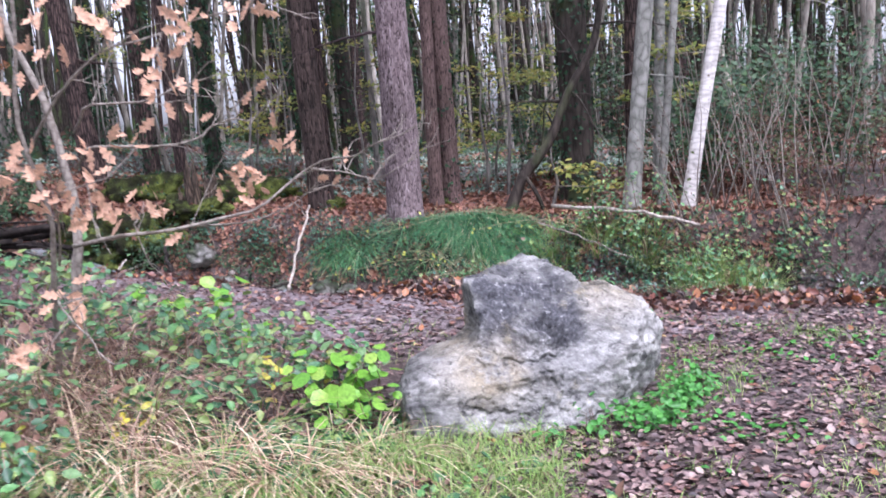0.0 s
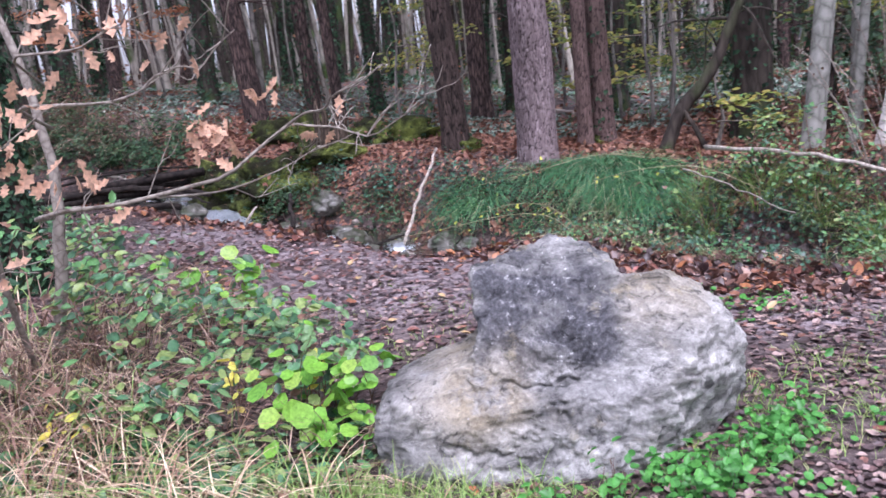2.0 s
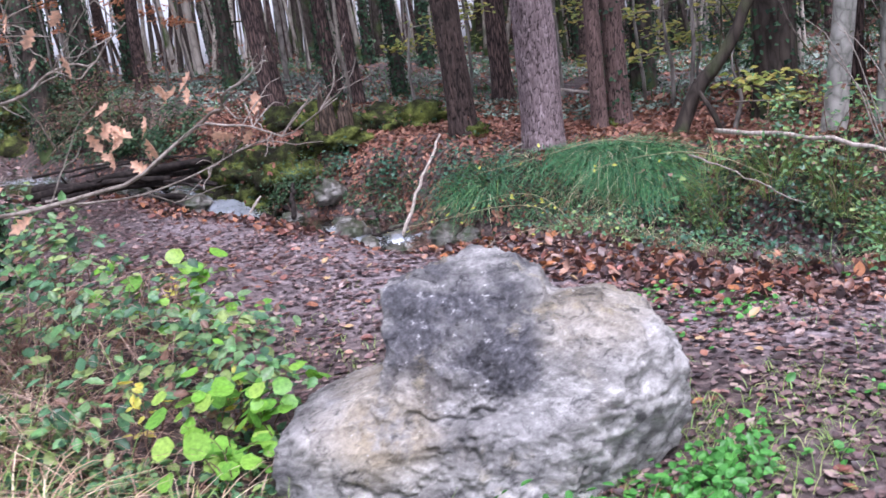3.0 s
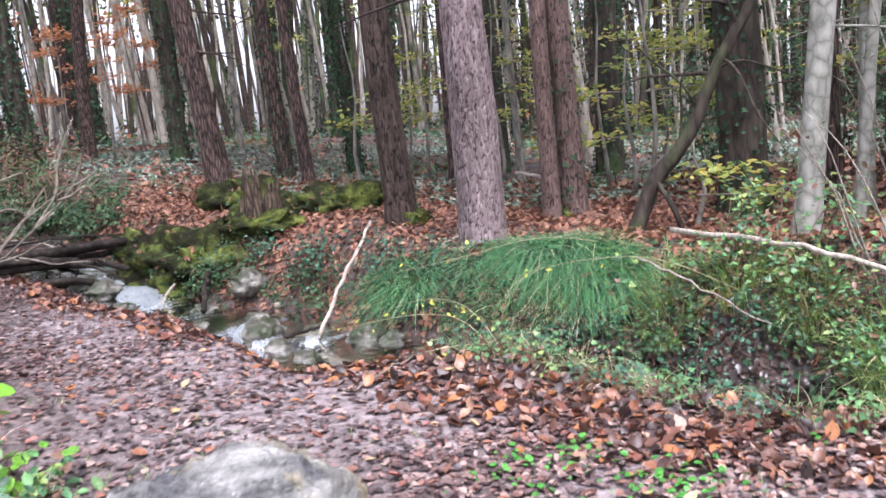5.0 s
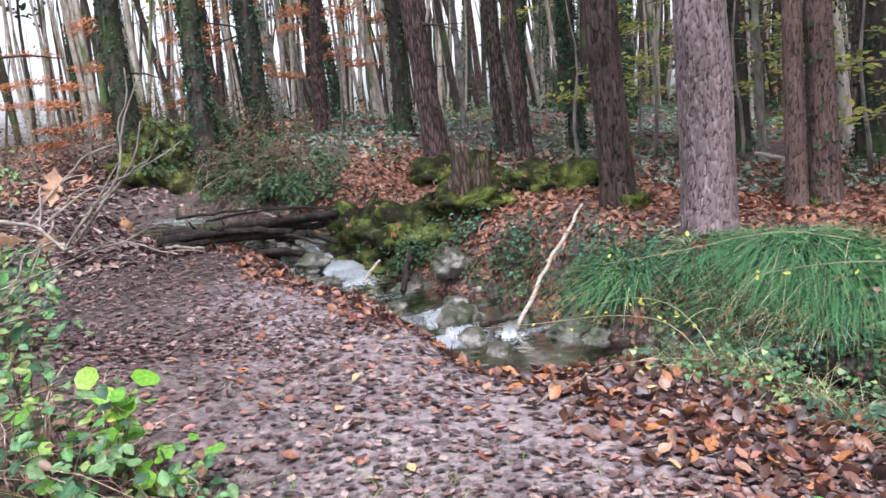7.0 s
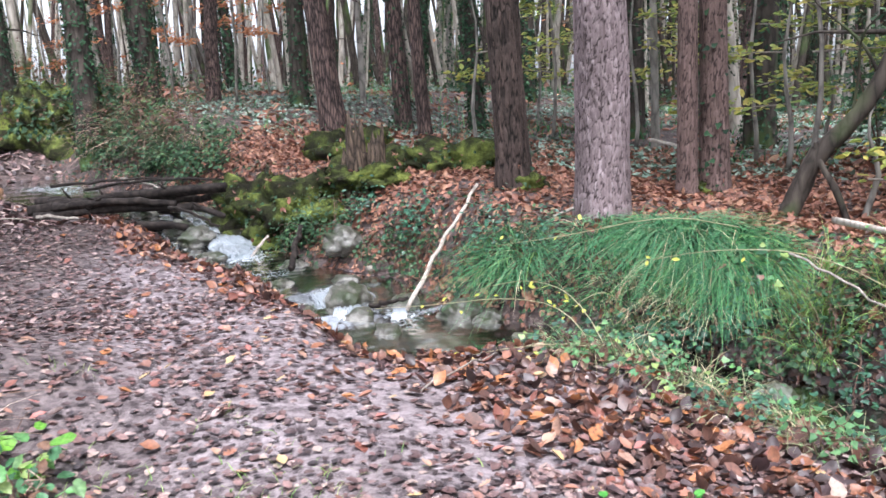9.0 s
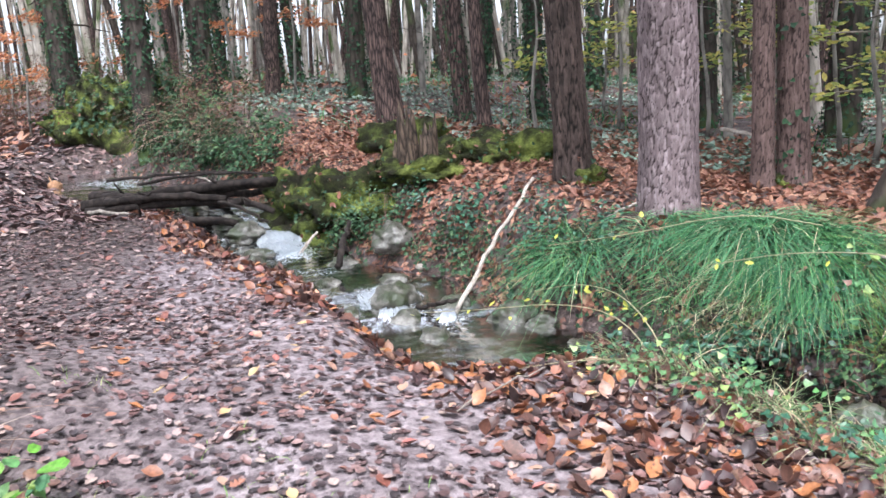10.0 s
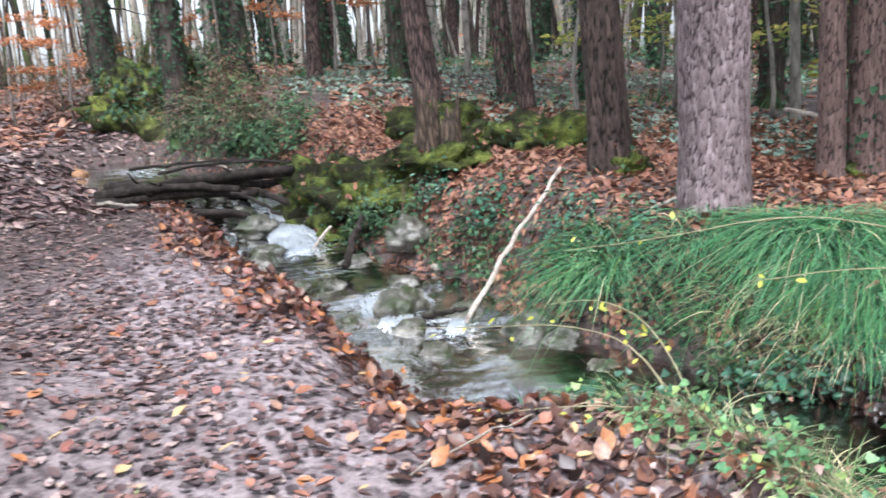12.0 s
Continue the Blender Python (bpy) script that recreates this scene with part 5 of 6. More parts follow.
for i, (x, y, h) in enumerate(((-0.72, 4.62, 0.42), (-1.0, 4.35, 0.36), (-1.9, 3.55, 0.2), (-1.6, 4.0, 0.25), (-1.95, 5.9, 0.35))):
    bush("yellowing_shoot", "small shoot of bright yellow leaves among brambles", "plant", x, y, 0.1, 0.1, h, 4, 16, 0.055, YELLOW, LEAF_T, CANE, 260 + i, 0.2, 0.003, 0.03)
# fresh greens at the boulder's foot
for i, (x, y, r) in enumerate(((1.12, 4.3, 0.16), (1.0, 4.12, 0.16), (0.84, 4.02, 0.14), (1.25, 4.5, 0.15), (0.62, 3.96, 0.1), (0.4, 3.88, 0.09), (1.3, 4.72, 0.12))):
    bush("ground_weed", "fresh bright green leaves at the boulder's foot", "plant", x, y, r, r, 0.1, 8, 120 if r > 0.12 else 26, 0.042, CLOVER, TOOTH_T, CANE, 280 + i, 0.3, 0.002, 0.03)
# evergreen undergrowth on the far bank
for i, (x, y, rx, h, n, s, leaf) in enumerate(((-3.75, 11.0, 0.4, 0.4, 420, 0.05, BUSH_DARK), (-2.45, 10.68, 0.26, 0.16, 220, 0.05, HOLLY), (-3.1, 11.05, 0.22, 0.16, 150, 0.05, HOLLY), (-4.4, 11.25, 0.4, 0.3, 300, 0.05, BUSH_DARK), (-6.45, 12.55, 0.65, 0.5, 900, 0.07, BUSH_DARK), (-7.2, 12.85, 0.65, 0.5, 900, 0.065, BUSH_DARK), (-8.3, 13.3, 0.7, 0.55, 900, 0.07, BUSH_DARK), (-7.9, 12.85, 0.45, 0.35, 500, 0.06, BUSH_DARK), (-8.8, 13.1, 0.45, 0.35, 500, 0.06, BUSH_DARK), (-9.3, 13.75, 0.7, 0.5, 700, 0.075, BUSH_DARK), (-10.6, 14.7, 0.9, 0.7, 900, 0.09, BUSH_DARK), (-12.5, 15.6, 1.2, 0.7, 900, 0.1, BUSH_DARK),
                                               (-0.95, 10.1, 0.22, 0.12, 130, 0.05, HOLLY), (0.6, 9.4, 0.22, 0.26, 200, 0.05, HOLLY), (0.1, 9.25, 0.25, 0.25, 160, 0.06, HOLLY), (0.75, 9.45, 0.25, 0.3, 160, 0.07, BRAMBLE), (-2.35, 10.5, 0.3, 0.18, 240, 0.05, BUSH_DARK), (-2.15, 10.3, 0.3, 0.2, 160, 0.045, BUSH_DARK), (-1.5, 10.25, 0.3, 0.22, 300, 0.045, HOLLY), (-2.7, 10.5, 0.3, 0.18, 140, 0.045, BUSH_DARK), (-1.0, 9.95, 0.3, 0.22, 300, 0.045, BUSH_DARK), (-3.3, 10.85, 0.35, 0.25, 300, 0.045, BUSH_DARK), (-4.0, 11.0, 0.35, 0.25, 300, 0.045, BUSH_DARK), (-0.6, 9.7, 0.3, 0.2, 300, 0.045, BUSH_DARK), (0.0, 9.4, 0.35, 0.25, 360, 0.05, BUSH_DARK), (1.95, 8.85, 0.35, 0.3, 360, 0.045, BUSH_DARK), (2.6, 8.6, 0.4, 0.3, 360, 0.05, BRAMBLE), (1.3, 9.15, 0.3, 0.3, 300, 0.045, BUSH_DARK), (0.3, 9.35, 0.25, 0.25, 220, 0.05, HOLLY), (0.95, 9.1, 0.3, 0.2, 260, 0.045, BUSH_DARK), (1.5, 8.85, 0.35, 0.22, 280, 0.045, HOLLY), (2.3, 8.6, 0.35, 0.25, 280, 0.045, BUSH_DARK), (1.55, 9.3, 0.45, 0.45, 440, 0.05, BRAMBLE), (2.05, 9.1, 0.45, 0.45, 440, 0.05, BRAMBLE), (2.4, 8.6, 0.5, 0.5, 420, 0.05, BRAMBLE), (3.1, 8.4, 0.6, 0.5, 420, 0.06, BRAMBLE), (3.9, 8.2, 0.7, 0.4, 380, 0.06, BUSH_DARK))):
    bush("evergreen_bush", "low dark evergreen undergrowth on the stream bank", "bush", x, y, rx, rx * 0.8, h, 18, n, s, leaf, IVY_T if i % 2 else LEAF_T, CANE, 300 + i, 0.5, 0.005)
for i, (x, y, rx, h) in enumerate(((-8.0, 13.5, 0.9, 0.75), (-9.2, 13.9, 0.9, 0.85), (-10.4, 15.0, 1.0, 0.8), (-11.8, 14.6, 1.1, 0.9), (-14.0, 16.5, 1.3, 1.0), (-16, 17.5, 1.4, 1.4), (-18.5, 19.5, 1.6, 1.6), (-15, 12.8, 1.2, 1.0), (-18, 14.5, 1.4, 1.3), (-21, 17, 1.6, 1.6), (-12.2, 16.6, 1.2, 1.0), (-16.5, 16.2, 1.2, 1.1), (-20, 18.8, 1.6, 1.3), (-24, 20.6, 2.0, 1.6), (-28, 22.5, 2.2, 1.8), (-32, 25.0, 2.6, 2.0), (4.2, 9.6, 1.0, 1.0), (5.4, 10.2, 1.2, 1.3), (3.4, 11.2, 1.0, 1.0), (6.5, 9.0, 1.2, 1.0), (4.8, 12.0, 1.3, 1.4), (5.6, 8.2, 0.9, 0.7), (7.5, 11.0, 1.4, 1.4))):
    bush("heath_bush", "brown twiggy bush with sparse leaves in the wood", "bush", x, y, rx, rx, h, 40, 900, 0.06, BROWN_TWIGLEAF, LEAF_T, CANE, 330 + i, 0.2, 0.006, 0.1)
for i, (x, y, rx, h) in enumerate(((3.3, 11.0, 0.7, 1.5), (4.1, 11.8, 0.9, 2.0), (4.9, 10.8, 0.8, 1.6), (5.8, 11.8, 1.0, 2.2), (6.6, 10.4, 0.9, 1.6), (3.7, 13.0, 1.0, 2.2), (7.4, 11.6, 1.1, 2.2), (2.9, 13.2, 0.8, 1.8), (5.0, 13.6, 1.2, 2.4), (1.6, 14.2, 0.8, 1.4))):
    bush("evergreen_thicket", "tall dark thicket of ivy and evergreen shoots", "bush", x, y, rx, rx, h, 30, 1100, 0.08, BUSH_DARK, IVY_T, CANE, 380 + i, 0.15, 0.009, 0.12)
for i, (x, y, h) in enumerate(((2.6, 9.0, 1.4), (3.2, 9.2, 1.8), (3.6, 8.6, 1.5), (4.2, 9.4, 2.0), (3.0, 10.4, 2.2), (4.6, 8.4, 1.4), (3.9, 10.4, 1.8))):
    bush("bare_shrub", "thin bare tangled shrub with few leaves", "shrub", x, y, 0.8, 0.6, h, 26, 110, 0.05, BROWN_TWIGLEAF, LEAF_T, TWIG, 350 + i, 0.1, 0.008, 0.08)


def sapling(kind, label, x, y, height, sprays, leaf, seed, size=0.09, reach=1.0, per=60):
    """A thin stem with level sprays of leaves at the given heights."""
    rg = np.random.default_rng(seed)
    root = tagged(new(kind), label, "tree")
    root.location = (x, y, land1(x, y))
    line = [(0.04 * math.sin(i * 1.3 + seed), 0.04 * math.cos(i * 1.1 + seed), -0.1 + height * i / 7) for i in range(8)]
    v, f = tube(line, [0.028 * (1.1 - 0.9 * i / 7) for i in range(8)], 8)
    part("trunk", mesh_data("trunk", v, f, GREY_BARK), root)
    P = []
    for k, z in enumerate(sprays):
        a = rg.uniform(0, 2 * math.pi)
        d = np.array((math.cos(a), 0.5 * math.sin(a), rg.uniform(-0.05, 0.15)))
        pts = [np.array((line[0][0], line[0][1], z)) + d * reach * t + np.array((0, 0, -0.1 * t * t)) for t in np.linspace(0, 1, 5)]
        v, f = tube(pts, [0.009 * (1.1 - 0.85 * t) for t in np.linspace(0, 1, 5)], 5)
        part("branch", mesh_data("branch", v, f, TWIG), root)
        t = rg.uniform(0.15, 1.05, per)
        q = np.array(pts[0]) + d * reach * t[:, None] + np.stack([rg.normal(0, 0.16, per), rg.normal(0, 0.16, per), rg.normal(0, 0.045, per)], axis=1)
        P.append(q)
    P = np.concatenate(P)
    v, f = scatter(*LEAF_T, P, rg.uniform(0.6, 1.2, len(P)) * size, np.tile((0, -0.3, 1.0), (len(P), 1)), rg, 0.5)
    tagged(part("leaves", mesh_data("leaves", v, f, leaf), root), kind="stuff")


for i, (x, y, h, sp) in enumerate(((-4.0, 18.6, 2.8, (0.9, 1.2, 1.5)), (-2.8, 15.9, 4.0, (1.9, 2.2, 2.6, 1.0)), (-1.45, 15.2, 3.0, (0.9, 1.3, 1.7, 2.1)), (0.1, 14.6, 3.2, (0.9, 1.2, 1.6, 2.0)), (-3.0, 13.6, 2.4, (1.0, 1.25)), (0.9, 14.9, 1.6, (0.5, 0.8, 1.1)), (1.36, 10.9, 1.0, (0.3, 0.5)), (-8.3, 21.0, 5.0, (2.3, 2.8, 3.2)), (0.6, 13.0, 2.2, (0.7, 1.2, 1.7)), (1.9, 13.0, 3.0, (1.0, 1.6, 2.2)), (3.4, 11.4, 3.0, (1.2, 1.8, 2.3)), (-6.4, 23.0, 5.0, (2.0, 2.6, 3.3)), (-1.0, 17.5, 4.0, (1.6, 2.1, 2.6, 3.0)), (0.9, 12.2, 3.2, (1.2, 1.6, 2.0, 2.5)), (-3.9, 21.5, 5.5, (2.2, 2.7, 3.2, 3.8)), (1.4, 16.0, 4.0, (1.2, 1.8, 2.5)), (2.6, 12.2, 3.4, (1.3, 1.9, 2.4)), (-9.3, 24.0, 6.0, (2.6, 3.2, 3.8)))):
    sapling("young_beech", "slender young beech with pale yellow-green leaf sprays", x, y, h, sp, BEECH_GOLD, 400 + i, 0.1, 1.1, per=75)
for i, (x, y, h, sp) in enumerate(((-13.1, 20.1, 4.5, (1.2, 1.6, 2.0, 2.5, 3.0)), (-14.9, 15.2, 4.5, (1.2, 1.5, 1.9, 2.4, 3.0)), (-11.6, 16.2, 4.5, (2.0, 2.4, 2.8)), (-12.2, 18.2, 4.5, (1.5, 2.1, 2.6)), (-15.0, 17.4, 4.5, (0.9, 1.3, 1.8, 2.4)), (-10.6, 19.5, 4.0, (1.4, 1.9, 2.4)), (-16.0, 14.6, 4.0, (0.8, 1.2, 1.7, 2.2)), (-17.5, 16.6, 4.5, (1.0, 1.6, 2.2, 2.8)), (-9.6, 17.2, 4.5, (2.2, 2.6)))):
    sapling("young_beech", "slender young beech holding rusty orange leaves", x, y, h, sp, BEECH_RUST, 430 + i, 0.11, 1.6, 150)


# the oak sapling whose dry branch hangs over the brambles
def oak():
    rg = np.random.default_rng(77)
    x, y = -2.35, 4.75
    root = tagged(new("oak_sapling"), "spindly oak sapling with pale bare twigs and dry orange leaves", "tree")
    z0 = land1(x, y)
    root.location = (x, y, z0)
    o = Vector((x, y, z0))

    def limb(name, pts, r0, r1):
        pts = [Vector(p) for p in pts]
        fine = []
        for i in range(len(pts) - 1):
            for t in (0, 0.5):
                fine.append(pts[i].lerp(pts[i + 1], t) + Vector((rg.normal(0, 0.008), rg.normal(0, 0.008), rg.normal(0, 0.008))) * (i > 0))
        fine = [Vector(p) for p in rounded(fine + [pts[-1]], 1)]
        n = len(fine)
        v, f = tube([p - o for p in fine], [r0 + (r1 - r0) * i / (n - 1) for i in range(n)], 8, 0.2, 3)
        part(name, mesh_data(name, v, f, TWIG), root)
        return fine

    limb("trunk", [(x + 0.05, y + 0.1, z0 - 0.05), (-2.15, 4.85, 0.72), (-2.12, 4.87, 1.0), (-2.12, 4.9, 1.26), (-2.17, 4.92, 1.55), (-2.24, 4.93, 1.8), (-2.4, 4.95, 2.2), (-2.5, 5.0, 3.0)], 0.034, 0.014)
    limb("trunk", [(x + 0.12, y - 0.1, z0 - 0.05), (-2.05, 4.35, 0.75), (-1.95, 4.2, 1.2), (-2.0, 4.1, 1.7), (-1.9, 4.0, 2.4)], 0.018, 0.008)
    runs = [limb("branch", [(-2.15, 4.88, 0.98), (-1.95, 4.5, 1.02), (-1.65, 4.39, 1.06), (-1.32, 4.53, 1.08), (-1.02, 4.63, 1.15), (-0.75, 4.80, 1.33), (-0.5, 4.55, 1.39), (-0.345, 4.35, 1.43), (-0.11, 4.21, 1.53)], 0.013, 0.003),
            limb("branch", [(-0.75, 4.80, 1.33), (-0.58, 4.84, 1.29), (-0.37, 4.8, 1.25), (-0.11, 4.72, 1.37)], 0.006, 0.002),
            limb("branch", [(-2.1, 4.92, 1.42), (-1.77, 4.31, 1.52), (-1.43, 4.41, 1.51), (-1.23, 4.41, 1.54), (-1.14, 4.46, 1.62), (-0.98, 4.48, 1.61), (-0.81, 4.50, 1.74)], 0.009, 0.0025),
            limb("branch", [(-2.09, 4.93, 1.62), (-1.75, 4.32, 1.72), (-1.48, 4.38, 1.74), (-1.30, 4.37, 1.79), (-1.10, 4.37, 1.84)], 0.008, 0.0025),
            limb("branch", [(-2.0, 4.15, 1.5), (-1.75, 3.95, 1.75), (-1.45, 3.85, 1.95), (-1.05, 3.9, 2.05), (-0.7, 4.0, 2.12)], 0.008, 0.0025),
            limb("branch", [(-1.98, 4.3, 0.95), (-1.85, 4.1, 1.2), (-1.8, 3.95, 1.32), (-1.55, 3.95, 1.38)], 0.007, 0.0025),
            limb("branch", [(-1.98, 4.3, 0.8), (-1.85, 3.95, 0.82), (-1.7, 3.8, 0.72), (-1.6, 3.75, 0.6)], 0.006, 0.0025),
            limb("branch", [(-1.32, 4.53, 1.08), (-1.1, 4.75, 1.05), (-0.9, 4.95, 1.12), (-0.8, 5.2, 1.2)], 0.006, 0.002)]
    for run in runs:
        for _ in range(9):
            p = run[rg.integers(len(run) // 4, len(run))]
            d = Vector((rg.normal(0.4, 0.6), rg.normal(0, 0.6), rg.normal(0.25, 0.5))).normalized() * rg.uniform(0.12, 0.32)
            mid = p + d * 0.5 + Vector((0, 0, rg.normal(0, 0.03)))
            limb("twig", [p, mid, p + d], 0.0034, 0.0014)
            if rg.random() < 0.6:
                e = Vector((d.x + rg.normal(0, 0.1), d.y + rg.normal(0, 0.1), d.z + rg.normal(0.05, 0.1))) * 0.6
                limb("twig", [mid, mid + e * 0.5 + Vector((0, 0, rg.normal(0, 0.015))), mid + e], 0.0026, 0.0012)
    clusters = [(-1.11, 4.59, 1.33, 9), (-1.24, 4.29, 1.73, 4), (-1.38, 4.2, 1.83, 4), (-1.67, 4.13, 1.54, 4), (-1.71, 4.1, 1.4, 5), (-1.74, 4.07, 1.28, 6), (-0.88, 4.8, 1.43, 4), (-0.79, 4.18, 1.76, 2), (-1.59, 4.18, 1.2, 3), (-1.42, 4.3, 1.08, 2), (-1.78, 4.04, 0.84, 4), (-0.67, 4.88, 1.3, 2), (-1.65, 3.64, 2.0, 7), (-1.41, 3.78, 2.02, 6), (-1.04, 3.88, 2.03, 8), (-0.8, 3.98, 2.08, 4), (-1.49, 4.14, 1.54, 4), (-1.59, 4.31, 1.22, 5), (-1.78, 3.91, 1.28, 6), (-1.9, 3.86, 1.37, 6), (-1.14, 4.87, 1.3, 5), (-1.88, 3.6, 0.7, 3), (-1.77, 3.92, 0.81, 3), (-1.25, 4.0, 1.9, 5), (-1.85, 3.8, 1.8, 6)]
    for x1, y1, z1, n in clusters:
        n = int(n * 1.35 + 0.5)
        P = np.array((x1, y1, z1)) - np.array(o) + rg.normal(0, 0.055, (n, 3))
        for p in P:
            nrm = np.array([(rg.normal(0, 0.6), -0.8, rg.normal(0.2, 0.5))])
            v, f = scatter(*OAK_T, p[None], [rg.uniform(0.075, 0.125)], nrm, rg, 0.4)
            part("leaf", mesh_data("leaf", v, f, OAK_DRY), root)


oak()


# trailing stems with yellow leaves over the pool
def trail(points, leaves, seed):
    rg = np.random.default_rng(seed)
    root = tagged(new("trailing_stem"), "thin green trailing stem with small yellow leaves over the water", "plant")
    z0 = land1(points[0][0], points[0][1])
    root.location = (points[0][0], points[0][1], z0)
    pts = rounded(points) - np.array(root.location)
    v, f = tube(pts, [0.004 - 0.0025 * i / (len(pts) - 1) for i in range(len(pts))], 5)
    part("stem", mesh_data("stem", v, f, WIRY), root)
    for _ in range(leaves):
        t = rg.uniform(0.3, 1) * (len(pts) - 1)
        i = min(int(t), len(pts) - 2)
        p = pts[i] + (pts[i + 1] - pts[i]) * (t - i) + rg.normal(0, 0.04, 3)
        v, f = scatter(*LEAF_T, p[None], [rg.uniform(0.03, 0.05)], np.array([(0, -0.5, 1.0)]), rg, 0.6)
        part("leaf", mesh_data("leaf", v, f, YELLOW), root)


trail([(0.15, 8.0, 0.0), (-0.1, 8.2, 0.26), (-0.55, 8.45, 0.24), (-1.1, 8.6, 0.12), (-1.6, 8.65, 0.05)], 9, 1)
trail([(0.2, 8.05, 0.0), (-0.1, 8.35, 0.3), (-0.5, 8.7, 0.3), (-0.9, 8.9, 0.18)], 10, 2)
trail([(0.5, 7.8, 0.0), (0.2, 7.8, 0.2), (-0.25, 7.75, 0.16), (-0.65, 7.65, 0.06)], 6, 3)
trail([(0.6, 9.6, 0.5), (0.2, 9.3, 0.62), (-0.4, 9.1, 0.5), (-0.9, 9.1, 0.42)], 3, 4)
trail([(1.6, 9.0, 0.2), (1.1, 8.8, 0.5), (0.6, 8.7, 0.52), (0.2, 8.6, 0.45)], 4, 5)


# ---------- stones, logs, stump, moss ----------
def lump(name, material, radii, seed, rough=0.12, sub=4, freq=2.2, facets=0):
    bm = bmesh.new()
    bmesh.ops.create_icosphere(bm, subdivisions=sub, radius=1.0)
    for v in bm.verts:
        n = v.co.normalized()
        for cut in range(facets):
            c = Vector((math.sin(cut * 2.4 + seed), math.cos(cut * 1.7 + seed * 2), math.sin(cut * 3.1 + seed * 0.7) * 0.8)).normalized()
            d = n.dot(c) - (0.72 + 0.05 * (cut % 4))
            if d > 0:
                n = n - c * d * 0.9
        k = 1 + rough * 2 * noise.noise(n * freq + Vector((seed * 3.7, seed, 2))) + rough * noise.fractal(n * freq * 3 + Vector((seed, 5, 1)), 0.6, 2.0, 4)
        v.co = Vector((n.x * radii[0], n.y * radii[1], n.z * radii[2])) * k
    me = bpy.data.meshes.new(name)
    bm.to_mesh(me)
    bm.free()
    me.polygons.foreach_set("use_smooth", np.ones(len(me.polygons), dtype=bool))
    me.materials.append(material)
    return me


for i, (x, y, a, b, c, up) in enumerate(((-4.15, 11.4, 0.7, 0.4, 0.38, 0.02), (-4.9, 11.62, 0.5, 0.4, 0.46, 0.02), (-3.4, 11.6, 0.45, 0.35, 0.26, 0.0), (-4.5, 11.15, 0.35, 0.25, 0.3, -0.05), (-3.0, 12.75, 0.75, 0.5, 0.28, 0.0), (-3.55, 12.6, 0.4, 0.35, 0.2, 0.0), (-11.7, 14.5, 1.1, 0.7, 0.9, 0.0), (-1.55, 11.4, 0.18, 0.16, 0.14, 0.0), (-4.6, 13.2, 0.6, 0.4, 0.3, 0.0), (0.0, 12.0, 0.16, 0.14, 0.1, 0.0))):
    root = tagged(new("moss_mound"), "lumpy earth mound with yellow-green moss, ivy and fallen leaves", "moss")
    root.location = (x, y, land1(x, y) + up)
    me = lump("mound", MOSS, (a, b, c), i + 1, 0.3)
    part("mound", me, root)
    co = np.array([v.co[:] for v in me.vertices])
    co = co[co[:, 2] > 0.02]
    rg = np.random.default_rng(600 + i)
    for what, mat, template, n, size in (("ivy", BUSH_DARK, IVY_T, int((170 if x > -8 else 1300) * a), 0.05 if x > -8 else 0.085), ("leaves", LITTER_RUST, LEAF_T, int(130 * a), 0.07)):
        p = co[rg.integers(0, len(co), n)] * (1.02 if what == "leaves" else rg.uniform(1.0, 1.12, (n, 1)))
        v, f = scatter(*template, p, rg.uniform(0.6, 1.2, n) * size, p * np.array((1, 1, 1.6)), rg, 0.5)
        tagged(part(what, mesh_data(what, v, f, mat), root), kind="stuff")
rng = random.Random(8)
stones = [(-3.1, 10.6, 0.18, 0.16), (-4.95, 10.65, 0.2, 0.03), (-4.5, 10.35, 0.13, 0.02), (-5.35, 10.85, 0.16, 0.03), (-4.3, 10.05, 0.15, 0.0), (-3.2, 9.75, 0.12, 0.0), (-2.45, 9.62, 0.2, 0.0), (-2.15, 9.35, 0.16, -0.03), (-2.0, 9.75, 0.14, 0.0), (-1.5, 9.72, 0.17, 0.02), (-1.75, 9.1, 0.14, -0.03), (-2.7, 10.0, 0.12, 0.02), (-3.6, 10.5, 0.12, 0.0), (-1.2, 9.65, 0.12, 0.0), (-6.0, 11.0, 0.15, 0.03), (-0.8, 9.3, 0.1, -0.02), (-6.6, 11.5, 0.14, 0.02), (0.9, 8.75, 0.1, 0.0), (-2.6, 9.25, 0.1, 0.0), (-3.35, 9.55, 0.12, 0.02)]
for i, (x, y, r, up) in enumerate(stones):
    ob = tagged(new("stone", lump("stone", STONE, (r * rng.uniform(0.95, 1.3), r, r * rng.uniform(0.6, 0.85)), 30 + i, 0.14, 4, 2.2, 12)), "wet mossy grey stone lying in the stream", "stone", "stones of the stream")
    sd, lev, _ = stream_at(np.array([x]), np.array([y]))
    ob.location = (x, y, max(float(lev[0]) - 0.02, land1(x, y)) + up)
    ob.rotation_euler = (0, 0, rng.uniform(0, 6))


pale = tagged(new("stone", lump("stone", DEAD_WOOD, (0.045, 0.035, 0.035), 61, 0.12, 3, 2.2, 6)), "small whitish stone on the muddy bank", "stone")
pale.location = (-2.7, 10.4, land1(-2.7, 10.4) + 0.02)

SAWN = bark_material("sawn_wood", (0.12, 0.065, 0.035), (0.26, 0.145, 0.08), (0.36, 0.21, 0.12), 12.0, (1, 1, 1), 0.3, 0.01)


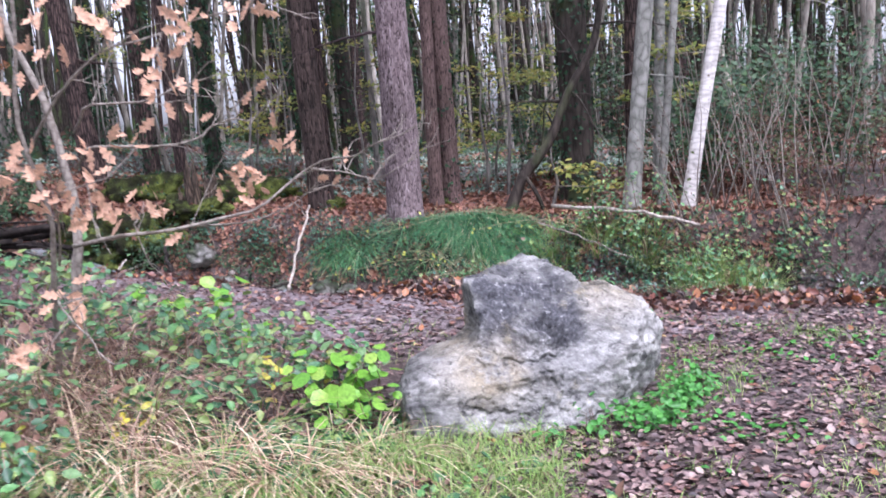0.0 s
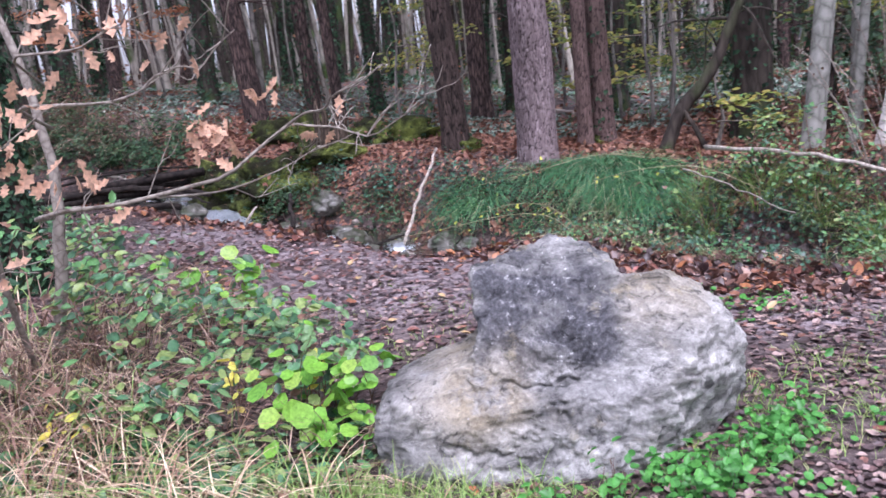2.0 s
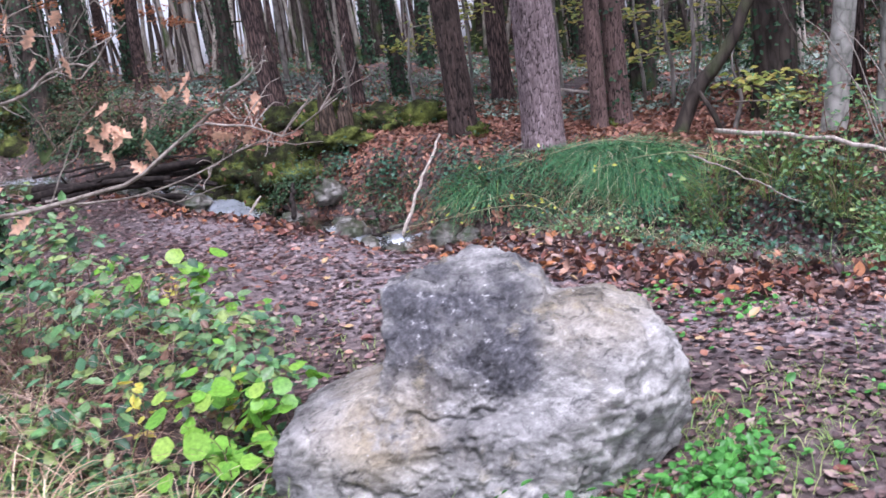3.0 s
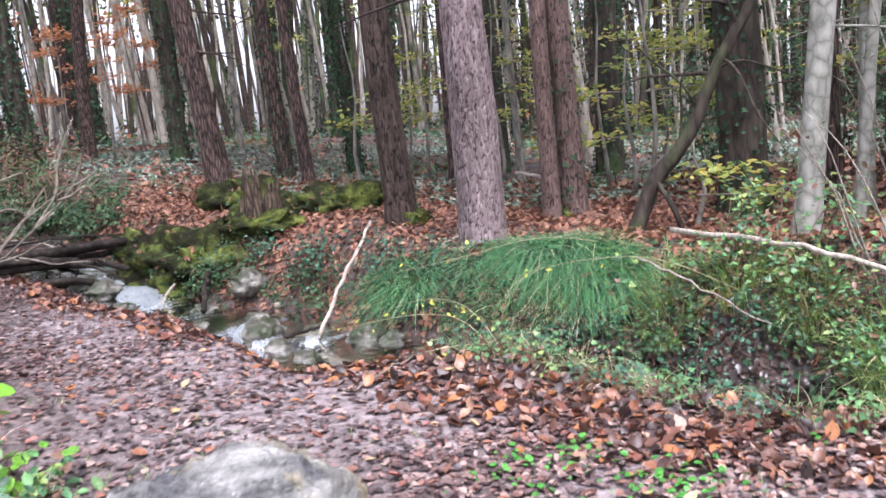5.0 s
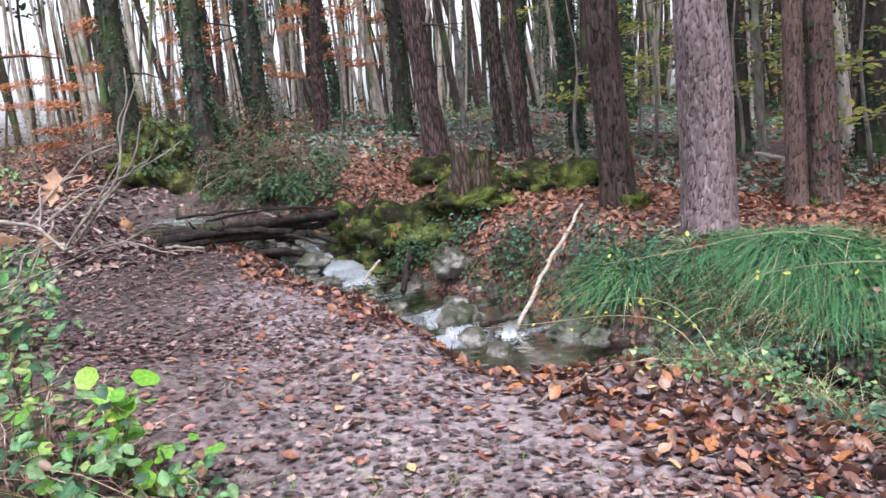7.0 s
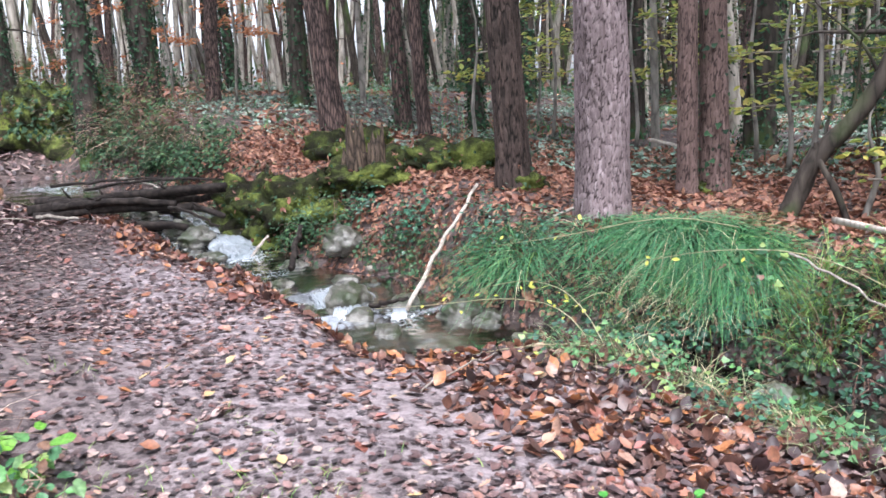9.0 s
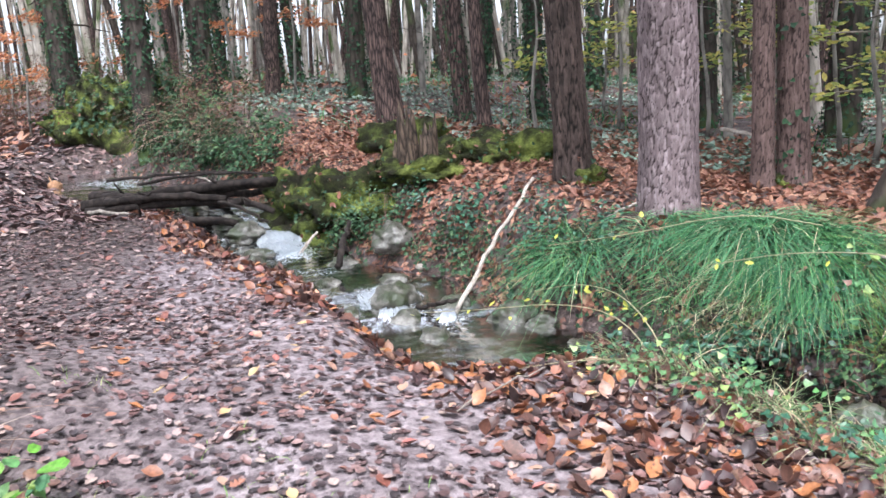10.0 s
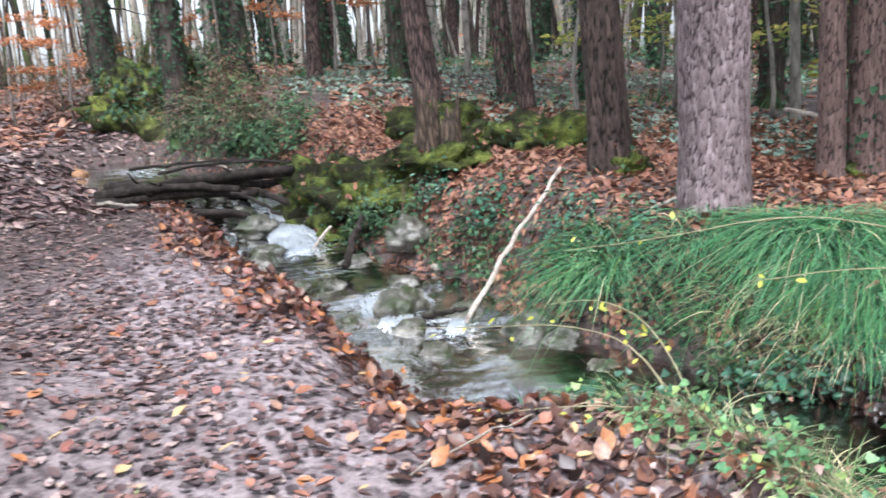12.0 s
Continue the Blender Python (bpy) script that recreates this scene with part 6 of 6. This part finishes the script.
def log(name, label, a, b, r0, r1, material, seed, bow=0.03):
    a, b = Vector(a), Vector(b)
    rg = random.Random(seed)
    pts = [a.lerp(b, t) + Vector((rg.gauss(0, 0.012), rg.gauss(0, 0.012), bow * math.sin(t * math.pi) + rg.gauss(0, 0.008))) for t in np.linspace(0, 1, 12)]
    v, f = tube([p - a for p in pts], [r0 + (r1 - r0) * t for t in np.linspace(0, 1, 12)], 14, 0.45, seed)
    if r0 > 0.04:
        stubs = [(v, f)]
        for k in range(1 + seed % 2):
            q = pts[4 + 4 * k] - a
            d = Vector((rg.gauss(0, 0.5), rg.gauss(-0.5, 0.4), rg.gauss(0.5, 0.4))).normalized()
            stubs.append(tube([q, q + d * 0.09, q + d * rg.uniform(0.12, 0.26)], [0.022, 0.016, 0.007], 7, 0.3, k))
        v, f = join(stubs)
    ob = tagged(new(name, mesh_data(name, v, f, material)), label, "log" if r0 > 0.03 else "branch")
    ob.location = a
    return ob


log("fallen_log", "dark wet rotten log lying across the stream", (-7.42, 10.62, 0.36), (-5.1, 11.35, 0.57), 0.066, 0.05, WET_WOOD, 1)
log("fallen_log", "dark wet rotten log lying across the stream", (-6.97, 10.32, 0.33), (-5.37, 11.10, 0.38), 0.058, 0.045, WET_WOOD, 2, 0.05)
log("fallen_log", "dark wet rotten log lying across the stream", (-7.57, 10.88, 0.45), (-6.12, 11.05, 0.38), 0.06, 0.042, WET_WOOD, 3, 0.02)
log("fallen_log", "thin wet log wedged under the pile in the stream", (-6.72, 10.18, 0.30), (-5.12, 10.75, 0.20), 0.05, 0.04, WET_WOOD, 4)
log("fallen_log", "thin wet log wedged under the pile in the stream", (-6.12, 11.40, 0.34), (-4.87, 11.00, 0.30), 0.045, 0.03, WET_WOOD, 5, 0.04)
log("fallen_branch", "thin brown branch poking out of the log pile", (-6.82, 10.25, 0.36), (-5.97, 10.40, 0.27), 0.022, 0.012, TWIG, 15, 0.03)
log("fallen_branch", "thin brown branch poking out of the log pile", (-5.52, 10.90, 0.40), (-4.77, 10.80, 0.22), 0.02, 0.012, WET_WOOD, 16, 0.03)
log("fallen_log", "bent black log jammed in the log pile", (-7.2, 10.72, 0.46), (-5.3, 11.4, 0.46), 0.05, 0.04, WET_WOOD, 21, -0.05)
log("fallen_log", "short split log jammed in the log pile", (-6.75, 10.42, 0.42), (-5.5, 10.95, 0.43), 0.045, 0.035, WET_WOOD, 22, 0.06)
log("fallen_branch", "thin dark branch lying behind the log pile", (-7.6, 11.6, 0.5), (-5.4, 11.75, 0.62), 0.02, 0.012, WET_WOOD, 23, 0.06)
log("fallen_branch", "thin dark branch lying behind the log pile", (-8.4, 11.8, 0.52), (-6.2, 12.1, 0.6), 0.022, 0.012, WET_WOOD, 24, 0.04)
log("sawn_log", "sawn log with a pale orange end on the bank", (-9.5, 11.75, land1(-9.5, 11.75) + 0.06), (-9.82, 11.99, land1(-9.82, 11.99) + 0.05), 0.085, 0.08, SAWN, 6, 0.0)
log("stick", "pale barkless stick standing out of the stream", (-1.87, 9.56, -0.2), (-1.72, 10.67, 0.66), 0.017, 0.014, DEAD_WOOD, 7, 0.03)
log("fallen_branch", "long pale fallen branch on the leafy bank", (1.15, 9.55, 0.55), (2.5, 8.55, 0.36), 0.022, 0.014, DEAD_WOOD, 8, 0.05)
log("fallen_branch", "thin pale branch hanging in the bank's plants", (0.95, 9.1, 0.42), (1.75, 8.35, 0.1), 0.008, 0.004, TWIG, 9, 0.04)
log("fallen_branch", "short dark branch against the bank", (-3.3, 10.05, -0.02), (-3.55, 10.55, 0.28), 0.03, 0.02, WET_WOOD, 10, 0.0)
log("fallen_branch", "short dark branch against the bank", (-2.15, 9.5, -0.17), (-1.85, 9.56, -0.1), 0.018, 0.014, WET_WOOD, 11, 0.0)
log("fallen_branch", "crooked grey branch leaning below the pine", (-1.05, 10.2, 0.3), (-0.6, 10.35, 0.55), 0.016, 0.01, TWIG, 12, 0.06)
log("twig", "thin bare twig lying across the path's leafy edge", (-0.48, 7.16, land1(-0.48, 7.16) + 0.015), (-0.28, 7.68, land1(-0.28, 7.68) + 0.03), 0.0045, 0.003, TWIG, 31, 0.03)
log("stick", "short pale stick leaning in the splashing water", (-4.25, 10.6, -0.1), (-4.14, 10.78, 0.12), 0.018, 0.012, DEAD_WOOD, 32, 0.0)
log("fallen_branch", "grey branch lying in the wood", (-0.9, 13.6, 0.85), (-0.1, 13.0, 0.72), 0.02, 0.012, DEAD_WOOD, 13, 0.0)
log("fallen_branch", "thin stick lying across the upper stream", (-7.6, 12.2, 0.6), (-5.9, 11.75, 0.42), 0.014, 0.008, TWIG, 14, 0.0)


def stump():
    rg = random.Random(4)
    x, y = -3.27, 11.33
    root = tagged(new("tree_stump"), "jagged rotten tree stump with moss at its foot", "stump")
    root.location = (x, y, land1(x, y) + 0.08)
    for k, (ox, oy, r, h) in enumerate(((-0.06, 0, 0.12, 0.68), (0.15, 0.02, 0.09, 0.55), (-0.22, 0.05, 0.07, 0.3))):
        segs, rows, V, F = 18, 7, [], []
        for j in range(rows):
            for i in range(segs):
                a = 2 * math.pi * i / segs
                top = h * (0.65 + 0.9 * noise.noise(Vector((math.cos(a) * 1.8, math.sin(a) * 1.8, k * 9))))
                t = j / (rows - 1)
                rr = r * (1.35 - 0.5 * t ** 0.5) * (1 + 0.2 * noise.noise(Vector((math.cos(a) * 2.5, math.sin(a) * 2.5, t * 2 + k))))
                V.append((ox + rr * math.cos(a), oy + rr * math.sin(a), -0.16 + t * (top + 0.16)))
        for j in range(rows - 1):
            for i in range(segs):
                F.append((j * segs + i, j * segs + (i + 1) % segs, (j + 1) * segs + (i + 1) % segs, (j + 1) * segs + i))
        c = len(V)
        V.append((ox, oy, h * 0.45))
        for i in range(segs):
            F.append(((rows - 1) * segs + i, (rows - 1) * segs + (i + 1) % segs, c))
        part("splinter" if k else "stump", mesh_data("stump", V, F, ROTTEN), root)
    part("moss", lump("moss", MOSS, (0.34, 0.26, 0.15), 9, 0.3), root, "bright moss at the stump's foot")


stump()


# ---------- small waterfalls ----------
FOAM, ft, fp = base_material("white_water", 0.25, 0.5)
fp.inputs["Base Color"].default_value = (0.42, 0.46, 0.49, 1)
fp.inputs["Transmission Weight"].default_value = 0.6
for x, y, dx, dy, w, drop, reach, n, seed in ((-4.8, 10.92, 0.8, -0.55, 0.2, 0.16, 0.42, 90, 1), (-4.45, 10.72, 0.7, -0.6, 0.1, 0.1, 0.3, 60, 2), (-2.68, 9.74, 0.9, -0.4, 0.2, 0.08, 0.24, 60, 3), (-1.93, 9.56, 0.35, -0.9, 0.05, 0.16, 0.2, 34, 4), (-5.2, 11.02, 0.8, -0.6, 0.16, 0.14, 0.24, 60, 5), (-2.32, 9.42, 0.6, -0.8, 0.1, 0.08, 0.2, 36, 6), (-4.6, 10.72, 0.8, -0.55, 0.16, 0.05, 0.34, 46, 7)):
    rg, n = np.random.default_rng(700 + seed), int(n * 1.7)
    side = np.array((-dy, dx, 0.0)) / math.hypot(dx, dy)
    flow = np.array((dx, dy, 0.0)) / math.hypot(dx, dy)
    top = float(stream_at(np.array([x]), np.array([y]))[1][0]) + 0.03
    o = rg.uniform(-1, 1, n)
    base = np.array((x, y, top)) + side * (o * w)[:, None] + flow * rg.normal(0, 0.035, n)[:, None]
    rows = []
    for t in np.linspace(0, 1, 7):
        c = base + flow * (reach * t * rg.uniform(0.7, 1.1, n))[:, None] + side * (o * w * 0.35 * t)[:, None]
        c[:, 2] -= drop * t ** 2 + rg.uniform(0, 0.012, n)
        ww = (rg.uniform(0.002, 0.0065, n) * (0.6 + t))[:, None]
        rows += [c - side * ww, c + side * ww]
    v = np.stack(rows, axis=1)
    q = np.array([(2 * i, 2 * i + 1, 2 * i + 3, 2 * i + 2) for i in range(6)])
    f = q[None] + (np.arange(n) * 14)[:, None, None]
    tagged(new("waterfall", mesh_data("waterfall", v.reshape(-1, 3), f.reshape(-1, 4), FOAM)), "small white fall of water between stones", "waterfall", kind="stuff")


# ---------- ground cover ----------
def litter(name, label, material, count, seed, box, weight, lo, hi, tilt, template=LEAF_T, category="leaves", lift=0.008):
    rg = np.random.default_rng(seed)
    x, y = rg.uniform(box[0], box[1], count * 3), rg.uniform(box[2], box[3], count * 3)
    keep = rg.uniform(0, 1, count * 3) < weight(x, y)
    x, y = x[keep][:count], y[keep][:count]
    e = 0.03
    z = land(x, y)
    nrm = np.stack([-(land(x + e, y) - z) / e, -(land(x, y + e) - z) / e, np.ones(len(x))], axis=1)
    nrm /= np.linalg.norm(nrm, axis=1, keepdims=True)
    P = np.stack([x, y, z], axis=1) + nrm * (lift + rg.uniform(0, 0.012, len(x)))[:, None]
    v, f = scatter(*template, P, rg.uniform(lo, hi, len(x)), nrm, rg, tilt)
    tagged(new(name, mesh_data(name, v, f, material)), label, category, kind="stuff")


def clumpy(x, y, f=1.3, seed=0.0):
    return np.clip(0.5 + 0.6 * ripple(x, y, f, seed) + 0.3 * ripple(x, y, f * 2.7, seed + 2), 0.05, 1)


def sd_of(x, y):
    return stream_at(x, y)[0]


litter("fallen_leaves", "trodden dark brown leaves strewn over the sandy path", LITTER_DARK, 40000, 501, (-9, 4.5, 2.0, 11.5), lambda x, y: (sd_of(x, y) < -0.7) * clumpy(x, y, 1.6, 1.0) * (1 - 0.8 * sandy(x, y)), 0.02, 0.056, 0.08, BROAD_T, lift=0.003)
litter("fallen_leaves", "thick orange brown leaves along the stream's edge", LITTER_ORANGE, 17000, 502, (-8, 3.5, 6.2, 12), lambda x, y: (sd_of(x, y) < -0.42) * smooth(-1.25 - 0.9 * smooth(-1.7, 0.2, x), -0.85 - 0.7 * smooth(-1.7, 0.2, x), sd_of(x, y) + 0.12 * ripple(x, y, 2.0, 1.0)), 0.04, 0.095, 0.75, BROAD_T)
litter("fallen_leaves", "limp reddish brown leaves lying thick on the path's far stretch", LITTER_ROSE, 21000, 515, (-10, 0.8, 5.4, 13), lambda x, y: (sd_of(x, y) < -0.6) * clumpy(x, y, 0.9, 3.0) * (1 - 0.9 * sandy(x, y)), 0.026, 0.062, 0.28, BROAD_T)
litter("fallen_leaves", "brighter leaves scattered on the path", LITTER_ORANGE, 1500, 503, (-9, 4, 2.2, 11), lambda x, y: (sd_of(x, y) < -0.7) * clumpy(x, y, 0.9, 4.0) * 0.5, 0.04, 0.085, 0.4, BROAD_T)
litter("fallen_leaves", "pinkish brown leaves over the open ground by the boulder", LITTER_PINK, 12000, 514, (0.2, 5, 2.0, 7.4), lambda x, y: (sd_of(x, y) < -0.8) * clumpy(x, y, 1.9, 2.0), 0.024, 0.056, 0.35, BROAD_T)
litter("fallen_leaves", "sodden blackish leaves and mud in the stream bed", LITTER_SODDEN, 7000, 516, (-0.2, 4.5, 6.4, 9.6), lambda x, y: (np.abs(sd_of(x, y)) < 0.72) * (0.4 + 0.6 * clumpy(x, y, 2.2, 1.0)), 0.04, 0.085, 0.3, BROAD_T)
litter("fallen_leaves", "deep rust coloured leaf carpet of the wood", LITTER_RUST, 36000, 504, (-7, 4.5, 8.5, 15.5), lambda x, y: (sd_of(x, y) > 0.62) * (0.35 + 0.65 * clumpy(x, y, 1.1, 2.5)), 0.04, 0.085, 0.7, TOOTH_T)
litter("fallen_leaves", "rust coloured leaves farther into the wood", LITTER_RUST, 11000, 505, (-14, 14, 13, 34), lambda x, y: (sd_of(x, y) > 2) * clumpy(x, y, 0.45, 1.2), 0.09, 0.2, 0.5)
litter("fallen_leaves", "leaves lying on the steep bank", LITTER_RUST, 9500, 506, (-12, 4, 7.5, 14.5), lambda x, y: (np.abs(sd_of(x, y) - 0.75) < 0.4) * clumpy(x, y, 2.5, 0.2), 0.045, 0.085, 0.6)
litter("fallen_leaves", "trodden leaves where the path climbs away", LITTER_DARK, 16000, 508, (-24, -6, 8, 24), lambda x, y: ((sd_of(x, y) < -0.6) | (x < -10.4)) * (np.abs(sd_of(x, y) + 2.7) < 3.3) * 1.0, 0.07, 0.16, 0.3)
litter("fallen_leaves", "leaves lying far along the stream", LITTER_RUST, 9000, 509, (-40, -12, 12, 32), lambda x, y: np.abs(sd_of(x, y)) < 7, 0.14, 0.28, 0.4)
litter("fallen_leaves", "leaves on the path behind and beside", LITTER_DARK, 6000, 507, (-12, 10, -6, 3), lambda x, y: np.ones(len(x)), 0.05, 0.1, 0.3)
litter("ground_ivy", "grey-green ivy carpet under the trees", GROUND_IVY, 40000, 510, (-16, 10, 12.5, 34), lambda x, y: (sd_of(x, y) > 2.2) * np.clip(clumpy(x, y, 0.5, 6.0) * 1.6 - 0.35, 0, 1), 0.04, 0.085, 0.7, IVY_T, "ivy", 0.05)
litter("ground_ivy", "dark ivy creeping over the bank", IVY, 7500, 511, (-12, 3.5, 8, 14.5), lambda x, y: ((sd_of(x, y) > 0.38) & (sd_of(x, y) < 1.25)) * clumpy(x, y, 1.7, 3.0), 0.03, 0.065, 0.7, IVY_T, "ivy", 0.03)
litter("seedlings", "small green seedlings and clover among the leaves", CLOVER, 3400, 512, (0.2, 4.5, 2.4, 6.8), lambda x, y: np.clip(clumpy(x, y, 2.6, 5.0) * 2 - 1.15, 0, 1), 0.015, 0.04, 0.5, ROUND_T, "plant", 0.02)
litter("seedlings", "low green leaves at the path's verge", BRAMBLE, 4200, 513, (-2.8, 0.6, 2.6, 4.6), lambda x, y: np.clip(clumpy(x, y, 2.2, 1.0) * 1.7 - 0.5, 0, 1), 0.03, 0.075, 0.7, TOOTH_T, "plant", 0.04)


def turf(name, label, material, count, seed, box, weight, length, width, bend=(0.2, 0.9)):
    rg = np.random.default_rng(seed)
    x, y = rg.uniform(box[0], box[1], count * 3), rg.uniform(box[2], box[3], count * 3)
    keep = rg.uniform(0, 1, count * 3) < weight(x, y)
    x, y = x[keep][:count], y[keep][:count]
    n = len(x)
    a = rg.uniform(0, 2 * math.pi, n)
    v, f = blades(np.stack([x, y, land(x, y) - 0.005], axis=1), length * rg.uniform(0.4, 1.2, n), np.stack([np.cos(a), np.sin(a), np.zeros(n)], axis=1), rg.uniform(*bend, n), width * rg.uniform(0.6, 1.3, n), rg, 3)
    tagged(new(name, mesh_data(name, v, f, material)), label, "grass", kind="stuff")


turf("short_grass", "short sparse green grass beside the path", PALE_GRASS, 8000, 520, (-2.6, 4.5, 2.2, 6.6), lambda x, y: np.clip(clumpy(x, y, 2.3, 3.0) * 1.8 - 0.8, 0, 1) * (1 - 0.6 * smooth(4.8, 6.2, y)), 0.08, 0.0022)
turf("short_grass", "sparse tufts of fresh grass among the fallen leaves", PALE_GRASS, 5500, 524, (0.3, 3.6, 1.8, 5.6), lambda x, y: np.clip(clumpy(x, y, 2.9, 1.0) * 2.4 - 1.0, 0, 1), 0.09, 0.0026)
turf("short_grass", "green grass growing through the dry verge", PALE_GRASS, 3500, 525, (-2.6, 0.4, 2.6, 4.0), lambda x, y: np.clip(clumpy(x, y, 2.1, 5.0) * 2.0 - 0.7, 0, 1), 0.2, 0.0028)
turf("short_grass", "dry grass stalks at the verge", STRAW, 4200, 521, (-2.8, 0.3, 2.4, 4.3), lambda x, y: np.clip(clumpy(x, y, 1.8, 2.0) * 1.6 - 0.4, 0, 1), 0.15, 0.0022, (0.5, 1.5))
turf("short_grass", "green grass along the stream's near edge", SEDGE, 2200, 522, (-1.0, 4.0, 6.0, 8.6), lambda x, y: (np.abs(sd_of(x, y) + 0.75) < 0.25) * clumpy(x, y, 3.0, 1.0), 0.2, 0.0025)
turf("tall_weeds", "dim weeds and fern fronds in the wood", SEDGE, 5000, 523, (-14, 8, 14, 30), lambda x, y: (sd_of(x, y) > 2.5) * np.clip(clumpy(x, y, 0.7, 4.0) * 1.6 - 0.7, 0, 1), 0.4, 0.008)


def undergrowth(name, label, material, count, seed, near, far, height, size):
    rg = np.random.default_rng(seed)
    ang, dist = np.radians(rg.uniform(-70, 45, count)), near + (far - near) * rg.uniform(0, 1, count)
    x, y = 1 + np.sin(ang) * dist, 4 + np.cos(ang) * dist
    keep = (stream_at(x, y)[0] > 2.5) & (rg.uniform(0, 1, count) < clumpy(x, y, 0.25, seed))
    x, y = x[keep], y[keep]
    hump = height * np.clip(0.3 + ripple(x, y, 0.5, seed * 1.3), 0.05, 1)
    P = np.stack([x, y, land(x, y) + hump * rg.uniform(0, 1, len(x)) ** 1.2], axis=1)
    v, f = scatter(*IVY_T, P, rg.uniform(0.6, 1.3, len(x)) * size, np.tile((0, -0.6, 1.0), (len(x), 1)), rg, 0.9)
    tagged(new(name, mesh_data(name, v, f, material)), label, "undergrowth", kind="stuff")


undergrowth("undergrowth", "dim evergreen undergrowth in the far wood", BUSH_DARK, 15000, 3, 24, 60, 0.9, 0.18)
undergrowth("undergrowth", "brown undergrowth in the far wood", BROWN_TWIGLEAF, 9000, 4, 26, 70, 1.4, 0.2)
undergrowth("undergrowth", "rust coloured undergrowth in the far wood", BEECH_RUST, 1800, 5, 26, 60, 5.0, 0.16)

# the nearest fallen leaves, one by one
single = bpy.data.materials.new("single_leaf")
single.use_nodes = True
st = single.node_tree
info = st.nodes.new("ShaderNodeObjectInfo")
sr = ramp(st, [(0.0, (0.25, 0.11, 0.07)), (0.2, (0.16, 0.075, 0.055)), (0.4, (0.32, 0.19, 0.13)), (0.55, (0.08, 0.045, 0.038)), (0.75, (0.36, 0.25, 0.12)), (0.88, (0.3, 0.11, 0.09))], "CONSTANT")
st.links.new(info.outputs["Random"], sr.inputs[0])
st.links.new(sr.outputs[0], st.nodes["Principled BSDF"].inputs["Base Color"])
st.nodes["Principled BSDF"].inputs["Roughness"].default_value = 0.5
rg = np.random.default_rng(9)
shapes = []
for i in range(6):
    v, f = scatter(*(BROAD_T, LEAF_T, OAK_T)[i % 3], np.zeros((1, 3)), [0.062], np.array([(0, 0, 1.0)]), rg, 0.15)
    shapes.append(mesh_data("leaf", v, f, single))
made = 0
while made < 280:
    x, y = rg.uniform(-2.4, 1.4), rg.uniform(5.4, 8.2)
    if float(sd_of(np.array([x]), np.array([y]))[0]) > -0.75:
        continue
    ob = part("leaf", shapes[made % 6], ground)
    ob.matrix_basis = pose(x, y, land1(x, y) + 0.022, rg.normal(0, 12), rg.normal(0, 12), rg.uniform(0, 360)) @ Matrix.Scale(rg.uniform(0.6, 1.25), 4)
    made += 1
